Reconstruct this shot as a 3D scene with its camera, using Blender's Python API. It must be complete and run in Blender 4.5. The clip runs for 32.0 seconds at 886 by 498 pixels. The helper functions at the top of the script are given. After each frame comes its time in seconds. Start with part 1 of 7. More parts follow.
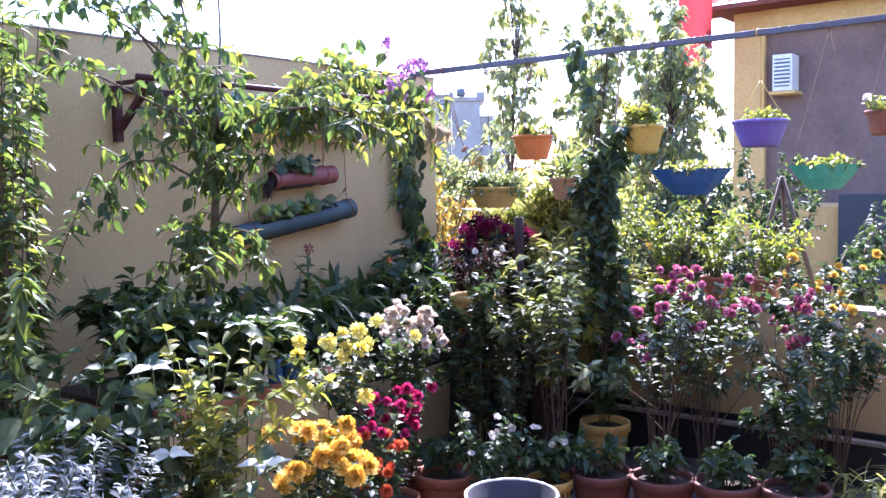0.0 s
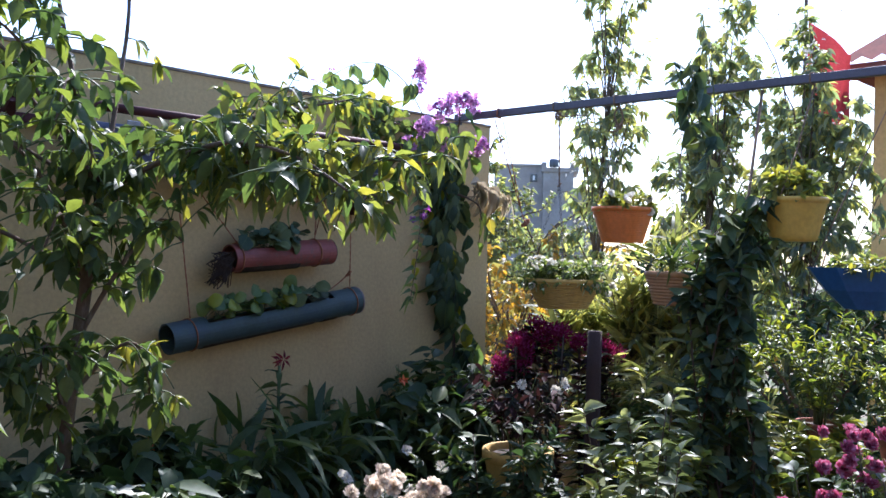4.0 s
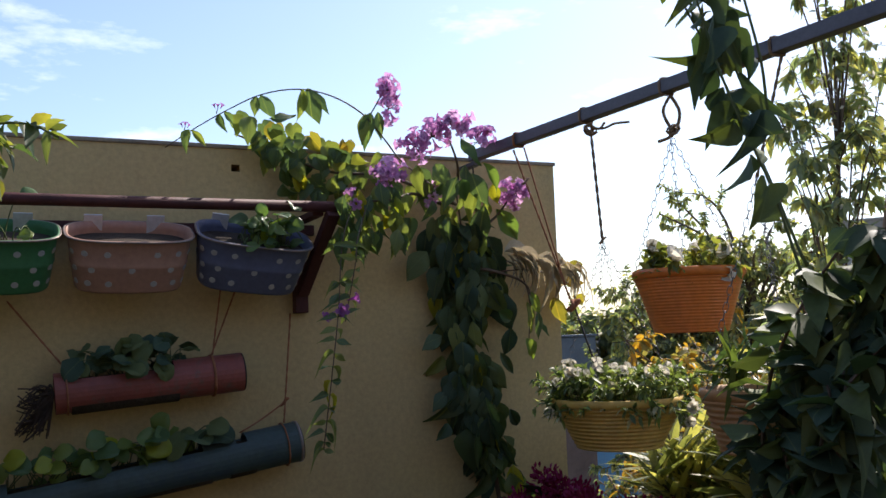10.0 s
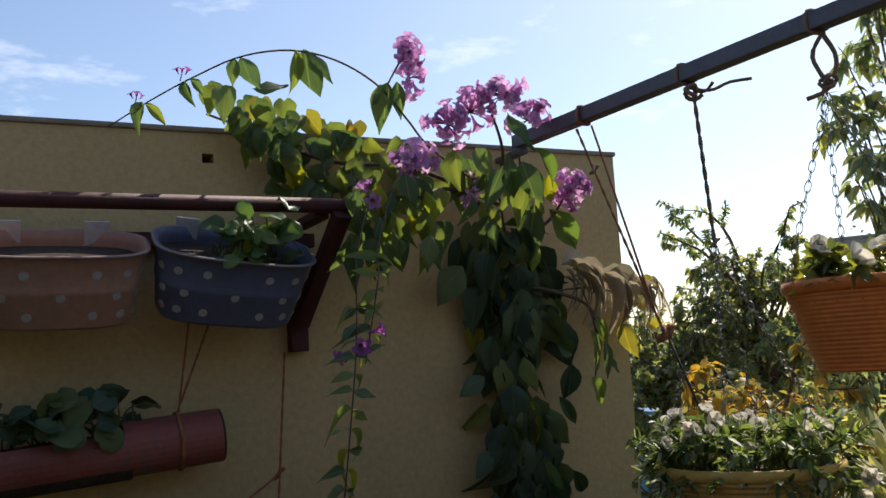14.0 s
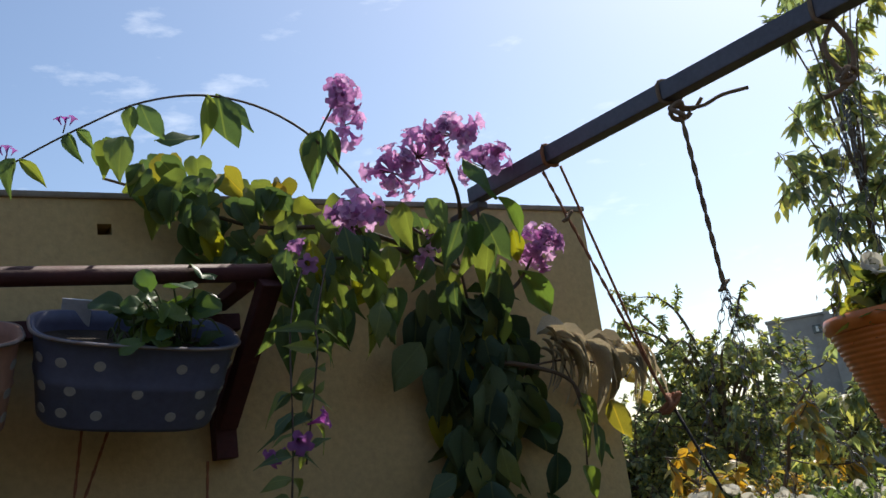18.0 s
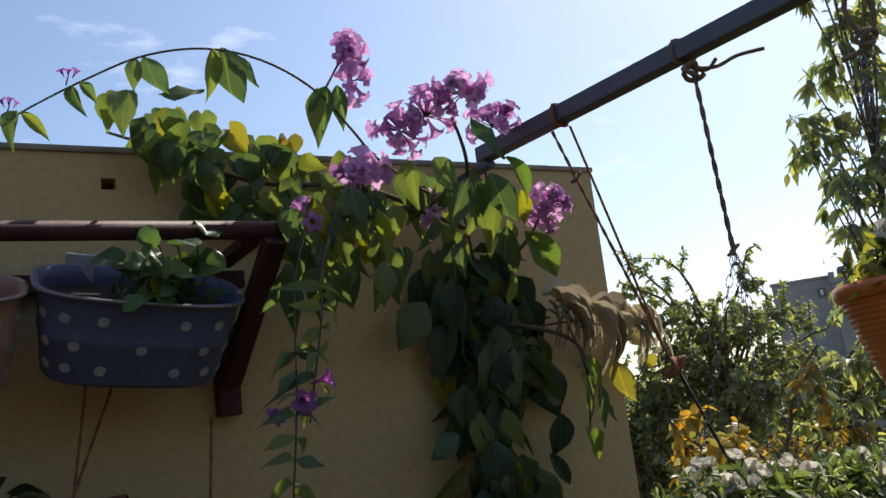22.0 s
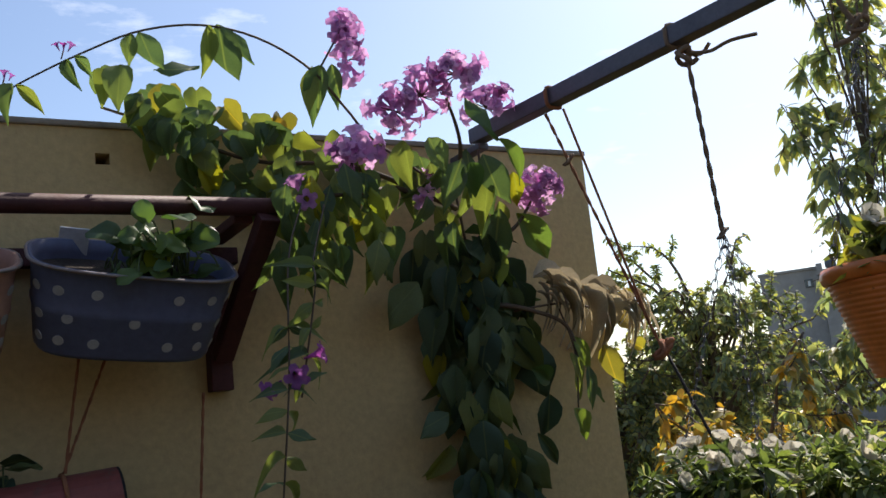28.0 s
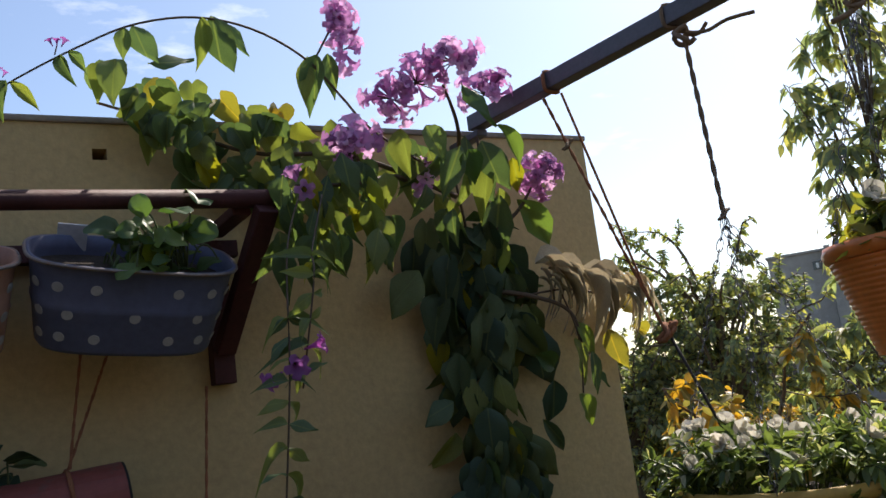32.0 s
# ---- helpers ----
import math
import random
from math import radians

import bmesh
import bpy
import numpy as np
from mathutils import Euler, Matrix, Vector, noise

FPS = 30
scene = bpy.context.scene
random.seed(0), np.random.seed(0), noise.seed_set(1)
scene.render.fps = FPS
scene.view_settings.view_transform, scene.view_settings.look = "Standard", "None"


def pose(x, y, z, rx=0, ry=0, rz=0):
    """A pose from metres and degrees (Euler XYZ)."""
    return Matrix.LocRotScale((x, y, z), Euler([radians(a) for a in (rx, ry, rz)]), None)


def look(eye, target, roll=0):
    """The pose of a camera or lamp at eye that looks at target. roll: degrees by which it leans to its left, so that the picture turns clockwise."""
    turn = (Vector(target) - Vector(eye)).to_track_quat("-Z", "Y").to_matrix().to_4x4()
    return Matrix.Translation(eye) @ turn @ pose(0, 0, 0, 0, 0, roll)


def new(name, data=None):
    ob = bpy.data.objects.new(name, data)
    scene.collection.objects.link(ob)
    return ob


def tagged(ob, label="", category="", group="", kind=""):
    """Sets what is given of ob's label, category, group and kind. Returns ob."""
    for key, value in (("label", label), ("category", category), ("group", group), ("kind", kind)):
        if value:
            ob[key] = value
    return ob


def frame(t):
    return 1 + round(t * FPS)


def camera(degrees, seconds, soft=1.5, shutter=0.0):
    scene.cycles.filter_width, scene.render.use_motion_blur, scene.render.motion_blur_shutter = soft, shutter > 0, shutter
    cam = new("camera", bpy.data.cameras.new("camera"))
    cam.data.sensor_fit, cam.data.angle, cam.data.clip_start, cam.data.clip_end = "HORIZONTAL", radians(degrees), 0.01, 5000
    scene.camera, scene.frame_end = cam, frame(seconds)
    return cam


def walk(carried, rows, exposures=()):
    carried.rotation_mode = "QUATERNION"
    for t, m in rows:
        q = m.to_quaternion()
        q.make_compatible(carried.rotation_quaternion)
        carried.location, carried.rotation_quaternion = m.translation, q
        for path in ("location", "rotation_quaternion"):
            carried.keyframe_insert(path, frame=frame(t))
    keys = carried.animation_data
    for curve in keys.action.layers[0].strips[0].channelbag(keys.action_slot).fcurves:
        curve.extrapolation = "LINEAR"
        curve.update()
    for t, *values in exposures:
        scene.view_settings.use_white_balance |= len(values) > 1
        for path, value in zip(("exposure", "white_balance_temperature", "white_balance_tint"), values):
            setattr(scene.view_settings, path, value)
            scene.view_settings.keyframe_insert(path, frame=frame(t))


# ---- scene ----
cam = camera(52.2, 32.0)
# seconds, eye, target, roll
PATH = [
    (0, (-4.769, -3.677, 1.524), (-3.182, -2.47, 1.377), -1.1),
    (0.5, (-4.506, -3.596, 1.558), (-3.043, -2.243, 1.397), 0.4),
    (1, (-4.328, -3.436, 1.537), (-2.879, -2.07, 1.358), 1.7),
    (1.5, (-4.161, -3.28, 1.569), (-2.628, -1.997, 1.552), -0.8),
    (2, (-3.99, -3.165, 1.571), (-2.444, -1.896, 1.591), -1.6),
    (2.5, (-3.783, -3.071, 1.578), (-2.295, -1.737, 1.647), -0.4),
    (3, (-3.649, -3.052, 1.583), (-2.166, -1.71, 1.549), -1.1),
    (3.5, (-3.527, -2.919, 1.582), (-2.027, -1.597, 1.597), 0.7),
    (5.5, (-2.753, -2.764, 1.643), (-1.425, -1.276, 1.496), 1.6),
    (6, (-2.599, -2.675, 1.632), (-1.25, -1.209, 1.453), 1.3),
    (6.5, (-2.507, -2.665, 1.643), (-1.183, -1.166, 1.622), -1.9),
    (7, (-2.337, -2.668, 1.657), (-1.086, -1.107, 1.62), -0.4),
    (7.5, (-2.164, -2.707, 1.659), (-1.038, -1.055, 1.669), -1.3),
    (8, (-2.062, -2.654, 1.651), (-0.934, -1.004, 1.709), -0.3),
    (8.5, (-1.939, -2.597, 1.66), (-0.825, -0.939, 1.756), -1.0),
    (9, (-1.832, -2.561, 1.662), (-0.83, -0.833, 1.77), -2.2),
    (9.5, (-1.679, -2.52, 1.661), (-0.756, -0.755, 1.841), -1.4),
    (10, (-1.594, -2.507, 1.658), (-0.745, -0.706, 1.848), -2.1),
    (10.5, (-1.536, -2.502, 1.664), (-0.729, -0.678, 1.816), -3.2),
    (11, (-1.531, -2.477, 1.652), (-0.645, -0.689, 1.789), -2.2),
    (11.5, (-1.516, -2.395, 1.683), (-0.554, -0.648, 1.833), -2.2),
    (12, (-1.544, -2.287, 1.673), (-0.53, -0.575, 1.876), -1.4),
    (12.5, (-1.564, -2.207, 1.668), (-0.51, -0.516, 1.839), -2.1),
    (13, (-1.543, -2.142, 1.651), (-0.462, -0.461, 1.718), -0.4),
    (13.5, (-1.53, -2.012, 1.665), (-0.505, -0.299, 1.784), -4.0),
    (14, (-1.443, -1.868, 1.695), (-0.556, -0.092, 1.943), -3.4),
    (14.5, (-1.453, -1.791, 1.721), (-0.513, -0.035, 1.907), -2.5),
    (15, (-1.431, -1.695, 1.711), (-0.474, 0.04, 1.982), -2.2),
    (15.5, (-1.423, -1.508, 1.744), (-0.314, 0.116, 2.106), -3.9),
    (17.5, (-1.309, -1.552, 1.671), (-0.284, 0.108, 2.113), -6.7),
    (18, (-1.309, -1.573, 1.669), (-0.321, 0.101, 2.139), -7.9),
    (18.5, (-1.309, -1.573, 1.671), (-0.335, 0.109, 2.141), -7.9),
    (19, (-1.301, -1.564, 1.675), (-0.322, 0.123, 2.119), -8.0),
    (19.5, (-1.296, -1.559, 1.672), (-0.315, 0.133, 2.089), -8.5),
    (20, (-1.297, -1.556, 1.674), (-0.318, 0.14, 2.08), -8.6),
    (20.5, (-1.286, -1.557, 1.674), (-0.302, 0.143, 2.049), -8.6),
    (21, (-1.292, -1.558, 1.671), (-0.318, 0.149, 2.041), -7.6),
    (21.5, (-1.303, -1.562, 1.673), (-0.358, 0.158, 2.059), -6.1),
    (22, (-1.303, -1.561, 1.676), (-0.326, 0.142, 2.057), -6.9),
    (22.5, (-1.315, -1.551, 1.674), (-0.381, 0.176, 2.055), -6.1),
    (23, (-1.31, -1.553, 1.675), (-0.365, 0.166, 2.065), -6.5),
    (23.5, (-1.313, -1.557, 1.666), (-0.379, 0.173, 2.034), -5.4),
    (24, (-1.313, -1.554, 1.664), (-0.363, 0.167, 2.031), -5.6),
    (24.5, (-1.305, -1.554, 1.666), (-0.345, 0.166, 2.013), -5.8),
    (25, (-1.307, -1.546, 1.667), (-0.35, 0.177, 2.004), -5.4),
    (25.5, (-1.306, -1.554, 1.668), (-0.355, 0.172, 2.01), -5.5),
    (26, (-1.309, -1.552, 1.662), (-0.324, 0.156, 1.995), -5.9),
    (26.5, (-1.313, -1.554, 1.666), (-0.319, 0.144, 2.025), -6.2),
    (28.5, (-1.311, -1.568, 1.663), (-0.315, 0.133, 2.003), -6.1),
    (29, (-1.306, -1.567, 1.664), (-0.326, 0.146, 1.989), -6.6),
    (29.5, (-1.312, -1.564, 1.662), (-0.316, 0.141, 1.985), -7.1),
    (30, (-1.308, -1.569, 1.658), (-0.321, 0.141, 1.976), -7.3),
    (30.5, (-1.303, -1.564, 1.658), (-0.311, 0.146, 1.957), -6.6),
    (31, (-1.308, -1.552, 1.656), (-0.275, 0.138, 1.933), -6.6),
    (31.5, (-1.3, -1.557, 1.659), (-0.315, 0.157, 1.959), -6.6),
    (32, (-1.299, -1.565, 1.659), (-0.316, 0.146, 1.989), -7.4),
]
EXPOSURES = [(0, 2.93, 5350, 33), (1, 2.91, 5300, 34), (2, 1.9, 5500, 20), (3, 1.35, 5500, 15), (5.5, 2.9, 5350, 32), (6, 3.08, 5350, 33), (7, 1.88, 5600, 18), (8, 1.5, 5900, 14), (10, 0.95, 6400, 15), (12, 0.9, 6500, 15), (13, 1.3, 6400, 14), (14, 0.6, 6550, 12), (15, 0.7, 6850, 14), (17.5, 0.46, 6400, 9), (20, 0.48, 6400, 10), (26, 0.6, 6500, 12), (30, 0.74, 6550, 12), (32, 0.76, 6600, 13)]
walk(cam, [(t, look(eye, target, roll)) for t, eye, target, roll in PATH], EXPOSURES)

SKY, SUN = 0.11, 3.6
# world, sun and sky
SUN_AZ, SUN_EL = radians(62), radians(47)  # azimuth from +y towards +x
world = bpy.data.worlds.new("world")
scene.world = world
world.use_nodes = True
wn, wl = world.node_tree.nodes, world.node_tree.links
wn.clear()
w_out = wn.new("ShaderNodeOutputWorld")
w_bg = wn.new("ShaderNodeBackground")
w_sky = wn.new("ShaderNodeTexSky")
w_sky.sky_type = "NISHITA"
w_sky.sun_disc = False
w_sky.sun_elevation, w_sky.sun_rotation = SUN_EL, SUN_AZ
w_sky.air_density, w_sky.dust_density, w_sky.ozone_density = 1.0, 1.0, 1.7
w_tc = wn.new("ShaderNodeTexCoord")
w_map = wn.new("ShaderNodeMapping")
w_map.inputs["Scale"].default_value = (1.6, 1.6, 5.0)
w_noise = wn.new("ShaderNodeTexNoise")
w_noise.inputs["Scale"].default_value = 3.1
w_noise.inputs["Detail"].default_value = 8.0
w_noise.inputs["Roughness"].default_value = 0.58
w_ramp = wn.new("ShaderNodeValToRGB")
w_ramp.color_ramp.elements[0].position, w_ramp.color_ramp.elements[0].color = 0.60, (0, 0, 0, 1)
w_ramp.color_ramp.elements[1].position, w_ramp.color_ramp.elements[1].color = 0.78, (0.6, 0.6, 0.6, 1)
w_mix = wn.new("ShaderNodeMixRGB")
w_mix.inputs[2].default_value = (9.0, 9.2, 9.6, 1)
wl.new(w_tc.outputs["Generated"], w_map.inputs["Vector"])
wl.new(w_map.outputs[0], w_noise.inputs["Vector"])
wl.new(w_noise.outputs["Fac"], w_ramp.inputs[0])
wl.new(w_ramp.outputs[0], w_mix.inputs[0])
wl.new(w_sky.outputs[0], w_mix.inputs[1])
wl.new(w_mix.outputs[0], w_bg.inputs[0])
w_bg.inputs[1].default_value = SKY
wl.new(w_bg.outputs[0], w_out.inputs[0])
sun = new("sun", bpy.data.lights.new("sun", "SUN"))
sun.data.energy, sun.data.angle, sun.data.color = SUN, radians(0.6), (1.0, 0.93, 0.82)
sun.matrix_world = look((8 * math.sin(SUN_AZ) * math.cos(SUN_EL), 8 * math.cos(SUN_AZ) * math.cos(SUN_EL), 8 * math.sin(SUN_EL)), (0, 0, 0))


# materials
def nodes_of(name):
    m = bpy.data.materials.new(name)
    m.use_nodes = True
    n = m.node_tree.nodes
    n.clear()
    return m, n, m.node_tree.links


def grain(n, l, scale, detail=5.0, rough=0.6, stretch=None):
    tc = n.new("ShaderNodeTexCoord")
    t = n.new("ShaderNodeTexNoise")
    t.inputs["Scale"].default_value = scale
    t.inputs["Detail"].default_value = detail
    t.inputs["Roughness"].default_value = rough
    if stretch:
        mp = n.new("ShaderNodeMapping")
        mp.inputs["Scale"].default_value = stretch
        l.new(tc.outputs["Object"], mp.inputs["Vector"])
        l.new(mp.outputs[0], t.inputs["Vector"])
    else:
        l.new(tc.outputs["Object"], t.inputs["Vector"])
    return t


def ramp(n, l, src, stops):
    r = n.new("ShaderNodeValToRGB")
    e = r.color_ramp.elements
    while len(e) < len(stops):
        e.new(0.5)
    for k, (p, c) in zip(e, stops):
        k.position, k.color = p, (*c, 1)
    l.new(src, r.inputs[0])
    return r


def mixed(n, l, fac, a, b, mode="MIX"):
    x = n.new("ShaderNodeMixRGB")
    x.blend_type = mode
    for i, v in ((0, fac), (1, a), (2, b)):
        if isinstance(v, (int, float)):
            x.inputs[i].default_value = v
        elif isinstance(v, tuple):
            x.inputs[i].default_value = (*v, 1)
        else:
            l.new(v, x.inputs[i])
    return x.outputs[0]


def shade(v, k):
    return tuple(min(1, c * k) for c in v)


def surface(name, col, rough=0.7, metal=0.0, var=0.25, fine=60.0, coarse=3.0, bump=0.15, stain=None, stain_at=(0.52, 0.7), stretch=None, spec=0.4, stain_scale=None):
    """Painted, plastered, baked or metal surfaces: two scales of variation, stains and fine relief."""
    m, n, l = nodes_of(name)
    out, b = n.new("ShaderNodeOutputMaterial"), n.new("ShaderNodeBsdfPrincipled")
    big, small = grain(n, l, coarse, 6, 0.62, stretch), grain(n, l, fine, 4, 0.6)
    c1 = ramp(n, l, big.outputs["Fac"], [(0.3, shade(col, 1 - var)), (0.5, col), (0.72, shade(col, 1 + var * 0.6))]).outputs[0]
    c2 = ramp(n, l, small.outputs["Fac"], [(0.25, (0.78, 0.78, 0.78)), (0.75, (1.1, 1.1, 1.1))]).outputs[0]
    c = mixed(n, l, 0.8, c1, c2, "MULTIPLY")
    if stain:
        st = grain(n, l, stain_scale or coarse * 2.3, 8, 0.7, stretch)
        k = ramp(n, l, st.outputs["Fac"], [(stain_at[0], (0, 0, 0)), (stain_at[1], (0.85, 0.85, 0.85))]).outputs[0]
        c = mixed(n, l, k, c, stain)
    l.new(c, b.inputs["Base Color"])
    b.inputs["Metallic"].default_value = metal
    b.inputs["Specular IOR Level"].default_value = spec
    rr = n.new("ShaderNodeMapRange")
    rr.inputs["To Min"].default_value, rr.inputs["To Max"].default_value = max(0.05, rough - 0.12), min(1, rough + 0.12)
    l.new(big.outputs["Fac"], rr.inputs["Value"])
    l.new(rr.outputs[0], b.inputs["Roughness"])
    bp = n.new("ShaderNodeBump")
    bp.inputs["Strength"].default_value, bp.inputs["Distance"].default_value = bump, 0.004
    l.new(small.outputs["Fac"], bp.inputs["Height"])
    l.new(bp.outputs[0], b.inputs["Normal"])
    l.new(b.outputs[0], out.inputs[0])
    return m


def leafy(name, col, lit=None, rough=0.42, thin=0.42, var=0.35, tint=None, spec=0.36, odd=None, odd_from=0.9, rib=False):
    """Leaves and petals: each one its own tone, light passing through, faint blotches. odd: a second colour that some leaves take."""
    if "leaf" in name and "red" not in name:
        g = 0.3 * col[0] + 0.6 * col[1] + 0.1 * col[2]
        col = tuple(c + (g - c) * 0.24 for c in col)
    m, n, l = nodes_of(name)
    out, b, tr = n.new("ShaderNodeOutputMaterial"), n.new("ShaderNodeBsdfPrincipled"), n.new("ShaderNodeBsdfTranslucent")
    geo, info = n.new("ShaderNodeNewGeometry"), n.new("ShaderNodeObjectInfo")
    add = n.new("ShaderNodeMath")
    add.operation = "ADD"
    l.new(geo.outputs["Random Per Island"], add.inputs[0])
    l.new(info.outputs["Random"], add.inputs[1])
    fr = n.new("ShaderNodeMath")
    fr.operation = "FRACT"
    l.new(add.outputs[0], fr.inputs[0])
    tint = tint or (col[0] * 1.5, col[1] * 1.15, col[2] * 0.7)
    stops = [(0.0, shade(col, 1 - var)), (0.45, col), (0.8, shade(tint, 1 + var * 0.5))]
    r1 = ramp(n, l, fr.outputs[0], stops)
    c = r1.outputs[0]
    if odd:
        k = ramp(n, l, fr.outputs[0], [(odd_from - 0.01, (0, 0, 0)), (odd_from + 0.01, (1, 1, 1))]).outputs[0]
        c = mixed(n, l, k, c, odd)
    bl = grain(n, l, 55, 3)
    k2 = ramp(n, l, bl.outputs["Fac"], [(0.3, (0.72, 0.74, 0.7)), (0.7, (1.12, 1.1, 1.05))]).outputs[0]
    c = mixed(n, l, 0.8, c, k2, "MULTIPLY")
    if rib:
        tc, sx = n.new("ShaderNodeTexCoord"), n.new("ShaderNodeSeparateXYZ")
        l.new(tc.outputs["Object"], sx.inputs[0])
        ab = n.new("ShaderNodeMath")
        ab.operation = "ABSOLUTE"
        l.new(sx.outputs[0], ab.inputs[0])
        kv = ramp(n, l, ab.outputs[0], [(0.004, (0.5, 0.5, 0.5)), (0.022, (0, 0, 0))]).outputs[0]
        c = mixed(n, l, kv, c, shade(tint, 1.5))
    l.new(c, b.inputs["Base Color"])
    b.inputs["Roughness"].default_value = rough
    b.inputs["Specular IOR Level"].default_value = spec
    lit = lit or (1.45, 1.6, 0.65)
    t = mixed(n, l, 1.0, c, lit, "MULTIPLY")
    hs = n.new("ShaderNodeBrightContrast")
    hs.inputs[1].default_value = 0.0
    l.new(t, hs.inputs[0])
    l.new(hs.outputs[0], tr.inputs[0])
    mx = n.new("ShaderNodeMixShader")
    mx.inputs[0].default_value = thin
    l.new(b.outputs[0], mx.inputs[1])
    l.new(tr.outputs[0], mx.inputs[2])
    l.new(mx.outputs[0], out.inputs[0])
    return m


M_WALL = surface("wall_plaster", (0.56, 0.405, 0.185), 0.85, var=0.14, fine=70, coarse=1.6, bump=0.35, stain=(0.40, 0.27, 0.13), stain_at=(0.58, 0.82), stretch=(1, 1, 0.35))
M_COPING = surface("coping_cement", (0.30, 0.25, 0.19), 0.9, var=0.3, fine=80, coarse=5, bump=0.4, stain=(0.10, 0.09, 0.08))
M_FLOOR = surface("terrace_cement", (0.095, 0.074, 0.064), 0.85, var=0.3, fine=90, coarse=2.5, bump=0.4, stain=(0.07, 0.055, 0.045), stain_at=(0.45, 0.7))
M_EARTH = surface("earth", (0.055, 0.038, 0.026), 0.95, var=0.4, fine=120, coarse=9, bump=1.0, stain=(0.02, 0.014, 0.01))
M_BAR = surface("painted_steel_bar", (0.115, 0.105, 0.12), 0.45, 0.3, var=0.3, fine=120, coarse=9, bump=0.12, stain=(0.11, 0.05, 0.03), stain_at=(0.62, 0.8))
M_RUST = surface("maroon_painted_steel", (0.075, 0.024, 0.022), 0.62, 0.1, spec=0.25, var=0.35, fine=110, coarse=14, bump=0.2, stain=(0.16, 0.10, 0.08), stain_at=(0.62, 0.85))
M_TERRA = surface("terracotta", (0.33, 0.115, 0.055), 0.8, var=0.25, fine=90, coarse=11, bump=0.3, stain=(0.36, 0.22, 0.16), stain_at=(0.6, 0.85))
M_TAN = surface("tan_plastic", (0.52, 0.27, 0.11), 0.55, var=0.15, fine=70, coarse=9, bump=0.06, stain=(0.33, 0.19, 0.11), stain_at=(0.58, 0.85))
M_TERRA_DK = surface("brown_clay_pot", (0.15, 0.055, 0.035), 0.7, var=0.3, fine=90, coarse=11, bump=0.3, stain=(0.22, 0.14, 0.10), stain_at=(0.62, 0.85))
M_ORANGE = surface("orange_plastic", (0.76, 0.21, 0.038), 0.42, var=0.12, fine=60, coarse=8, bump=0.05, stain=(0.45, 0.13, 0.05), stain_at=(0.62, 0.9))
M_YELLOW = surface("yellow_plastic", (0.66, 0.40, 0.065), 0.45, var=0.15, fine=60, coarse=8, bump=0.05, stain=(0.40, 0.24, 0.06), stain_at=(0.6, 0.9))
M_STRAW = surface("straw_yellow_plastic", (0.64, 0.41, 0.10), 0.5, var=0.18, fine=60, coarse=7, bump=0.06, stain=(0.36, 0.22, 0.07), stain_at=(0.52, 0.8))
M_YELLOWPOT = surface("yellow_painted_clay", (0.60, 0.38, 0.10), 0.7, var=0.2, fine=80, coarse=9, bump=0.2, stain=(0.3, 0.18, 0.07))
M_PURPLE = surface("purple_plastic", (0.20, 0.12, 0.37), 0.42, var=0.12, fine=60, coarse=8, bump=0.05, stain=(0.14, 0.09, 0.22), stain_at=(0.62, 0.9))
M_BLUE = surface("blue_plastic", (0.03, 0.105, 0.25), 0.42, var=0.15, fine=60, coarse=8, bump=0.05, stain=(0.05, 0.09, 0.18), stain_at=(0.62, 0.9))
M_GREENPL = surface("green_plastic", (0.10, 0.42, 0.25), 0.42, var=0.15, fine=60, coarse=8, bump=0.05, stain=(0.1, 0.25, 0.18), stain_at=(0.62, 0.9))
M_PINKTIN = surface("salmon_painted_tin", (0.40, 0.22, 0.16), 0.5, var=0.12, fine=70, coarse=7, bump=0.06, stain=(0.42, 0.22, 0.14), stain_at=(0.6, 0.9))
M_BLUETIN = surface("slate_blue_painted_tin", (0.11, 0.122, 0.20), 0.5, var=0.14, fine=70, coarse=7, bump=0.06, stain=(0.08, 0.08, 0.13), stain_at=(0.6, 0.9))
M_GREENTIN = surface("green_painted_tin", (0.05, 0.17, 0.07), 0.5, var=0.14, fine=70, coarse=7, bump=0.06, stain=(0.05, 0.10, 0.05), stain_at=(0.6, 0.9))
M_DOT = surface("white_paint_dot", (0.40, 0.39, 0.39), 0.6, var=0.15, fine=90, coarse=20, bump=0.05)
M_HOOK = surface("pale_sheet_metal", (0.55, 0.55, 0.57), 0.45, 0.3, var=0.15, fine=90, coarse=12, bump=0.08, stain=(0.3, 0.25, 0.22), stain_at=(0.62, 0.85))
M_RIM = surface("worn_rim", (0.25, 0.205, 0.19), 0.45, 0.3, var=0.2, fine=90, coarse=20, bump=0.1, stain=(0.25, 0.12, 0.07))
M_REDPIPE = surface("red_painted_pipe", (0.25, 0.068, 0.052), 0.55, var=0.25, fine=80, coarse=6, bump=0.15, stain=(0.12, 0.10, 0.075), stain_at=(0.55, 0.68), stain_scale=16)
M_GREENPIPE = surface("teal_painted_pipe", (0.052, 0.080, 0.078), 0.58, var=0.25, fine=80, coarse=6, bump=0.12, stain=(0.035, 0.055, 0.085), stain_at=(0.5, 0.72), stain_scale=7)
M_DARK = surface("dark_inside", (0.02, 0.018, 0.016), 0.9, var=0.3, fine=60, coarse=6)
M_ROPE = surface("jute_cord", (0.24, 0.16, 0.10), 0.9, var=0.3, fine=300, coarse=40, bump=0.6)
M_REDROPE = surface("reddish_cord", (0.33, 0.13, 0.06), 0.9, var=0.3, fine=300, coarse=40, bump=0.6)
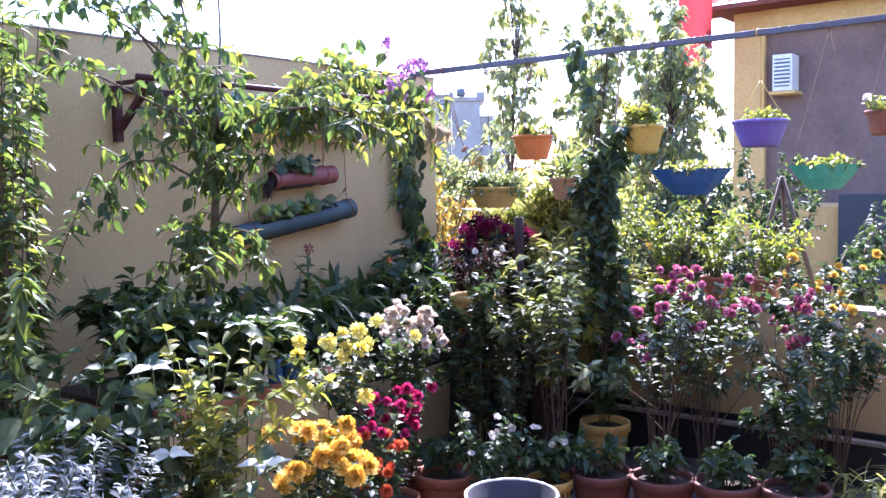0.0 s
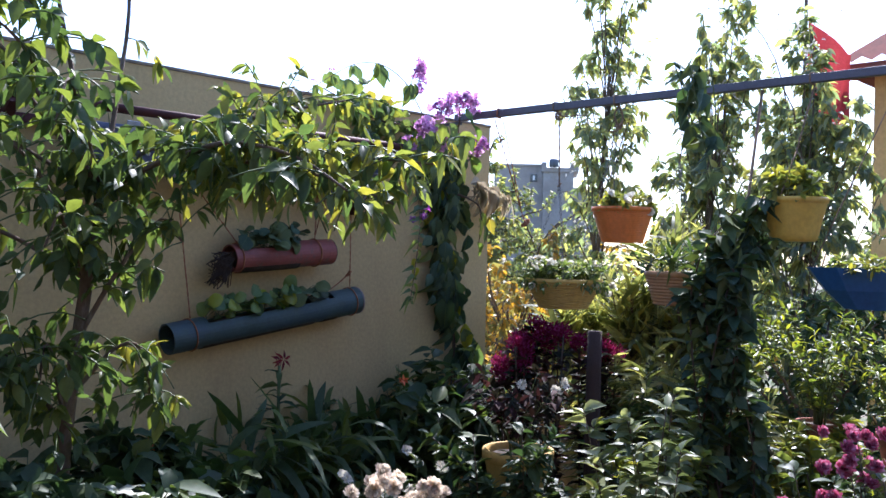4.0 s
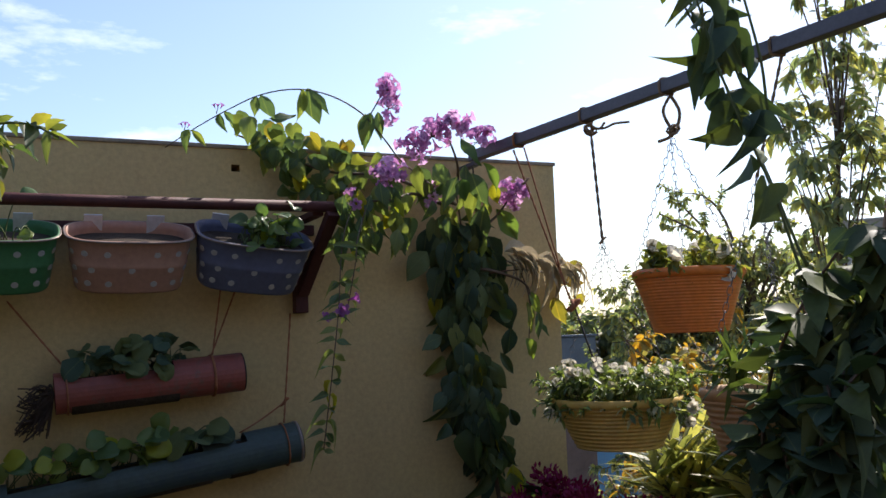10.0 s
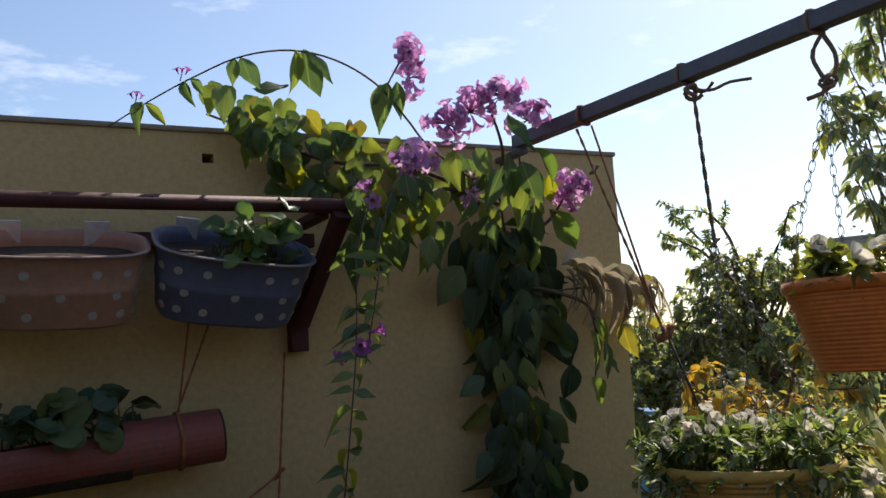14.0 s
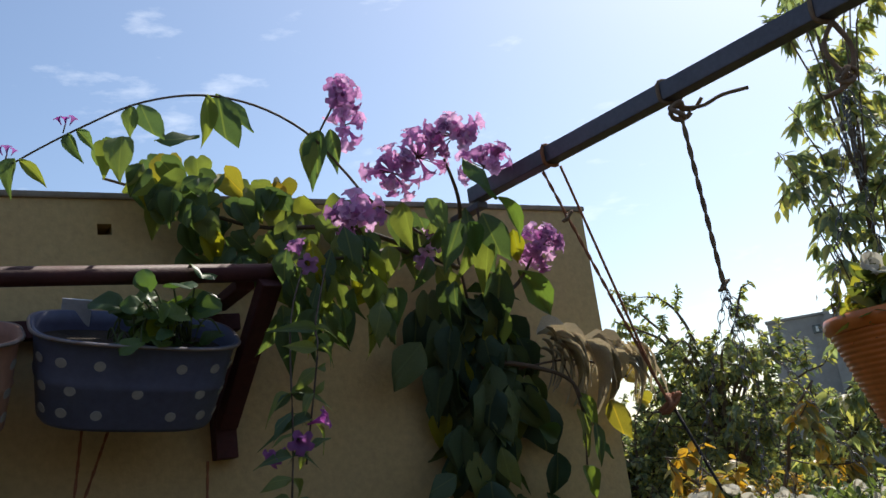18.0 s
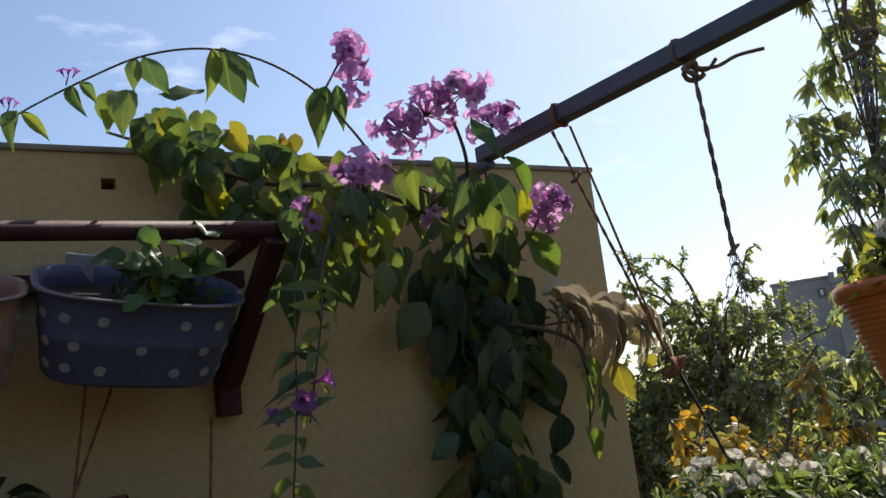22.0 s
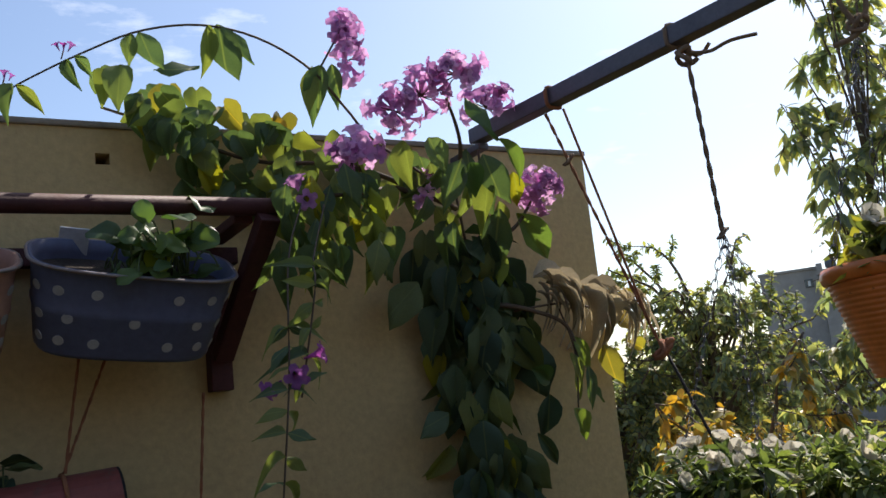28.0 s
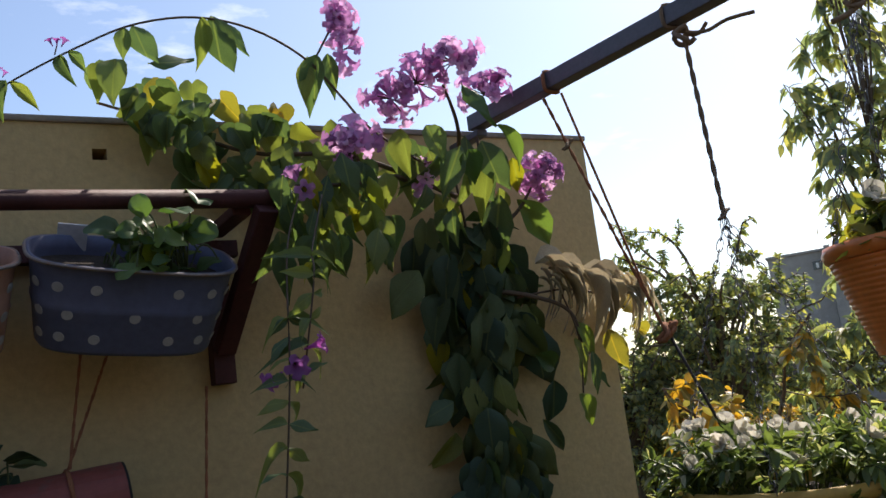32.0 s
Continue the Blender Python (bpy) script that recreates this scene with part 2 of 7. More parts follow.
M_BLACKCORD = surface("dark_cord", (0.035, 0.028, 0.026), 0.8, var=0.3, fine=300, coarse=40, bump=0.4)
M_CHAIN = surface("galvanised_chain", (0.20, 0.20, 0.21), 0.5, 0.7, var=0.3, fine=200, coarse=40, bump=0.1, stain=(0.16, 0.09, 0.05))
M_BARK = surface("bark", (0.13, 0.09, 0.06), 0.9, var=0.4, fine=110, coarse=14, bump=0.8, stain=(0.20, 0.17, 0.13), stretch=(1, 1, 0.3))
M_ROOT = surface("dry_roots", (0.06, 0.04, 0.03), 0.9, var=0.4, fine=200, coarse=30, bump=0.4)
M_STEM = surface("green_stem", (0.10, 0.13, 0.045), 0.6, var=0.3, fine=110, coarse=14, bump=0.2)
M_BROWNSTEM = surface("brown_stem", (0.10, 0.065, 0.04), 0.7, var=0.3, fine=110, coarse=14, bump=0.2)
M_POST = surface("weathered_wood_post", (0.045, 0.027, 0.021), 0.9, var=0.4, fine=120, coarse=9, bump=0.6, stain=(0.05, 0.03, 0.025), stretch=(1, 1, 0.2))
M_GREY = surface("grey_building_plaster", (0.33, 0.31, 0.285), 0.9, var=0.12, fine=4, coarse=0.4, bump=0.1, stain=(0.44, 0.44, 0.44))
M_HOUSE = surface("brown_cement_facade", (0.18, 0.12, 0.10), 0.95, var=0.35, fine=14, coarse=1.2, bump=0.5, stain=(0.13, 0.10, 0.09), stain_at=(0.5, 0.8))
# dark tone keeps bounce light off the terrace; only the unseen walls use it
M_BACKWALL = surface("weathered_brown_plaster", (0.14, 0.105, 0.075), 0.9, var=0.2, fine=60, coarse=1.5, bump=0.3, stain=(0.10, 0.075, 0.055))
M_HOUSEYEL = surface("ochre_painted_facade", (0.58, 0.38, 0.14), 0.85, var=0.15, fine=20, coarse=1.2, bump=0.2, stain=(0.36, 0.23, 0.10), stain_at=(0.58, 0.85))
M_ROOF = surface("red_roof_tile", (0.20, 0.062, 0.046), 0.92, spec=0.1, var=0.3, fine=20, coarse=2, bump=0.3, stain=(0.12, 0.06, 0.05))
M_WHITE = surface("white_enamel", (0.74, 0.74, 0.72), 0.4, var=0.06, fine=30, coarse=5, bump=0.03, stain=(0.5, 0.48, 0.44), stain_at=(0.66, 0.95))
M_STEEL = surface("grey_sheet_metal", (0.12, 0.14, 0.17), 0.5, 0.5, var=0.2, fine=30, coarse=3, bump=0.08)
M_SHEET = surface("dark_painted_sheet", (0.05, 0.055, 0.065), 0.7, 0.0, var=0.25, fine=30, coarse=3, bump=0.08, stain=(0.10, 0.07, 0.05), stain_at=(0.6, 0.85))
M_BUCKET = surface("dark_plastic_bucket", (0.035, 0.035, 0.04), 0.65, 0.0, var=0.25, fine=60, coarse=8, bump=0.08)
M_TARP = surface("blue_tarpaulin", (0.06, 0.18, 0.32), 0.55, var=0.2, fine=30, coarse=4, bump=0.2)
M_FLAG = leafy("red_flag_cloth", (0.40, 0.07, 0.075), (1.2, 0.8, 0.8), 0.8, 0.35, 0.1, spec=0.1)
M_GLASS = surface("dark_window_glass", (0.02, 0.025, 0.03), 0.12, var=0.1, fine=10, coarse=1, bump=0.0, spec=0.6)

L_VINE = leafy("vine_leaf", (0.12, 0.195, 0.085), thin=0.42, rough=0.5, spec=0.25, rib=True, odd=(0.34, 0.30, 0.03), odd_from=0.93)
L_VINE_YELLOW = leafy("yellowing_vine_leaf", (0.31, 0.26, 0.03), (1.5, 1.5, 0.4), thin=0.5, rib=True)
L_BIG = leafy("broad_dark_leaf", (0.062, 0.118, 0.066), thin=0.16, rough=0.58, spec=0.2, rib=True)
L_TREE = leafy("terrace_tree_leaf", (0.085, 0.145, 0.05), thin=0.5, rough=0.45, spec=0.28)
# greyed and lightened: backlit haze is put into this leaf colour
L_SLENDER = leafy("hazed_slender_tree_leaf", (0.26, 0.31, 0.25), thin=0.58, rough=0.45)
# bright leaf tone with sunlight put into the colour; also serves yellow green plants
L_BRIGHT = leafy("sunlit_young_leaf", (0.165, 0.215, 0.065), (1.6, 1.6, 0.5), thin=0.5, rough=0.35)
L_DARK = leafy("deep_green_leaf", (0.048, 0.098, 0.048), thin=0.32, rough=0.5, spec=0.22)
L_MUM = leafy("chrysanthemum_leaf", (0.06, 0.10, 0.052), thin=0.3, rough=0.55)
L_STRAP = leafy("strap_leaf", (0.065, 0.125, 0.04), thin=0.4, rough=0.42)
L_STRIPE = leafy("variegated_strap_leaf", (0.18, 0.21, 0.07), (1.4, 1.4, 0.6), thin=0.48, tint=(0.46, 0.43, 0.19), rough=0.4)
L_FERN = leafy("yellow_green_fern_leaf", (0.14, 0.21, 0.03), (1.6, 1.6, 0.4), thin=0.5)
L_SILVER = leafy("silver_leaf", (0.26, 0.30, 0.32), (1.1, 1.1, 1.0), thin=0.2, rough=0.8, tint=(0.36, 0.40, 0.42), spec=0.2)
L_WHITE = leafy("white_bract", (0.66, 0.68, 0.58), (1.1, 1.1, 0.95), thin=0.35, rough=0.6, tint=(0.7, 0.72, 0.6))
# haze of distance mixed into the green, paler than the leaf itself
L_FARTREE = leafy("hazed_far_tree_leaf", (0.22, 0.265, 0.18), thin=0.55, rough=0.5)
L_FARYELLOW = leafy("far_yellow_leaf", (0.30, 0.275, 0.085), (1.4, 1.3, 0.5), thin=0.5, odd=(0.56, 0.34, 0.06), odd_from=0.62)
L_SUCC = leafy("round_nasturtium_leaf", (0.10, 0.20, 0.05), thin=0.4, rough=0.4, odd=(0.33, 0.36, 0.04), odd_from=0.93)
L_CREAM = leafy("cream_edged_leaf", (0.13, 0.18, 0.075), (1.3, 1.3, 0.7), thin=0.42, tint=(0.33, 0.35, 0.19))
L_PETUNIA = leafy("petunia_leaf", (0.12, 0.19, 0.06), (1.4, 1.4, 0.6), thin=0.45, tint=(0.24, 0.30, 0.10), odd=(0.5, 0.5, 0.36), odd_from=0.9)
L_DRY = leafy("dry_folded_leaf", (0.50, 0.43, 0.32), (1.1, 1.0, 0.8), thin=0.3, rough=0.85, tint=(0.60, 0.53, 0.41))
L_RED = leafy("dark_red_leaf", (0.028, 0.032, 0.022), (1.4, 1.0, 0.8), thin=0.25, rough=0.7, spec=0.1, tint=(0.06, 0.03, 0.03))
F_LILAC = leafy("lilac_petal", (0.61, 0.30, 0.60), (1.12, 1.02, 1.1), thin=0.5, rough=0.6, tint=(0.80, 0.53, 0.77), var=0.32, spec=0.2)
F_DEEP = leafy("deep_violet_petal", (0.50, 0.22, 0.58), (1.25, 0.95, 1.2), thin=0.45, rough=0.6, tint=(0.36, 0.10, 0.36), spec=0.2)
F_MAGENTA = leafy("magenta_plume", (0.235, 0.018, 0.062), (1.1, 0.8, 0.9), thin=0.3, rough=0.8, tint=(0.30, 0.04, 0.14), spec=0.1)
F_YELLOW = leafy("golden_petal", (0.85, 0.56, 0.09), (1.1, 1.0, 0.6), thin=0.35, rough=0.6, tint=(0.88, 0.66, 0.2), spec=0.2)
F_LEMON = leafy("lemon_petal", (0.80, 0.72, 0.16), (1.1, 1.05, 0.6), thin=0.4, rough=0.6, tint=(0.86, 0.8, 0.36), spec=0.2)
F_WHITE = leafy("white_petal", (0.76, 0.73, 0.66), (1.05, 1.02, 0.95), thin=0.4, rough=0.6, tint=(0.8, 0.76, 0.7), spec=0.2)
F_CREAM = leafy("cream_petal", (0.80, 0.70, 0.60), (1.05, 1.0, 0.92), thin=0.4, rough=0.6, tint=(0.84, 0.77, 0.69), spec=0.2)
F_PINK = leafy("crimson_petal", (0.55, 0.03, 0.15), (1.2, 0.8, 0.9), thin=0.35, rough=0.6, tint=(0.66, 0.09, 0.25), spec=0.2)
F_ROSE = leafy("rose_pink_petal", (0.54, 0.12, 0.22), (1.1, 0.95, 1.0), thin=0.4, rough=0.7, tint=(0.52, 0.26, 0.37), spec=0.2)
F_CORAL = leafy("coral_petal", (0.72, 0.14, 0.05), (1.1, 0.9, 0.7), thin=0.35, rough=0.6, tint=(0.75, 0.25, 0.12), spec=0.2)
F_RED = leafy("scarlet_petal", (0.17, 0.025, 0.035), (1.1, 0.8, 0.7), thin=0.35, rough=0.6, spec=0.2)


# mesh helpers
def V(*a):
    return np.array(a, float)


def unit(a):
    a = np.asarray(a, float)
    return a / np.maximum(np.linalg.norm(a, axis=-1, keepdims=True), 1e-9)


def thing(name, at, label, category, group="", kind=""):
    ob = new(name)
    ob.empty_display_size = 0.05
    ob.location = at
    return tagged(ob, label, category, group, kind)


def link(name, me, mat, parent=None, label="", at=None):
    if mat and not me.materials:
        me.materials.append(mat)
    ob = new(name, me)
    if parent is not None:
        ob.parent = parent
    if at is not None:
        ob.matrix_basis = at
    if label:
        ob["label"] = label
    return ob


def offset_of(parent):
    o = Vector((0, 0, 0))
    while parent is not None:
        o += parent.location
        parent = parent.parent
    return o


def poly(name, verts, faces, mat, parent=None, label="", smooth=True):
    """A mesh from world-space points, under parent (which only shifts, never turns)."""
    verts = np.asarray(verts, float).reshape(-1, 3) - np.array(offset_of(parent))
    me = bpy.data.meshes.new(name)
    me.from_pydata(verts.tolist(), [], faces)
    if smooth:
        me.polygons.foreach_set("use_smooth", np.ones(len(me.polygons), bool))
    me.update()
    return link(name, me, mat, parent, label)


def part(name, bm, material, parent=None, label="", smooth=False):
    """Links a bmesh, in world space, as one mesh under a thing or a part."""
    me = bpy.data.meshes.new(name)
    bmesh.ops.translate(bm, verts=bm.verts, vec=-offset_of(parent))
    bm.to_mesh(me)
    bm.free()
    if smooth:
        me.polygons.foreach_set("use_smooth", np.ones(len(me.polygons), bool))
    return link(name, me, material, parent, label)


def box_bm(x0, x1, y0, y1, z0, z1, bevel=0.0, seg=2):
    bm = bmesh.new()
    bmesh.ops.create_cube(bm, size=1)
    for v in bm.verts:
        v.co = Vector(((x0 + x1) / 2 + v.co.x * (x1 - x0), (y0 + y1) / 2 + v.co.y * (y1 - y0), (z0 + z1) / 2 + v.co.z * (z1 - z0)))
    if bevel:
        bmesh.ops.bevel(bm, geom=bm.edges[:], offset=bevel, segments=seg, affect="EDGES", profile=0.6)
    return bm


def tube_data(pts, rad, sides=6, start=0, cap=True):
    pts = np.asarray(pts, float)
    n = len(pts)
    rad = np.full(n, rad) if np.isscalar(rad) else np.asarray(rad, float)
    tang = unit(np.gradient(pts, axis=0))
    ref = np.where(np.abs(tang[:, 2:3]) > 0.9, V(1, 0, 0), V(0, 0, 1))
    u = unit(np.cross(tang, ref))
    w = np.cross(tang, u)
    a = np.linspace(0, 2 * math.pi, sides, endpoint=False)
    v = pts[:, None] + rad[:, None, None] * (np.cos(a)[None, :, None] * u[:, None] + np.sin(a)[None, :, None] * w[:, None])
    f = []
    for i in range(n - 1):
        for j in range(sides):
            k = (j + 1) % sides
            f.append((start + i * sides + j, start + i * sides + k, start + (i + 1) * sides + k, start + (i + 1) * sides + j))
    if cap:
        f.append(tuple(start + j for j in range(sides))[::-1])
        f.append(tuple(start + (n - 1) * sides + j for j in range(sides)))
    return v.reshape(-1, 3), f


def tubes(name, lines, mat, parent=None, label="", sides=6):
    """lines: (points, radius or radii), joined into one mesh."""
    vs, fs, at = [], [], 0
    for pts, rad in lines:
        v, f = tube_data(pts, rad, sides, at)
        vs.append(v)
        fs += f
        at += len(v)
    return poly(name, np.concatenate(vs), fs, mat, parent, label)


def arc(a, b, sag=0.0, n=8, side=(0, 0, 0)):
    a, b = np.asarray(a, float), np.asarray(b, float)
    t = np.linspace(0, 1, n)[:, None]
    return a + (b - a) * t + (np.array([0, 0, -sag]) + np.asarray(side, float)) * (4 * t * (1 - t))


def smooth_line(pts, n=24):
    pts = np.asarray(pts, float)
    s = np.r_[0, np.cumsum(np.linalg.norm(np.diff(pts, axis=0), axis=1))]
    q = np.linspace(0, s[-1], n)
    ctrl = [Vector(p) for p in pts]
    out = []
    for v in q:
        i = min(max(int(np.searchsorted(s, v) - 1), 0), len(pts) - 2)
        t = (v - s[i]) / max(s[i + 1] - s[i], 1e-9)
        p0, p1, p2, p3 = (ctrl[max(0, min(len(ctrl) - 1, k))] for k in (i - 1, i, i + 1, i + 2))
        out.append(0.5 * ((2 * p1) + (p2 - p0) * t + (2 * p0 - 5 * p1 + 4 * p2 - p3) * t * t + (3 * p1 - p0 - 3 * p2 + p3) * t ** 3))
    return np.array(out)


def lathe(name, centre, profile, mat, parent=None, label="", sides=32, squash=(1, 1), turn=0.0):
    """profile: (radius, height) pairs, from the outside bottom over the rim to the inside."""
    a = np.linspace(0, 2 * math.pi, sides, endpoint=False)
    vs = []
    for r, z in profile:
        vs.append(np.stack([centre[0] + r * squash[0] * np.cos(a), centre[1] + r * squash[1] * np.sin(a), np.full(sides, centre[2] + z)], -1))
    v = np.concatenate(vs)
    if turn:
        c, s = math.cos(turn), math.sin(turn)
        d = v[:, :2] - np.array(centre[:2])
        v[:, :2] = np.stack([d[:, 0] * c - d[:, 1] * s, d[:, 0] * s + d[:, 1] * c], -1) + np.array(centre[:2])
    f = []
    m = len(profile)
    for i in range(m - 1):
        for j in range(sides):
            k = (j + 1) % sides
            f.append((i * sides + j, i * sides + k, (i + 1) * sides + k, (i + 1) * sides + j))
    f.append(tuple(range(sides))[::-1])
    f.append(tuple((m - 1) * sides + j for j in range(sides)))
    return poly(name, v, f, mat, parent, label)


LEAF = {}


def template(kind, ys, ws, fold=0.12, cols=3):
    v, f = [], []
    if cols == 3:
        for y, w in zip(ys, ws):
            v += [(-w / 2, y, fold * w), (0, y, 0), (w / 2, y, fold * w)]
        for i in range(len(ys) - 1):
            a = 3 * i
            f += [(a, a + 1, a + 4, a + 3), (a + 1, a + 2, a + 5, a + 4)]
    else:
        for y, w in zip(ys, ws):
            v += [(-w / 2, y, 0), (w / 2, y, 0)]
        for i in range(len(ys) - 1):
            a = 2 * i
            f += [(a, a + 1, a + 3, a + 2)]
    LEAF[kind] = (np.array(v, float), f)


template("ovate", (0, 0.18, 0.45, 0.75, 1), (0.05, 0.72, 1.0, 0.6, 0.02))
template("round", (0, 0.15, 0.5, 0.85, 1), (0.35, 0.85, 1.05, 0.7, 0.25), fold=0.1)
template("lance", (0, 0.3, 0.65, 1), (0.08, 0.95, 0.8, 0.02))
template("lite", (0, 0.4, 0.75, 1), (0.08, 1.0, 0.75, 0.03), fold=0.1)
template("strap", (0, 0.25, 0.5, 0.75, 1), (0.8, 1.0, 0.95, 0.7, 0.05), cols=2)
template("petal", (0, 0.5, 0.85, 1), (0.35, 0.9, 1.0, 0.45), cols=2)
template("card", (0, 0.55, 1), (0.15, 1.0, 0.1), cols=2)


def leaf_mass(name, parent, mat, pos, tip, up, length, width, kind="lite", droop=0.15, label="", curl=0.0):
    """Many leaves as one mesh. pos, tip and up: one row a leaf, in world space."""
    pos, tip, up = (np.asarray(a, float).reshape(-1, 3) for a in (pos, tip, up))
    n = len(pos)
    length, width = (np.full(n, a) if np.isscalar(a) else np.asarray(a, float) for a in (length, width))
    tv, tf = LEAF[kind]
    d = unit(tip)
    x = unit(np.cross(d, up))
    nrm = np.cross(x, d)
    y = tv[:, 1][None, :, None]
    v = pos[:, None] + x[:, None] * (tv[:, 0][None, :, None] * width[:, None, None]) + d[:, None] * (y * length[:, None, None])
    rc = np.random.default_rng(n)
    bend = (curl + rc.uniform(-0.28, 0.12, n)) * length
    fold = rc.uniform(0.6, 3.0, n) * width
    v = v + nrm[:, None] * (tv[:, 2][None, :, None] * fold[:, None, None] + y * y * bend[:, None, None])
    v = v + x[:, None] * (y * y * (rc.uniform(-0.16, 0.16, n) * length)[:, None, None])
    v[:, :, 2] -= droop * (length * rc.uniform(0.4, 1.9, n))[:, None] * tv[:, 1][None] ** 2
    k = len(tv)
    v = v.reshape(-1, 3) - np.array(offset_of(parent))
    f = np.array(tf)
    faces = (f[None] + (np.arange(n) * k)[:, None, None]).reshape(-1, f.shape[1])
    me = bpy.data.meshes.new(name)
    me.vertices.add(len(v))
    me.vertices.foreach_set("co", v.ravel())
    me.loops.add(faces.size)
    me.loops.foreach_set("vertex_index", faces.ravel())
    me.polygons.add(len(faces))
    me.polygons.foreach_set("loop_start", np.arange(0, faces.size, f.shape[1]))
    me.polygons.foreach_set("use_smooth", np.ones(len(faces), bool))
    me.update(calc_edges=True)
    return tagged(link(name, me, mat, parent, label), kind="stuff")


def rnd_unit(r, n):
    return unit(r.normal(size=(n, 3)))


def stems_from(r, base, n, height, spread, lean=(0, 0), wob=0.06, k=7, fork=0.0, start=0.0):
    """Curved stems that rise from base and fan out; returns arrays of k points."""
    out = []
    for i in range(n):
        a, d = r.uniform(0, 2 * math.pi), spread * math.sqrt(r.uniform(0.05, 1))
        h = height * r.uniform(0.72, 1.06)
        t = np.linspace(start, 1, k)[:, None]
        end = np.array([math.cos(a) * d + lean[0], math.sin(a) * d + lean[1], h])
        s = np.array(base) + np.array([math.cos(a), math.sin(a), 0]) * 0.03 * r.uniform(0, 1)
        line = s + np.concatenate([end[:2] * t ** 1.5, end[2] * t ** 0.9], 1)
        line = line + np.cumsum(r.normal(size=(k, 3)), 0) * wob * height / k * V(1, 1, 0.3)
        out.append(line)
        if r.uniform() < fork:
            j = r.integers(k // 3, k - 2)
            b = line[j] + t * (rnd_unit(r, 1)[0] * V(1, 1, 0.4) + V(0, 0, 0.8)) * height * 0.35
            out.append(b)
    return out


def along(r, lines, per, lo=0.3, hi=1.0):
    """Random points on stems, with the stem's direction there."""
    p, d = [], []
    for line in lines:
        line = np.asarray(line)
        n = max(1, int(per * r.uniform(0.8, 1.2)))
        q = (lo + (hi - lo) * r.uniform(0, 1, n) ** 0.8) * (len(line) - 1)
        i = np.clip(q.astype(int), 0, len(line) - 2)
        f = (q - i)[:, None]
        p.append(line[i] * (1 - f) + line[i + 1] * f)
        d.append(unit(line[i + 1] - line[i]))
    return np.concatenate(p), np.concatenate(d)


def dress(r, name, parent, mat, lines, per, length, width, kind="lite", lo=0.3, hi=1.0, out=0.9, droop=0.2, jit=0.35, label="", hang=0.0, curl=0.0):
    """Leaves standing off the stems."""
    p, d = along(r, lines, per, lo, hi)
    n = len(p)
    side = rnd_unit(r, n)
    side = unit(side - d * (side * d).sum(1, keepdims=True))
    tip = unit(side * out + d * (1 - out * 0.5) + r.normal(size=(n, 3)) * jit * 0.4 + V(0, 0, -hang))
    up = unit(V(0, 0, 1) + r.normal(size=(n, 3)) * jit)
    s = r.uniform(0.6, 1.15, n)
    return leaf_mass(name, parent, mat, p, tip, up, length * s, width * s * r.uniform(0.85, 1.15, n), kind, droop, label, curl)


def stem_parts(lines, radii, mat, parent, name="stem", sides=5):
    """Each stem a part of its own."""
    for q in lines:
        tubes(name, [(q, np.linspace(radii[0], radii[1], len(q)))], mat, parent, sides=sides)


def bush(name, seed, base, height, spread, stems, per, mat, length, width, kind="lite", label="", category="plant", group="", lo=0.3, droop=0.2, hang=0.0,
         stem_mat=None, stem_r=0.004, lean=(0, 0), out=0.9, fork=0.4, wob=0.06, leaf_name="foliage", curl=0.0):
    r = np.random.default_rng(seed)
    t = thing(name, base, label, category, group)
    lines = stems_from(r, base, stems, height, spread, lean, wob, fork=fork)
    stem_parts(lines, (stem_r, stem_r * 0.4), stem_mat or M_STEM, t)
    dress(r, leaf_name, t, mat, lines, per, length, width, kind, lo, 1.0, out, droop, 0.35, "", hang, curl)
    return t, lines, r


# flower heads, each a mesh that the plants share
def head_mesh(name, seed, rows, kind="petal", cup=0.3):
    """rows: (petals, radius of the ring, lift in degrees, length, width)."""
    r = np.random.default_rng(seed)
    vs, fs, at = [], [], 0
    tv, tf = LEAF[kind]
    for n, ring, lift, length, width in rows:
        for i in range(n):
            a = 2 * math.pi * (i + r.uniform(-0.25, 0.25)) / n + ring * 40
            e = radians(lift + r.uniform(-9, 9))
            o = V(math.cos(a), math.sin(a), 0)
            d = o * math.cos(e) + V(0, 0, math.sin(e))
            up = V(0, 0, math.cos(e)) - o * math.sin(e)
            x = np.cross(d, up)
            s = length * r.uniform(0.85, 1.1)
            p = o * ring
            v = p + tv[:, :1] * width * x + tv[:, 1:2] * s * d + (cup * tv[:, 1:2] ** 2 * s) * up + tv[:, 2:3] * width * up
            vs.append(v)
            fs += [tuple(k + at for k in f) for f in tf]
            at += len(v)
    me = bpy.data.meshes.new(name)
    me.from_pydata(np.concatenate(vs).tolist(), [], fs)
    me.polygons.foreach_set("use_smooth", np.ones(len(fs), bool))
    me.update()
    return me


MUM_ROWS = [(17, 0.004, 4, 1.0, 0.33), (16, 0.004, 22, 0.95, 0.33), (14, 0.004, 40, 0.86, 0.32), (11, 0.003, 58, 0.74, 0.3), (8, 0.002, 76, 0.6, 0.28)]
DAISY_ROWS = [(17, 0.10, 8, 0.95, 0.24), (15, 0.10, 22, 0.85, 0.22), (11, 0.08, 48, 0.45, 0.18)]


def scaled_rows(rows, s):
    return [(n, ring * s, lift, length * s, width * s) for n, ring, lift, length, width in rows]


def facing(p, d, size=1.0, spin=0.0):
    q = Vector(d).to_track_quat("Z", "Y").to_matrix().to_4x4()
    return Matrix.Translation(p) @ q @ Matrix.Rotation(spin, 4, "Z") @ Matrix.Scale(size, 4)


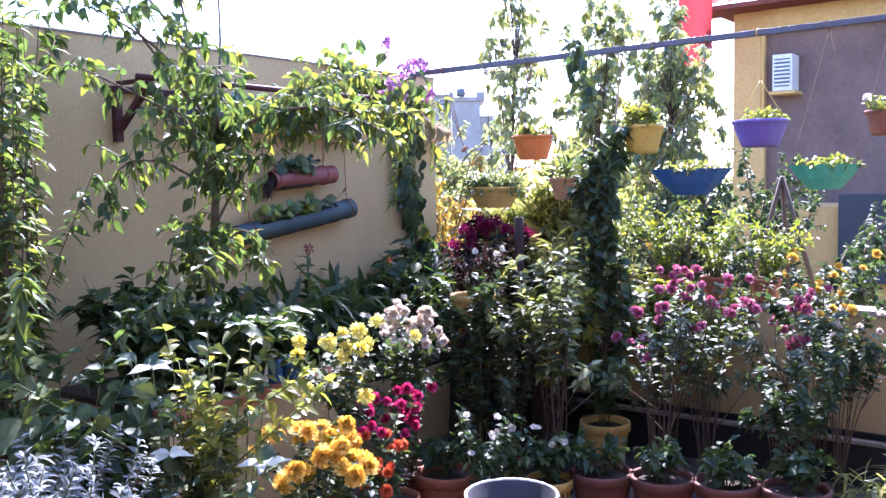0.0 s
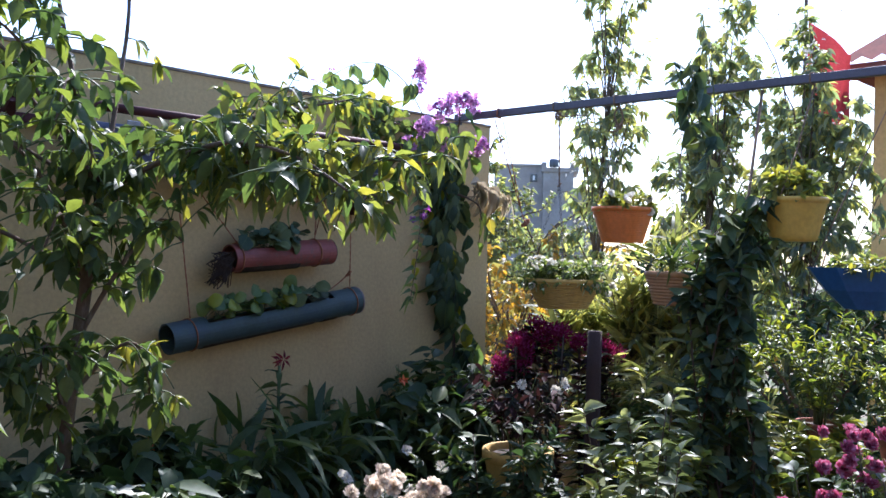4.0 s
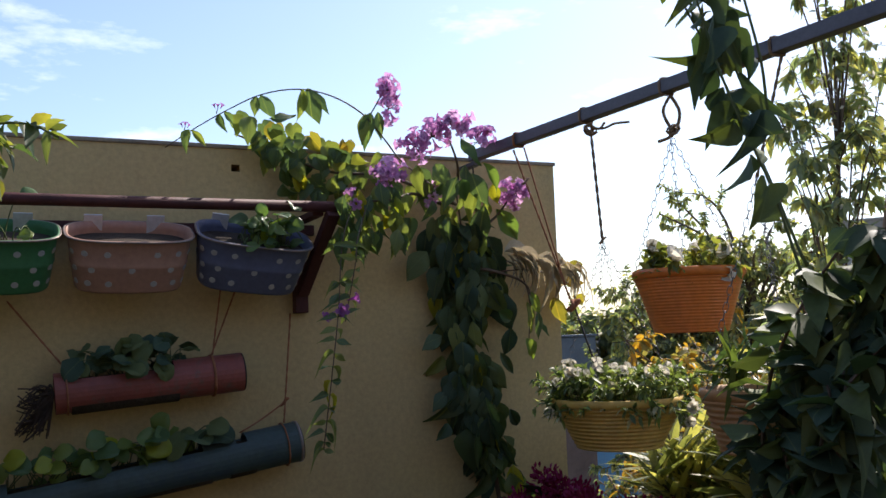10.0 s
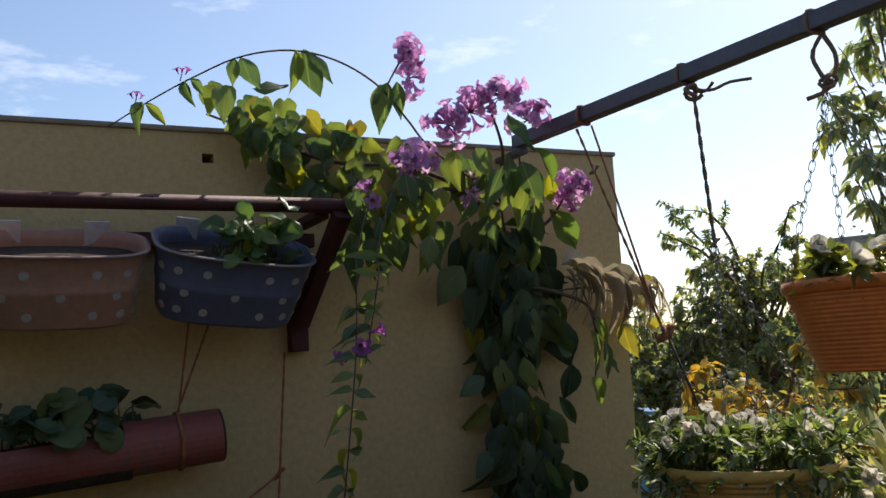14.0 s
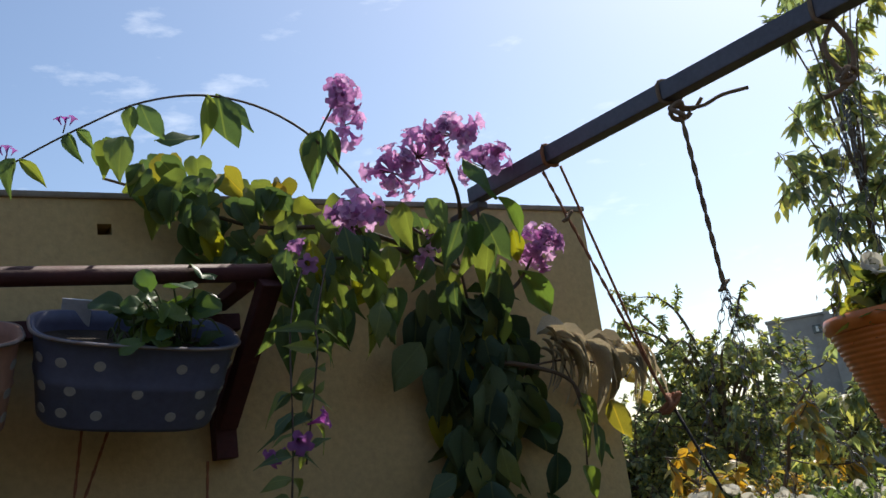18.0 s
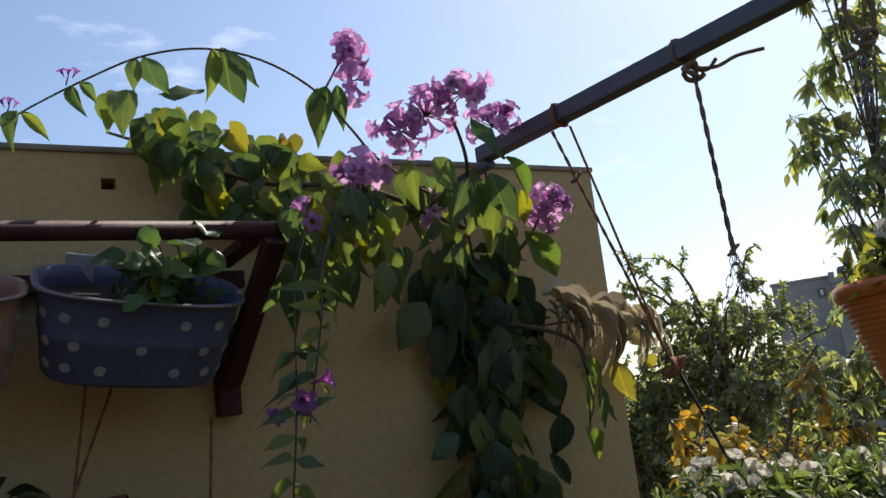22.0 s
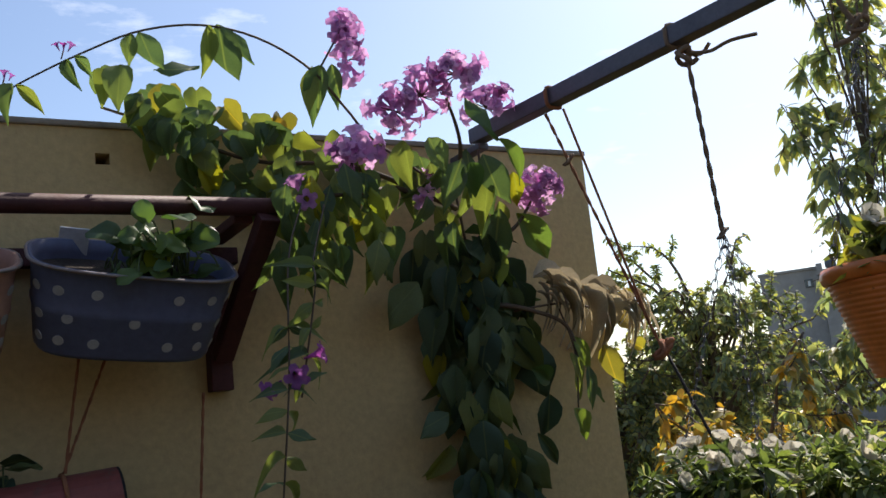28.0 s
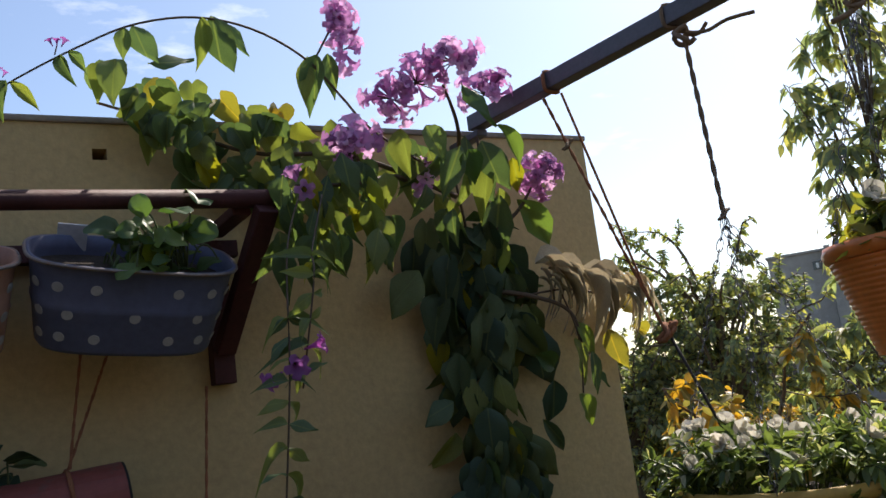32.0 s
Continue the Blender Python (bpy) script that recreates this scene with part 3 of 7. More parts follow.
def flowers(parent, me, mat, spots, name="flower", label="", r=None, size=(0.85, 1.15)):
    """spots: (place, direction it faces)."""
    if not me.materials:
        me.materials.append(mat)
    o = offset_of(parent)
    made = []
    for p, d in spots:
        made.append(link(name, me, None, parent, label, facing(Vector(p) - o, d, r.uniform(*size), r.uniform(0, 6.28))))
    return made


H_MUM_Y = head_mesh("golden_head", 1, scaled_rows(MUM_ROWS, 0.028))
H_MUM_C = head_mesh("coral_head", 2, scaled_rows(MUM_ROWS, 0.024))
H_MUM_P = head_mesh("crimson_head", 3, scaled_rows(MUM_ROWS, 0.022))
H_MUM_R = head_mesh("rose_head", 4, scaled_rows(MUM_ROWS, 0.022))
H_MUM_W = head_mesh("white_head", 5, scaled_rows(MUM_ROWS, 0.024))
H_DAISY_L = head_mesh("lemon_head", 6, scaled_rows(DAISY_ROWS, 0.026))
H_DAISY_W = head_mesh("white_daisy_head", 7, scaled_rows(DAISY_ROWS, 0.019))
H_PETUNIA = head_mesh("petunia_head", 8, [(6, 0.003, 38, 0.024, 0.024), (5, 0.002, 60, 0.016, 0.014)])
H_RED = head_mesh("scarlet_head", 10, scaled_rows(MUM_ROWS, 0.02))


def trumpet_mesh(name, length, flare):
    """A narrow tube that opens into five rounded, wavy lobes."""
    sides = 20
    a = np.linspace(0, 2 * math.pi, sides, endpoint=False)
    lobe = np.abs(np.cos(2.5 * a))
    vs = []
    for f, rad, notch, lift in ((0, 0.09, 0, 0), (0.35, 0.16, 0, 0), (0.7, 0.32, 0.0, 0), (0.9, 0.55, 0.15, 0.02), (1.0, 0.85, 0.35, 0.06), (0.97, 1.08, 0.42, 0.16)):
        rr = flare * rad * (1 - notch * (1 - lobe) ** 1.5)
        z = length * (f - lift * np.cos(5 * a + 0.6) * 0.5)
        vs.append(np.stack([rr * np.cos(a), rr * np.sin(a), z], -1))
    fs = [(i * sides + j, i * sides + (j + 1) % sides, (i + 1) * sides + (j + 1) % sides, (i + 1) * sides + j) for i in range(5) for j in range(sides)]
    me = bpy.data.meshes.new(name)
    me.from_pydata(np.concatenate(vs).tolist(), [], fs)
    me.polygons.foreach_set("use_smooth", np.ones(len(fs), bool))
    me.update()
    return me


H_TRUMPET = trumpet_mesh("trumpet_head", 0.030, 0.0165)
H_TRUMPET_DEEP = trumpet_mesh("violet_trumpet_head", 0.030, 0.0165)


# ---- structure ----
fl = part("floor", box_bm(-9, 0.3, -9, 0.25, -0.2, 0), M_FLOOR)
tagged(fl, "dark weathered cement terrace floor with damp stains", "floor", kind="structure")
gr = part("ground", box_bm(-400, 400, -400, 400, -3.6, -3.4), surface("dry_ground", (0.16, 0.13, 0.08), 0.95, var=0.3, fine=3, coarse=0.3, bump=0.3, stain=(0.06, 0.09, 0.03), stain_at=(0.45, 0.6)))
tagged(gr, "dry earth ground with grass far below the terrace", "ground", kind="structure")


def wall_north():
    """The tall ochre wall; a small drain hole goes through it near the top."""
    w = thing("wall_north", (0, 0, 0), "tall ochre plastered terrace wall with faint stains", "wall", kind="structure")
    hx0, hx1, hz0, hz1 = -1.058, -1.034, 2.136, 2.156
    for x0, x1, z0, z1 in ((-9, hx0, 0, 2.2), (hx1, 0, 0, 2.2), (hx0, hx1, 0, hz0), (hx0, hx1, hz1, 2.2)):
        bm = box_bm(x0, x1, 0, 0.23, z0, z1)
        part("wall_panel", bm, M_WALL, w)
    part("hole_back", box_bm(hx0 + 0.002, hx1 - 0.002, 0.13, 0.16, hz0 + 0.002, hz1 - 0.002), M_TERRA, w, "brick seen inside the drain hole")
    part("coping", box_bm(-9, 0.006, -0.006, 0.236, 2.2, 2.212, 0.004), M_COPING, w, "thin grey cement coping")


wall_north()
pw = thing("wall_east", (0.3, -3, 0), "low ochre plastered parapet wall behind the plants", "wall", kind="structure")
part("wall_panel", box_bm(0.15, 0.3, -9, 0.0, 0, 0.80, 0.004), M_WALL, pw)
part("coping", box_bm(0.135, 0.315, -9, -0.006, 0.802, 0.835, 0.006), M_COPING, pw)
# added walls, never in view: they hold back sky light and bounce
for nm, b, top in (("wall_south", (-9, 0.3, -5.3, -5.0), 3.3), ("wall_west", (-6.4, -6.2, -5.0, 0.0), 3.3)):
    o = part(nm, box_bm(*b, 0, top), M_BACKWALL)
    tagged(o, "plain dark brown wall out of view, added to cut sky light and bounce", "wall", kind="structure")

tr = thing("planter_trough", (0.01, -2, 0.002), "long low dark planter trough at the foot of the parapet", "planter")
part("front_panel", box_bm(-0.12, -0.09, -3.6, -0.35, 0.002, 0.21, 0.006), M_DARK, tr)
part("back_panel", box_bm(0.115, 0.145, -3.6, -0.35, 0.002, 0.21, 0.006), M_DARK, tr)
for y in (-3.6, -0.38):
    part("end_panel", box_bm(-0.088, 0.113, y, y + 0.03, 0.002, 0.208, 0.006), M_DARK, tr)
part("rim", box_bm(-0.128, -0.082, -3.61, -0.34, 0.212, 0.232, 0.005), M_COPING, tr, "worn grey rim")
part("soil", box_bm(-0.088, 0.113, -3.568, -0.382, 0.01, 0.18), M_EARTH, tr)
bed = thing("raised_bed", (-2.2, -0.42, 0), "raised ochre masonry planting bed with brown worn edge", "planter")
part("body", box_bm(-2.75, -1.80, -0.84, -0.004, 0.002, 0.64), M_WALL, bed)
part("edge", box_bm(-2.77, -1.78, -0.862, -0.76, 0.642, 0.69, 0.012), M_TERRA, bed, "brown worn cement edge")
part("soil", box_bm(-2.74, -1.81, -0.758, -0.006, 0.642, 0.668), M_EARTH, bed)
bed2 = thing("flower_bed", (-0.9, -0.25, 0), "low masonry flower bed along the ochre wall", "planter")
part("body", box_bm(-1.775, -0.06, -0.42, -0.004, 0.002, 0.44), M_WALL, bed2)
part("soil", box_bm(-1.76, -0.075, -0.405, -0.006, 0.442, 0.462), M_EARTH, bed2)

# ---- overhead bar ----
bar = thing("overhead_bar", (-0.32, -1.6, 2.2), "long dark painted square steel bar holding hanging pots", "bar")
def bar_x(y):
    """The bar leaves the wall top and runs outwards, rising a little."""
    return -0.310 - 0.163 * (y + 0.3)


def bar_z(y):
    return 2.203 - 0.0316 * (y + 0.3)


bm = box_bm(-0.0155, 0.0155, -4.6, -0.09, -0.0155, 0.0155, 0.0025)
for v in bm.verts:
    v.co.x += bar_x(v.co.y)
    v.co.z += bar_z(v.co.y)
part("tube", bm, M_BAR, bar)
part("bracket", box_bm(bar_x(-0.1) - 0.012, bar_x(-0.1) + 0.012, -0.115, -0.001, 2.165, 2.178, 0.002), M_BAR, bar)
part("post", box_bm(bar_x(-4.58) - 0.02, bar_x(-4.58) + 0.02, -4.6, -4.56, -3.4, bar_z(-4.58) - 0.021, 0.003), M_BAR, bar)


def cord(name, pts, rad, mat, parent, label=""):
    return tubes(name, [(np.asarray(pts, float), rad)], mat, parent, label, 6)


def twist(a, b, rad, turns=17, spread=0.75, n=None):
    """Two strands wound round each other."""
    a, b = np.asarray(a, float), np.asarray(b, float)
    rad = rad * 0.72
    ln = np.linalg.norm(b - a)
    n = n or max(10, int(ln * 140))
    t = np.linspace(0, 1, n)
    d = unit(b - a)
    u = unit(np.cross(d, V(0.3, 0.9, 0.2)))
    w = np.cross(d, u)
    out = []
    for ph in (0, math.pi):
        an = 2 * math.pi * turns * ln * t + ph
        out.append((a + (b - a) * t[:, None] + rad * spread * (np.cos(an)[:, None] * u + np.sin(an)[:, None] * w), rad))
    return out


def loop_round(y, z=None, x=None, r=0.034, n=15, rad=0.0036, tilt=0.012):
    x = bar_x(y) if x is None else x
    z = bar_z(y) if z is None else z
    a = np.linspace(0, 2 * math.pi, n)
    return np.stack([x + 0.0195 * np.sign(np.cos(a)) * np.abs(np.cos(a)) ** 0.5, y + tilt * np.sin(a * 0.5), z + 0.0195 * np.sign(np.sin(a)) * np.abs(np.sin(a)) ** 0.5], -1), rad


def chain(a, b, mat, parent, name="chain", pitch=0.017, wire=0.0009):
    a, b = np.asarray(a, float), np.asarray(b, float)
    n = max(2, int(np.linalg.norm(b - a) / pitch))
    d = unit(b - a)
    u = unit(np.cross(d, V(0.5, 0.7, 0.1)))
    w = np.cross(d, u)
    lines = []
    for i in range(n):
        c = a + (b - a) * (i + 0.5) / n
        s = u if i % 2 else w
        t = np.linspace(0, 2 * math.pi, 11)
        lines.append((c + np.cos(t)[:, None] * d * pitch * 0.66 + np.sin(t)[:, None] * s * pitch * 0.3, wire))
    vs, fs, at = [], [], 0
    for p, rad in lines:
        v, f = tube_data(p, rad, 4, at, cap=False)
        vs.append(v)
        fs += f
        at += len(v)
    return poly(name, np.concatenate(vs), fs, mat, parent)


def knot(parent, p, s, mat, seed, name="knot"):
    r = np.random.default_rng(seed)
    t = np.linspace(0, 4 * math.pi, 34)
    pts = np.array(p) + s * np.stack([np.cos(t) * (1 + 0.3 * np.sin(2.3 * t)), np.sin(1.5 * t + r.uniform(0, 3)), np.sin(t * 1.1 + r.uniform(0, 3)) * 1.2], -1)
    return tubes(name, [(pts, s * 0.42)], mat, parent, sides=6)


def basket(name, centre, top_r, bot_r, h, mat, label, sides=40, ribbed=0, rib=0.0028, squash=(1, 1), turn=0.0, group="hanging pots"):
    """A hanging plastic pot with rim, ribs and soil; centre is the middle of the rim."""
    t = thing(name, (centre[0], centre[1], centre[2] - h), label, "hanging pot", group)
    prof = [(bot_r * 0.9, -h), (bot_r, -h + 0.004)]
    k = ribbed or 6
    for i in range(1, k + 1):
        f = i / k
        rr = bot_r + (top_r * 0.96 - bot_r) * f
        if ribbed:
            z0 = -h + (h - 0.02) * (i - 1) / k
            dz = (h - 0.02) / k
            g = min(0.001, rib)
            prof += [(rr - g, z0 + dz * 0.2), (rr + rib, z0 + dz * 0.45), (rr + rib, z0 + dz * 0.75), (rr - g, z0 + dz * 0.95)]
        else:
            prof.append((rr, -h + (h - 0.022) * f))
    prof += [(top_r * 0.965, -0.021), (top_r, -0.018), (top_r + 0.003, -0.009), (top_r, 0), (top_r - 0.005, 0), (top_r - 0.008, -0.02), (bot_r * 0.95, -h + 0.02)]
    lathe("pot", centre, prof, mat, t, sides=sides, squash=squash, turn=turn)
    lathe("soil", centre, [(top_r * 0.6, -0.04), (top_r * 0.93, -0.036), (top_r * 0.9, -0.026), (top_r * 0.4, -0.02), (0.004, -0.018)], M_EARTH, t, sides=20, squash=squash, turn=turn)
    return t


def trailing(t, seed, centre, top_r, mat, n, per, length, width, h, spill, flower=None, kind="lite", squash=(1, 1), heads=0, hmat=None, size=(0.85, 1.15)):
    """A low plant that fills a pot and spills over its rim."""
    r = np.random.default_rng(seed)
    lines = []
    for i in range(n):
        a, d = r.uniform(0, 6.283), top_r * math.sqrt(r.uniform(0, 0.9))
        b = V(centre[0] + math.cos(a) * d * squash[0], centre[1] + math.sin(a) * d * squash[1], centre[2] - 0.025)
        e = b + V(math.cos(a) * spill * r.uniform(0.3, 1) * d / top_r, math.sin(a) * spill * r.uniform(0.3, 1) * d / top_r, h * r.uniform(0.5, 1.1) - (spill * 0.7 if d > top_r * 0.7 and r.uniform() < 0.5 else 0))
        lines.append(arc(b, e, -0.25 * h, 6) + r.normal(size=(6, 3)) * 0.004)
    tagged(tubes("stem_mass", [(s, 0.0016) for s in lines], M_STEM, t, sides=4), kind="stuff")
    dress(r, "foliage", t, mat, lines, per, length, width, kind, 0.15, 1.0, 0.8, 0.1)
    if flower:
        spots = []
        for i in r.choice(len(lines), min(heads, len(lines)), replace=False):
            spots.append((lines[i][-1] + V(0, 0, 0.008), unit(rnd_unit(r, 1)[0] * 0.7 + V(-0.4, -0.5, 0.6))))
        flowers(t, flower, hmat, spots, r=r, size=size)


def hang(t, centre, top_r, apex, n=3, a0=0.4, mat=None, chains=True, squash=(1, 1)):
    for i in range(n):
        a = a0 + 2 * math.pi * i / n
        p = (centre[0] + math.cos(a) * top_r * squash[0], centre[1] + math.sin(a) * top_r * squash[1], centre[2] - 0.004)
        if chains:
            chain(p, apex, M_CHAIN, t)
        else:
            cord("cord", arc(p, apex, 0, 5), 0.0022, mat or M_ROPE, t)


# ribbed mustard pot under the second knot
C = (-0.250, -0.635, 1.492)
p = basket("ribbed_hanging_pot", C, 0.160, 0.098, 0.125, M_STRAW, "mustard ribbed hanging pot overflowing with white petunias", ribbed=11)
hang(p, C, 0.158, (-0.238, -0.592, 1.880), 4, 0.6)
tubes("rope", twist((-0.262, -0.600, 2.168), (-0.238, -0.592, 1.882), 0.0034) + [loop_round(-0.592)] + [(smooth_line([(-0.262, -0.60, 2.178), (-0.245, -0.63, 2.169), (-0.23, -0.66, 2.176), (-0.215, -0.70, 2.172)], 12), 0.003), (smooth_line([(-0.262, -0.60, 2.176), (-0.242, -0.61, 2.173), (-0.235, -0.625, 2.187)], 8), 0.003)], M_ROPE, p, "greyish jute rope tied to the bar")
knot(p, (-0.262, -0.598, 2.172), 0.0105, M_ROPE, 1)
knot(p, (-0.238, -0.592, 1.886), 0.006, M_ROPE, 2)
tubes("tie_rope", twist((-0.316, -0.292, 2.178), (-0.203, -0.384, 1.730), 0.0026) + [((arc((-0.30, -0.325, 2.178), (-0.212, -0.376, 1.765), 0, 10)), 0.0024), loop_round(-0.305, tilt=-0.01)], M_REDROPE, p, "thin reddish doubled cord")
knot(p, (-0.292, -0.312, 2.085), 0.007, M_ROPE, 3)
knot(p, (-0.200, -0.386, 1.727), 0.012, M_REDROPE, 4)
cord("dark_cord", arc((-0.198, -0.388, 1.722), (-0.185, -0.492, 1.495), 0.0, 6), 0.0028, M_BLACKCORD, p)
trailing(p, 21, C, 0.14, L_PETUNIA, 190, 18, 0.027, 0.011, 0.085, 0.11, H_PETUNIA, "lance", heads=34, hmat=F_WHITE, size=(0.6, 0.9))

# orange pot on chains
C = (-0.226, -0.897, 1.786)
p = basket("orange_hanging_pot", C, 0.123, 0.080, 0.142, M_ORANGE, "bright orange plastic hanging pot on chains", ribbed=18, rib=0.0003)
for dy, s in ((-0.06, 1), (0.05, 2), (0.02, 3)):
    a = {1: 2.6, 2: 5.4, 3: 0.9}[s]
    chain((C[0] + 0.118 * math.cos(a), C[1] + 0.118 * math.sin(a), C[2] - 0.005), (-0.212, -0.86 + 0.004 * s, 2.10), M_CHAIN, p)
tubes("rope", [loop_round(-0.862), (smooth_line([(-0.216, -0.862, 2.198), (-0.23, -0.85, 2.16), (-0.214, -0.862, 2.11)], 10), 0.004), (smooth_line([(-0.216, -0.862, 2.198), (-0.198, -0.87, 2.155), (-0.214, -0.862, 2.105), (-0.242, -0.84, 2.09)], 12), 0.004)], M_ROPE, p, "jute rope loop")
knot(p, (-0.214, -0.862, 2.115), 0.009, M_ROPE, 5)
trailing(p, 22, C, 0.11, L_BRIGHT, 46, 14, 0.032, 0.015, 0.07, 0.05, H_PETUNIA, "lite", heads=9, hmat=F_WHITE)

# terracotta ribbed pot behind the vine
C = (-0.31, -1.185, 1.538)
p = basket("terracotta_hanging_pot", C, 0.115, 0.078, 0.125, M_TAN, "tan coloured ribbed hanging pot half hidden by vine", ribbed=9)
hang(p, C, 0.103, (-0.26, -1.16, 1.95), 3, 0.2)
tubes("rope", twist((-0.17, -1.16, 2.205), (-0.26, -1.16, 1.95), 0.003) + [loop_round(-1.16)], M_ROPE, p)
trailing(p, 23, C, 0.095, L_STRAP, 20, 9, 0.09, 0.012, 0.10, 0.07, None, "strap")

# yellow pot
C = (-0.26, -1.60, 1.806)
p = basket("yellow_hanging_pot", C, 0.110, 0.076, 0.150, M_YELLOW, "plain yellow plastic hanging pot with leafy plant", ribbed=0)
tubes("rope", twist((-0.098, -1.60, 2.225), (-0.25, -1.60, 1.97), 0.003) + [loop_round(-1.60)], M_ROPE, p)
hang(p, C, 0.108, (-0.25, -1.60, 1.97), 3, 1.0, M_ROPE, False)
trailing(p, 24, C, 0.085, L_BRIGHT, 40, 13, 0.045, 0.022, 0.11, 0.06, None)

# purple pot
C = (0.0, -2.135, 1.815)
p = basket("purple_hanging_pot", C, 0.142, 0.09, 0.14, M_PURPLE, "violet plastic hanging pot with small green plant", ribbed=0)
tubes("rope", twist((-0.011, -2.135, 2.237), (0.0, -2.135, 2.02), 0.003) + [loop_round(-2.135)], M_YELLOW, p, "yellow cord")
hang(p, C, 0.139, (0.0, -2.135, 2.02), 3, 0.3, M_YELLOW, False)
trailing(p, 25, C, 0.11, L_BRIGHT, 26, 10, 0.035, 0.016, 0.07, 0.04, None)


def boat(name, centre, length, width, h, yaw, mat, label, seed, rope_to):
    """A faceted, boat-shaped hanging trough, open on top."""
    t = thing(name, (centre[0], centre[1], centre[2] - h), label, "hanging pot", "hanging pots")
    bm = bmesh.new()
    rings = []
    for f, z, s in ((0.42, -h, 0.5), (0.72, -h * 0.55, 0.8), (1.0, 0, 1.0), (0.97, 0.0, 0.93), (0.7, -h * 0.5, 0.74)):
        ring = []
        for i in range(10):
            a = 2 * math.pi * (i + 0.5) / 10
            x, y = f * length / 2 * math.cos(a), s * width / 2 * math.sin(a)
            c, sn = math.cos(yaw), math.sin(yaw)
            ring.append(bm.verts.new((centre[0] + x * c - y * sn, centre[1] + x * sn + y * c, centre[2] + z)))
        rings.append(ring)
    for a, b in zip(rings, rings[1:]):
        for i in range(10):
            bm.faces.new((a[i], a[(i + 1) % 10], b[(i + 1) % 10], b[i]))
    bm.faces.new(rings[0][::-1])
    bm.faces.new(rings[-1])
    part("trough", bm, mat, t)
    c, sn = math.cos(yaw), math.sin(yaw)
    for k in (-1, 1):
        e = (centre[0] + k * length * 0.44 * c, centre[1] + k * length * 0.44 * sn, centre[2] - 0.004)
        cord("cord", arc(e, (rope_to[0], rope_to[1], rope_to[2]), 0, 5), 0.0024, M_ROPE, t)
    tubes("rope", [loop_round(rope_to[1])], M_ROPE, t)
    r = np.random.default_rng(seed)
    trailing(t, seed, centre, min(length, width) * 0.42, L_BRIGHT, 30, 10, 0.035, 0.016, 0.06, 0.05, None, squash=(1.4, 1.4))
    return t


boat("blue_boat_planter", (-0.22, -1.85, 1.57), 0.43, 0.24, 0.135, radians(118), M_BLUE, "blue faceted boat shaped hanging planter", 26, (-0.052, -1.88, 2.23))
boat("green_boat_planter", (0.03, -2.448, 1.577), 0.36, 0.23, 0.125, radians(105), M_GREENPL, "jade green faceted boat shaped hanging planter", 27, (0.05, -2.46, 2.25))
C = (0.0, -2.74, 1.83)
p = basket("terracotta_flower_pot", C, 0.10, 0.07, 0.12, M_TERRA, "terracotta hanging pot with white petunias", ribbed=0)
hang(p, C, 0.098, (0.06, -2.74, 2.26), 3, 0.3, M_ROPE, False)
trailing(p, 28, C, 0.09, L_BRIGHT, 30, 10, 0.035, 0.016, 0.08, 0.06, H_PETUNIA, heads=9, hmat=F_WHITE)

# ---- wall rail with tin planters ----
rail = thing("planter_rail", (-1.6, -0.11, 1.9), "maroon painted steel rail shelf on triangular brackets", "rail")
tubes("front_tube", [(np.array([(-2.40, -0.219, 2.008), (-1.6, -0.219, 2.008), (-0.795, -0.219, 2.010)]), 0.0148)], M_RUST, rail, sides=16)
part("back_tube", box_bm(-2.40, -0.83, -0.030, -0.006, 1.955, 1.985, 0.003), M_RUST, rail)
for bx in (-2.37, -0.872):
    part("bracket", box_bm(bx - 0.019, bx + 0.019, -0.034, -0.001, 1.735, 1.952, 0.003), M_RUST, rail)
    # a strut of square section from the foot of the bracket up to the rail, set a little askew
    a, b = Vector((bx, -0.036, 1.79)), Vector((bx + 0.032, -0.232, 1.992))
    bm = box_bm(-0.017, 0.017, -0.012, 0.012, 0, (b - a).length, 0.003)
    bmesh.ops.transform(bm, verts=bm.verts, matrix=Matrix.Translation(a) @ (b - a).to_track_quat("Z", "Y").to_matrix().to_4x4())
    part("strut", bm, M_RUST, rail)
    part("arm", box_bm(bx - 0.015, bx + 0.015, -0.205, -0.036, 1.987, 2.004, 0.003), M_RUST, rail)


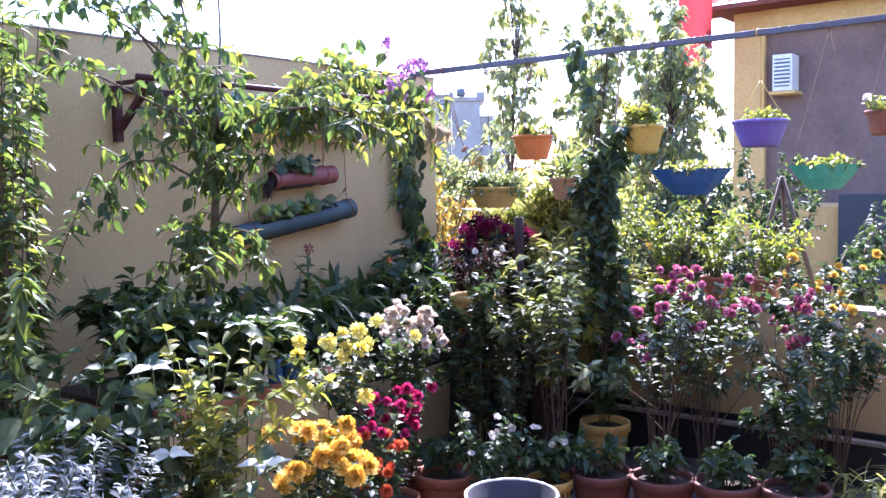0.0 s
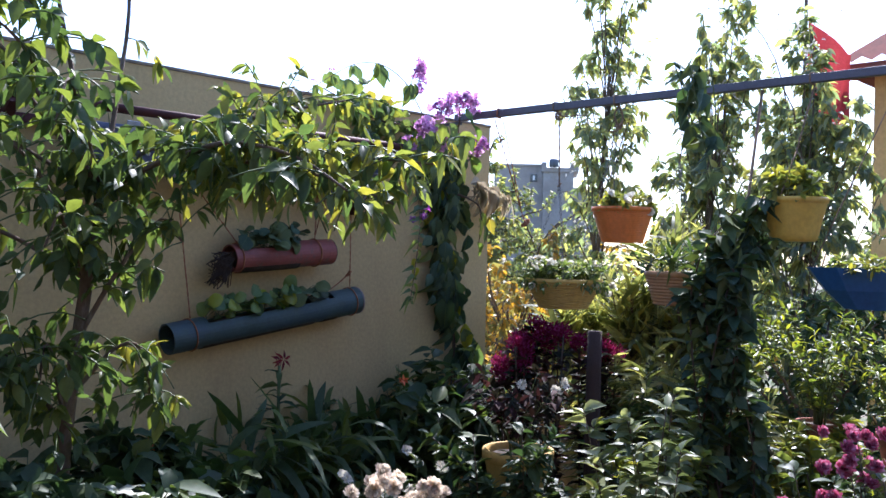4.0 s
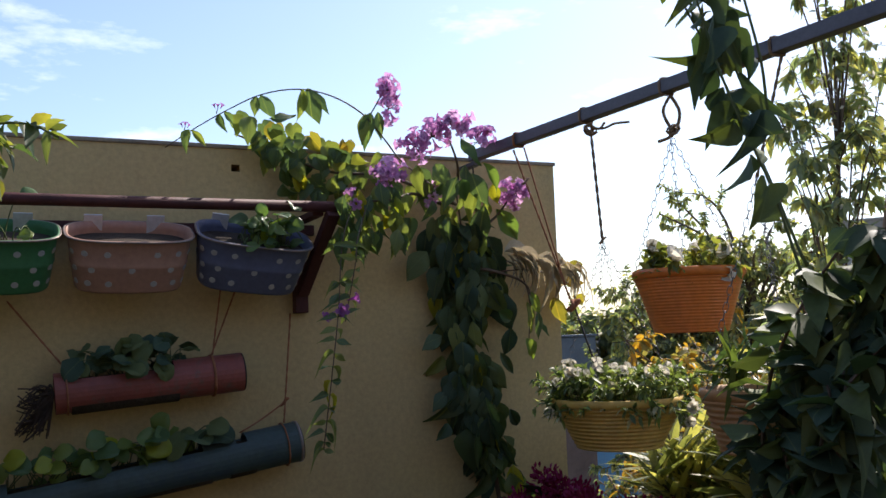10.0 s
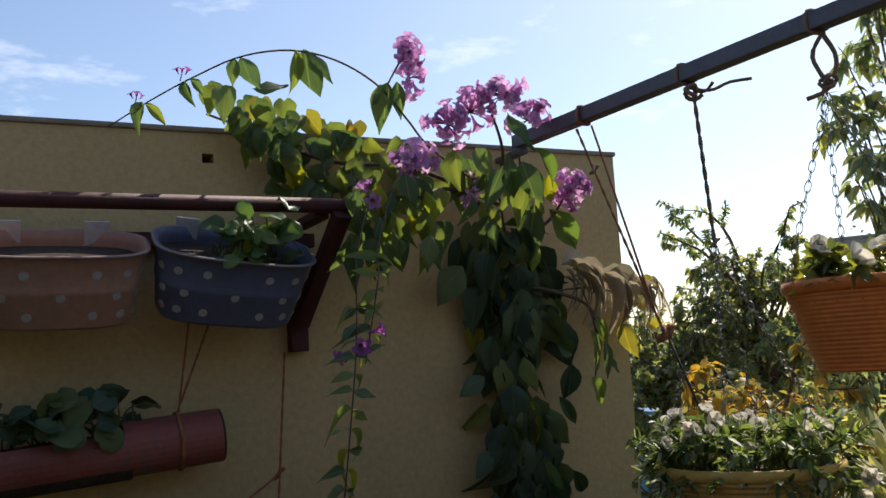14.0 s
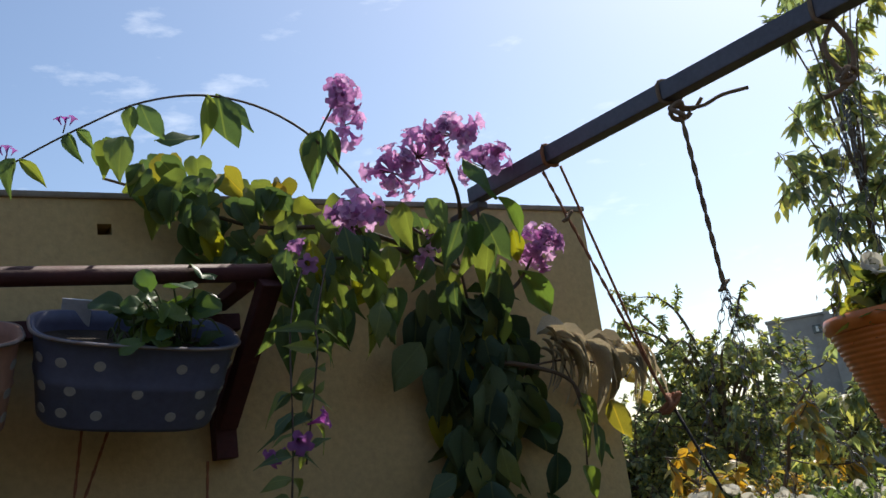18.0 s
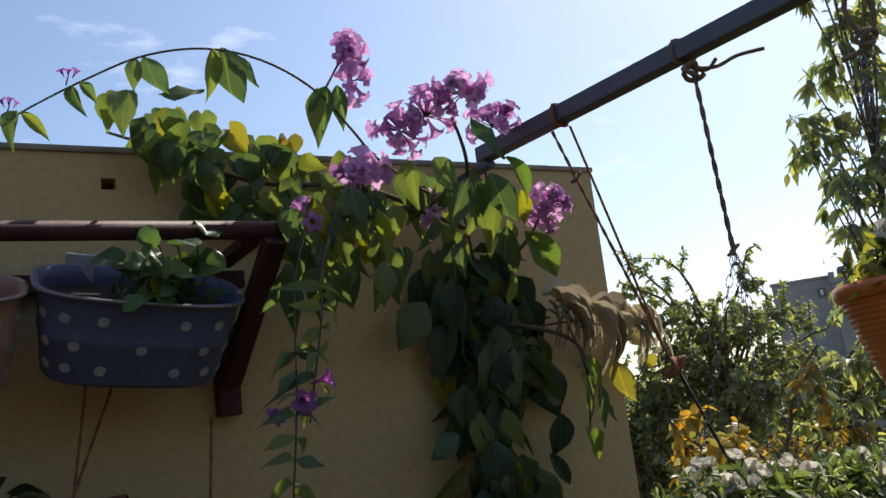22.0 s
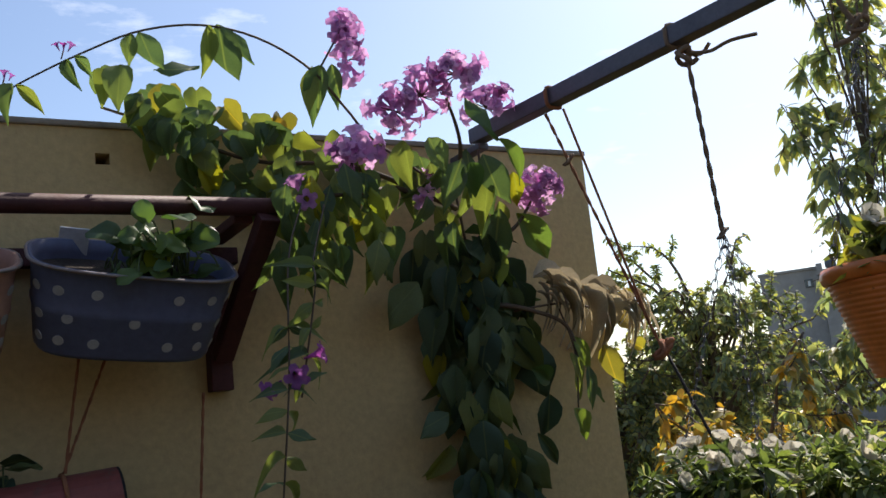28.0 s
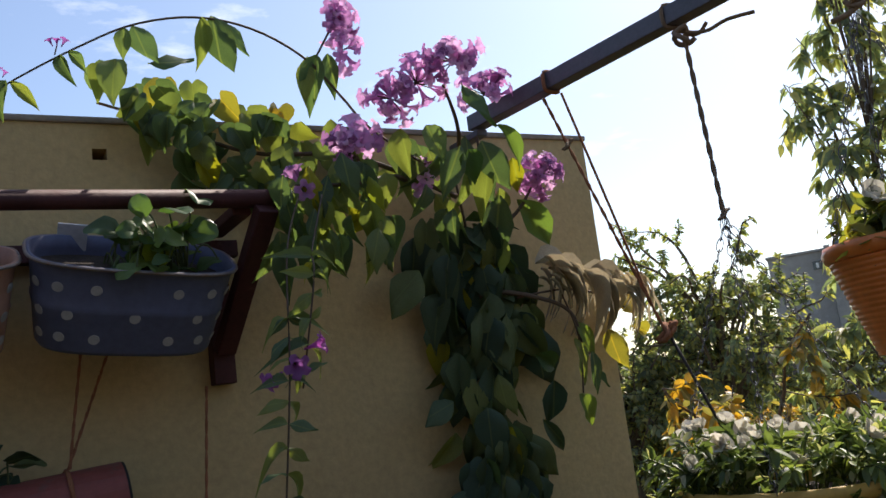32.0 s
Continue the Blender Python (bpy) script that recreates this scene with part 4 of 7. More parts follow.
def tin(x, mat, label, seed, plant, tilt=25, dip=0.0):
    """An oval, tapering tin trough with rolled rim, painted dots and a hook over the rail."""
    w, d, h, y, z = 0.300, 0.165, 0.140, -0.128, 1.950
    t = thing("tin_planter", (x, y, z - h), label, "planter", "tin planters on the rail")
    a = np.linspace(0, 2 * math.pi, 44, endpoint=False)

    def ring(f, dz, grow=0.0):
        e = 0.62
        cx = np.sign(np.cos(a)) * np.abs(np.cos(a)) ** e * (w / 2 * f + grow)
        cy = np.sign(np.sin(a)) * np.abs(np.sin(a)) ** e * (d / 2 * f + grow)
        return np.stack([x + cx, y + cy, np.full(44, z + dz)], -1)

    rings = [ring(0.83, -h), ring(0.86, -h + 0.006), ring(0.92, -0.075), ring(0.925, -0.07, 0.002), ring(0.93, -0.065), ring(0.975, -0.012), ring(1, -0.008), ring(1.0, 0, 0.002), ring(0.975, 0), ring(0.95, -0.02), ring(0.80, -h + 0.03)]
    f = []
    for i in range(len(rings) - 1):
        for j in range(44):
            k = (j + 1) % 44
            f.append((i * 44 + j, i * 44 + k, (i + 1) * 44 + k, (i + 1) * 44 + j))
    f.append(tuple(range(44))[::-1])
    f.append(tuple((len(rings) - 1) * 44 + j for j in range(44)))
    body = poly("body", np.concatenate(rings), f, mat, t)
    rim = ring(1.0, -0.002, 0.003)
    tubes("rim", [(np.concatenate([rim, rim[:1]]), 0.0027)], M_RIM, t, "pale worn rolled rim", 6)
    so = ring(0.93, -0.03)
    poly("soil", np.concatenate([so, [[x, y, z - 0.022]]]), [(j, (j + 1) % 44, 44) for j in range(44)], M_EARTH, t)
    for hx in (-0.082, 0.07):
        part("hook", box_bm(x + hx - 0.022, x + hx + 0.022, -0.052, -0.046, z - 0.03, z + 0.018, 0.001), M_HOOK, t, "pale sheet metal hook")
    # two staggered rows of dots on the front
    for row, (fr, zz, n) in enumerate(((0.965, -0.036, 6), (0.922, -0.078, 5), (0.882, -0.114, 6))):
        for i in range(n):
            q = (i + 0.5) / n
            an = math.pi + math.pi * (0.06 + 0.88 * q)
            cx = math.copysign(abs(math.cos(an)) ** 0.62, math.cos(an)) * (w / 2 * fr + 0.0002)
            cy = math.copysign(abs(math.sin(an)) ** 0.62, math.sin(an)) * (d / 2 * fr + 0.0002)
            nrm = Vector((math.copysign(abs(math.cos(an)) ** 1.38, math.cos(an)) / w, math.copysign(abs(math.sin(an)) ** 1.38, math.sin(an)) / d, -0.9)).normalized()
            bm = bmesh.new()
            bmesh.ops.create_cone(bm, cap_ends=True, segments=14, radius1=0.0082, radius2=0.0080, depth=0.0006)
            bmesh.ops.transform(bm, verts=bm.verts, matrix=facing((x + cx, y + cy, z + zz), nrm))
            part("painted_dot", bm, M_DOT, body)
    t.rotation_euler.x = radians(tilt)
    t.rotation_euler.y = radians(dip)
    t.location.y += 0.038
    t.location.z += 0.008
    r = np.random.default_rng(seed)
    if plant:
        lines = []
        for i in range(plant):
            b = V(x + r.uniform(-0.03, 0.10), y - 0.02 + r.uniform(-0.03, 0.03), z - 0.035)
            e = b + V(r.uniform(-0.05, 0.045), r.uniform(-0.09, 0.02), r.uniform(-0.01, 0.065) if i else 0.10)
            lines.append(arc(b, e, -0.03, 7))
        pl = thing("nasturtium", (x, y, z - 0.025), "young nasturtium plant with round leaves in a tin planter", "plant", "nasturtiums")
        stem_parts(lines, (0.0016, 0.0014), M_STEM, pl)
        for s in lines:
            d = unit(V(r.uniform(-1, 1), r.uniform(-1, 0.2), r.uniform(-0.2, 0.4)))
            big_leaf(pl, "round", L_SUCC, s[-1], d, unit(V(-0.15, -0.7, 0.6) + r.normal(size=3) * 0.3), r.uniform(0.024, 0.044), 1.05)


LEAF_MESH = {}


def big_leaf(parent, kind, mat, p, tip, up, length, ratio=0.55, droop=0.18, label="", variant=0):
    """One leaf as an object of its own, on a mesh that all alike leaves share."""
    key = (kind, mat.name, round(ratio, 2), round(droop, 2), variant)
    if key not in LEAF_MESH:
        r = np.random.default_rng(len(LEAF_MESH) + 5)
        ys = (0, 0.12, 0.27, 0.44, 0.62, 0.78, 0.90, 1.0)
        ws = {"ovate": (0.08, 0.64, 0.95, 1.02, 0.84, 0.50, 0.22, 0.02), "round": (0.34, 0.78, 1.0, 1.07, 1.02, 0.86, 0.60, 0.16), "lance": (0.05, 0.48, 0.84, 0.98, 0.80, 0.46, 0.18, 0.01), "heart": (0.56, 0.96, 1.1, 1.06, 0.84, 0.52, 0.26, 0.03)}[kind]
        crease = 0.75 if kind == "round" else (0.5, 1.2, 2.0)[variant % 3]
        arch_k = 1.0 if kind == "round" else (0.5, 1.2, 2.0)[variant % 3]
        v, f = [], []
        for i, (y, w) in enumerate(zip(ys, ws)):
            for j, s in enumerate((-0.5, -0.25, 0, 0.25, 0.5)):
                z = (crease * abs(s) - 1.1 * s * s) * w * ratio - arch_k * droop * y * y * (1 + 0.5 * y) + 0.05 * math.sin(9 * y + variant * 2 + s * 5) * abs(s) * 2
                bend = 0.14 * (variant - 1.2) * y * y
                back = -0.10 if kind in ("heart", "round") and i == 0 and abs(s) > 0.2 else 0
                v.append((s * w * ratio * (1 + r.uniform(-0.06, 0.06)) + bend, y + back, z))
        for i in range(7):
            for j in range(4):
                a = 5 * i + j
                f.append((a, a + 1, a + 6, a + 5))
        me = bpy.data.meshes.new(kind + "_leaf")
        me.from_pydata(v, [], f)
        me.polygons.foreach_set("use_smooth", np.ones(len(f), bool))
        me.materials.append(mat)
        LEAF_MESH[key] = me
    d = unit(np.asarray(tip, float))
    x = unit(np.cross(d, up))
    n = np.cross(x, d)
    m = Matrix(((x[0], d[0], n[0], 0), (x[1], d[1], n[1], 0), (x[2], d[2], n[2], 0), (0, 0, 0, 1)))
    m = Matrix.Translation(Vector(p) - offset_of(parent)) @ m @ Matrix.Scale(length, 4)
    return link("leaf", LEAF_MESH[key], None, parent, label, m)


tin(-1.044, M_BLUETIN, "slate blue oval tin planter with white dots", 31, 46, 29, 6.0)
tin(-1.343, M_PINKTIN, "salmon pink oval tin planter with white dots", 32, 0)
tin(-1.656, M_GREENTIN, "green oval tin planter with white dots", 33, 6)
tin(-1.969, M_BLUETIN, "slate blue oval tin planter hidden among leaves", 34, 5)


# ---- pipe planters ----
def pipe(name, a, b, rad, mat, label, cuts, seed, ropes, leaves):
    """A length of plastic pipe hung from cords, with long openings cut in its top and small plants in them."""
    a, b = np.asarray(a, float), np.asarray(b, float)
    ln = np.linalg.norm(b - a)
    d = (b - a) / ln
    t = thing(name, tuple((a + b) / 2 - V(0, 0, rad)), label, "pipe planter", "pipe planters on the wall")
    u = unit(np.cross(d, V(0, 0, 1)))
    w = np.cross(u, d)
    bm = bmesh.new()
    ns, na = 60, 28
    grid = []
    for shell in (rad, rad - 0.005):
        g = []
        for i in range(ns + 1):
            c = a + d * ln * i / ns
            g.append([bm.verts.new(c + shell * (math.cos(2 * math.pi * j / na) * w + math.sin(2 * math.pi * j / na) * u)) for j in range(na)])
        grid.append(g)

    def open_at(i, j):
        s = (i + 0.5) / ns
        an = (j + 0.5) / na
        return any(c0 < s < c1 for c0, c1 in cuts) and (an < 0.14 or an > 0.86)

    for i in range(ns):
        for j in range(na):
            k = (j + 1) % na
            if open_at(i, j):
                for di, dj, e in ((i, (j - 1) % na, (0, j)), (i, k, (0, k))):
                    if not open_at(i, dj):
                        bm.faces.new((grid[0][i][e[1]], grid[0][i + 1][e[1]], grid[1][i + 1][e[1]], grid[1][i][e[1]]))
                for q in (i - 1, i + 1):
                    if 0 <= q < ns and not open_at(q, j):
                        z = i if q < i else i + 1
                        bm.faces.new((grid[0][z][j], grid[0][z][k], grid[1][z][k], grid[1][z][j]))
                continue
            bm.faces.new((grid[0][i][j], grid[0][i][k], grid[0][i + 1][k], grid[0][i + 1][j]))
            bm.faces.new((grid[1][i][j], grid[1][i + 1][j], grid[1][i + 1][k], grid[1][i][k]))
    for i in (0, ns):
        for j in range(na):
            k = (j + 1) % na
            bm.faces.new((grid[0][i][j], grid[1][i][j], grid[1][i][k], grid[0][i][k]))
    bmesh.ops.recalc_face_normals(bm, faces=bm.faces)
    body = part("pipe", bm, mat, t, smooth=False)
    r = np.random.default_rng(seed)
    for c0, c1 in cuts:
        tubes("soil", [(np.array([a + d * ln * c for c in np.linspace(c0 - 0.02, c1 + 0.02, 6)]) - V(0, 0, 0.012), rad * 0.86)], M_EARTH, t, sides=12)
    # dark disc stands in for the shade inside the open end
    tubes("end_cap", [(np.array([b - d * 0.006, b + d * 0.004]), rad * 0.985)], M_DARK, t, "dark disc painting the shaded hollow of the pipe end", 24)
    for s, top in ropes:
        c = a + d * ln * s
        an = np.linspace(0, 2 * math.pi, 20)
        tubes("sling", [(c + (rad + 0.003) * (np.cos(an)[:, None] * w + np.sin(an)[:, None] * u), 0.0024)], M_REDROPE, t)
        tubes("rope", twist(c + V(0, -0.005, rad + 0.004), top, 0.0022), M_REDROPE, t, "thin reddish hanging cord")
    for s, n, size, spread, mat2 in leaves:
        c = a + d * ln * s + V(0, 0, rad * 0.5)
        pl = thing("small_plant", tuple(c), "small round leaved plant growing in a cut pipe", "plant", "plants in the pipes")
        lines = []
        for i in range(n):
            e = c + V(r.uniform(-spread, spread), r.uniform(-0.06, 0.02), r.uniform(0.02, 0.085))
            lines.append(arc(c + V(r.uniform(-spread, spread) * 0.7, 0, 0), e, -0.02, 6))
        stem_parts(lines, (0.0015, 0.0013), M_STEM, pl, sides=4)
        for q in lines:
            big_leaf(pl, "round", mat2, q[-1], unit(V(r.uniform(-1, 1), r.uniform(-0.8, 0), r.uniform(-0.7, 0.3))), unit(V(0, -0.7, 0.6) + r.normal(size=3) * 0.35), size * r.uniform(0.7, 1.2), 0.98)
    return t


tp = pipe("teal_pipe_planter", (-1.752, -0.068, 1.271), (-0.903, -0.068, 1.386), 0.054, M_GREENPIPE, "long teal painted pipe planter hung by cords on the wall", [(0.16, 0.70), (0.795, 0.835)], 41,
     [(0.10, (-1.70, -0.04, 1.72)), (0.955, (-0.905, -0.028, 1.735))],
     [(0.20, 12, 0.042, 0.07, L_SUCC), (0.33, 16, 0.045, 0.08, L_SUCC), (0.52, 20, 0.05, 0.09, L_SUCC), (0.66, 6, 0.06, 0.05, L_BIG)])
cord("side_cord", arc((-0.936, -0.06, 1.493), (-1.06, -0.065, 1.42), 0.004, 6), 0.0022, M_REDROPE, tp)
tubes("end_rim", [(np.array([(-0.9085, -0.068, 1.3853), (-0.9015, -0.068, 1.3862)]), 0.0558)], M_RIM, tp, "pale worn end of the pipe", 28)
knot(tp, (-0.934, -0.055, 1.493), 0.008, M_REDROPE, 6)
rp = pipe("red_pipe_planter", (-1.513, -0.072, 1.549), (-1.055, -0.072, 1.581), 0.051, M_REDPIPE, "short red painted pipe planter with flaking paint", [(0.10, 0.62)], 42,
     [(0.06, (-1.62, -0.04, 1.78)), (0.83, (-1.03, -0.04, 1.88)), (0.835, (-1.09, -0.04, 1.88))],
     [(0.25, 20, 0.05, 0.08, L_BIG), (0.45, 12, 0.05, 0.06, L_BIG), (0.6, 7, 0.055, 0.04, L_BIG)])
rr_ = np.random.default_rng(4)
tagged(tubes("root_mass", [(arc((-1.515, -0.07 + rr_.uniform(-0.04, 0.04), 1.55), (-1.565 + rr_.uniform(-0.035, 0.04), -0.075 + rr_.uniform(-0.04, 0.03), 1.50 + rr_.uniform(-0.06, 0.07)), rr_.uniform(-0.03, 0.03), 7), rr_.uniform(0.0008, 0.0022)) for i in range(150)], M_ROOT, rp, "dark dry roots at the open end"), kind="stuff")


# ---- flowering vine on the wall corner ----
def vine_leaves(t, r, lines, per, mat, length, ratio=0.5, lo=0.05, hi=1.0, hang=0.8, kind="lance", odd=None, turn=0.4):
    p, d = along(r, lines, per, lo, hi)
    n = len(p)
    for i in range(n):
        side = rnd_unit(r, 1)[0] * V(1, 1, 0.5)
        tip = unit(side + V(0, -0.25, -hang))
        up = unit(V(0, -0.6, 0.5) + r.normal(size=3) * turn)
        m = odd if odd is not None and r.uniform() < 0.12 else mat
        big_leaf(t, kind, m, p[i] + side * 0.012, tip, up, length * r.uniform(0.7, 1.15), ratio, 0.18 if r.uniform() < 0.5 else 0.42, variant=int(r.integers(0, 3)))


def cluster(t, r, c, rad, n, mat=None, me=None):
    spots = []
    for i in range(n):
        d = unit(rnd_unit(r, 1)[0] + V(-0.15, -0.45, 0.15))
        spots.append((np.array(c) + d * rad * r.uniform(0.1, 0.7), unit(d + rnd_unit(r, 1)[0] * 0.35)))
    flowers(t, me or H_TRUMPET, mat or F_LILAC, spots, "flower", r=r, size=(0.75, 1.15))
    tagged(tubes("stalk_mass", [(arc(c, s[0], 0.0, 4), 0.0011) for s in spots], M_BROWNSTEM, t, sides=4), kind="stuff")


r = np.random.default_rng(51)
vine = thing("flowering_vine", (-0.35, -0.06, 0.46), "garlic vine with lilac trumpet flowers climbing over the wall corner", "vine")
main = [smooth_line(q, 26) for q in (
    [(-0.36, -0.10, 0.46), (-0.30, -0.05, 0.9), (-0.28, -0.05, 1.2), (-0.36, -0.05, 1.5), (-0.36, -0.06, 1.8), (-0.40, -0.08, 2.1)],
    [(-0.34, -0.10, 0.46), (-0.26, -0.04, 1.0), (-0.32, -0.05, 1.35), (-0.38, -0.05, 1.65), (-0.33, -0.07, 1.95), (-0.36, -0.12, 2.16)],
    [(-0.40, -0.08, 2.05), (-0.62, -0.10, 2.12), (-0.80, -0.05, 2.14), (-0.96, -0.01, 2.21), (-1.04, 0.03, 2.25)],
    [(-0.45, -0.08, 2.05), (-0.58, -0.18, 2.06), (-0.68, -0.24, 2.03), (-0.80, -0.26, 2.02)],
    [(-0.40, -0.08, 2.08), (-0.45, -0.20, 2.14), (-0.50, -0.25, 2.21)],
    [(-0.38, -0.08, 1.95), (-0.30, -0.12, 2.0), (-0.24, -0.11, 2.06)],
    [(-0.36, -0.08, 1.86), (-0.27, -0.10, 1.84), (-0.18, -0.10, 1.80), (-0.16, -0.10, 1.70)])]
stem_parts(main, (0.006, 0.0026), M_BROWNSTEM, vine)
arch = smooth_line([(-0.50, -0.20, 2.06), (-0.60, -0.15, 2.155), (-0.645, -0.14, 2.215), (-0.71, -0.14, 2.287), (-0.80, -0.14, 2.334), (-0.90, -0.14, 2.347), (-1.003, -0.14, 2.324), (-1.093, -0.14, 2.276), (-1.177, -0.14, 2.222), (-1.256, -0.14, 2.164)], 40)
tubes("arching_shoot", [(arch, np.linspace(0.0028, 0.0014, 40))], M_BROWNSTEM, vine, "long bare shoot arching over the wall top", 6)


def hung(x, y, z, dx, dz, length, ratio, mat=L_VINE, kind="lance", side=0.0, droop=0.12):
    """One leaf hanging from (x, y, z), its face turned towards the terrace."""
    up = unit(V(-0.45 + side, -0.85, -0.05) + r.normal(size=3) * 0.22)
    big_leaf(vine, kind, mat, (x, y, z), unit(V(dx, r.uniform(-0.25, 0.15) * abs(dz), dz)), up, length, ratio, droop, variant=int(r.integers(0, 3)))


# pairs of leaves at the nodes of the arching shoot
for x, z, dx, dz, ln, k in (
        (-1.195, 2.215, -0.01, -0.055, 0.060, 0.48), (-1.190, 2.213, 0.035, -0.03, 0.056, 0.36), (-1.118, 2.262, 0.015, -0.042, 0.050, 0.48), (-1.105, 2.268, 0.03, -0.030, 0.040, 0.5),
        (-1.018, 2.318, -0.007, -0.05, 0.056, 0.5), (-1.004, 2.322, 0.018, -0.064, 0.074, 0.55), (-0.985, 2.258, 0.075, 0.011, 0.082, 0.42), (-1.035, 2.262, -0.016, -0.077, 0.082, 0.58),
        (-0.872, 2.352, 0.008, -0.099, 0.104, 0.55), (-0.892, 2.348, 0.004, -0.082, 0.088, 0.36), (-0.855, 2.348, 0.02, -0.06, 0.078, 0.36),
        (-0.705, 2.292, -0.03, -0.085, 0.092, 0.38), (-0.690, 2.296, -0.012, -0.104, 0.106, 0.46), (-0.668, 2.300, 0.014, -0.07, 0.08, 0.42)):
    hung(x, -0.14, z, dx, dz, ln, k, L_VINE, "ovate" if k > 0.5 else "lance")
for x, z in ((-1.125, 2.262), (-1.21, 2.206)):
    tubes("bud_stalk", [(arc((x, -0.14, z), (x + 0.004, -0.14, z + 0.015), 0, 4), 0.0011)], M_BROWNSTEM, vine, sides=4)
    flowers(vine, H_TRUMPET_DEEP, F_DEEP, [((x + 0.004 + 0.006 * k, -0.141, z + 0.013), V(0.5 * k, -0.2, 1)) for k in (-1, 0, 1)], r=r, size=(0.36, 0.5))

# the heap of heart-shaped leaves on the wall top: sunlit upper ones, dark ones against the wall
for x, z, m in ((-0.885, 2.245, 0), (-0.835, 2.215, 1), (-0.782, 2.207, 0), (-0.728, 2.200, 1), (-0.688, 2.168, 0), (-1.020, 2.245, 0), (-0.975, 2.250, 0), (-0.935, 2.240, 1), (-1.045, 2.262, 0), (-0.86, 2.20, 0), (-0.80, 2.18, 0), (-0.76, 2.19, 1), (-0.90, 2.21, 0), (-0.955, 2.225, 0)):
    hung(x + r.uniform(-0.01, 0.01), r.uniform(-0.06, 0.02), z + 0.03, r.uniform(-0.5, 0.7), -0.7, r.uniform(0.045, 0.064), 0.86, L_VINE_YELLOW if m else L_VINE, "heart", 0, 0.2)
for i in range(96):
    x = r.uniform(-1.0, -0.60)
    top_z = 2.195 + 0.16 * max(0, -0.74 - x) - 0.10 * max(0, x + 0.70)
    z = top_z - r.uniform(0.0, 0.15 if x > -0.95 else 0.07)
    hung(x, -0.012 - r.uniform(0, 0.09), z, r.uniform(-0.7, 0.7), -r.uniform(0.2, 1.0), r.uniform(0.034, 0.056), r.uniform(0.7, 0.9), L_VINE, "heart" if i % 3 else "ovate", r.uniform(-0.5, 0.5), 0.25)

# dense dark curtain on the wall, widest under the flowers and thin towards the bed
CURTAIN = ((2.03, -0.38, 0.12), (1.95, -0.38, 0.15), (1.85, -0.35, 0.14), (1.74, -0.34, 0.145), (1.68, -0.375, 0.085), (1.60, -0.395, 0.08), (1.54, -0.37, 0.105), (1.45, -0.345, 0.105), (1.27, -0.295, 0.085), (1.10, -0.20, 0.10), (0.80, -0.24, 0.08))


def curtain_at(z):
    zs = [c[0] for c in CURTAIN][::-1]
    return float(np.interp(z, zs, [c[1] for c in CURTAIN][::-1])), float(np.interp(z, zs, [c[2] for c in CURTAIN][::-1]))


# darker L_BIG leaves put the wall's shade into the curtain's colour
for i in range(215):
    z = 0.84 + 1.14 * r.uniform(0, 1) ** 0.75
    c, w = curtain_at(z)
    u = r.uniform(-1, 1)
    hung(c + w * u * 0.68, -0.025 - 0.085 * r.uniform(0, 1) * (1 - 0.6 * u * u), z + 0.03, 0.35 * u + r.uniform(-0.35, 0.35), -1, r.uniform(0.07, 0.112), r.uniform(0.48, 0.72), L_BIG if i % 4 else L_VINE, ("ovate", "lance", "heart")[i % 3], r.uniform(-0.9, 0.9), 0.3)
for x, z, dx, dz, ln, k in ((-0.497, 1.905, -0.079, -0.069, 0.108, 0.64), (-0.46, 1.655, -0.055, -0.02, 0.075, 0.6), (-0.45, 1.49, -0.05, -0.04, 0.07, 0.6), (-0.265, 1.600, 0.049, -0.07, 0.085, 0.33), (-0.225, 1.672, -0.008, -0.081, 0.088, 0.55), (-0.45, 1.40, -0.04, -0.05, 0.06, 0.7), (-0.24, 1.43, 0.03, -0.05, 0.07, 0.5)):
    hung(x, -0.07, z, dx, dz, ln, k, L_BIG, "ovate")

# long leaves about the flower heads
for x, y, z, dx, dz, ln, k, m in (
        (-0.462, -0.25, 2.216, 0.046, -0.083, 0.10, 0.40, 1), (-0.377, -0.22, 2.150, 0.058, -0.072, 0.096, 0.36, 1), (-0.416, -0.22, 2.118, 0.035, -0.094, 0.104, 0.54, 0), (-0.463, -0.22, 2.108, -0.048, -0.095, 0.108, 0.44, 0),
        (-0.448, -0.22, 2.100, 0.011, -0.053, 0.062, 0.7, 1), (-0.585, -0.23, 2.132, 0.007, -0.076, 0.086, 0.5, 0), (-0.534, -0.23, 2.140, 0.021, -0.057, 0.07, 0.6, 0), (-0.666, -0.25, 2.040, 0.014, -0.059, 0.066, 0.4, 1),
        (-0.280, -0.11, 2.035, 0.087, -0.10, 0.125, 0.48, 1), (-0.578, -0.14, 1.996, -0.015, -0.083, 0.09, 0.6, 0), (-0.326, -0.12, 2.042, -0.033, -0.168, 0.14, 0.46, 0)):
    # m: sunlit leaves take the brighter L_SUCC colour
    hung(x, y, z, dx, dz, ln, k, L_SUCC if m else L_VINE, "ovate" if k > 0.5 else "lance")
for i in range(20):
    hung(r.uniform(-0.56, -0.30), -0.06 - r.uniform(0, 0.16), r.uniform(1.99, 2.17), r.uniform(-0.5, 0.5), -1, r.uniform(0.06, 0.10), r.uniform(0.4, 0.6), L_VINE, "lance", r.uniform(-0.6, 0.6), 0.3)
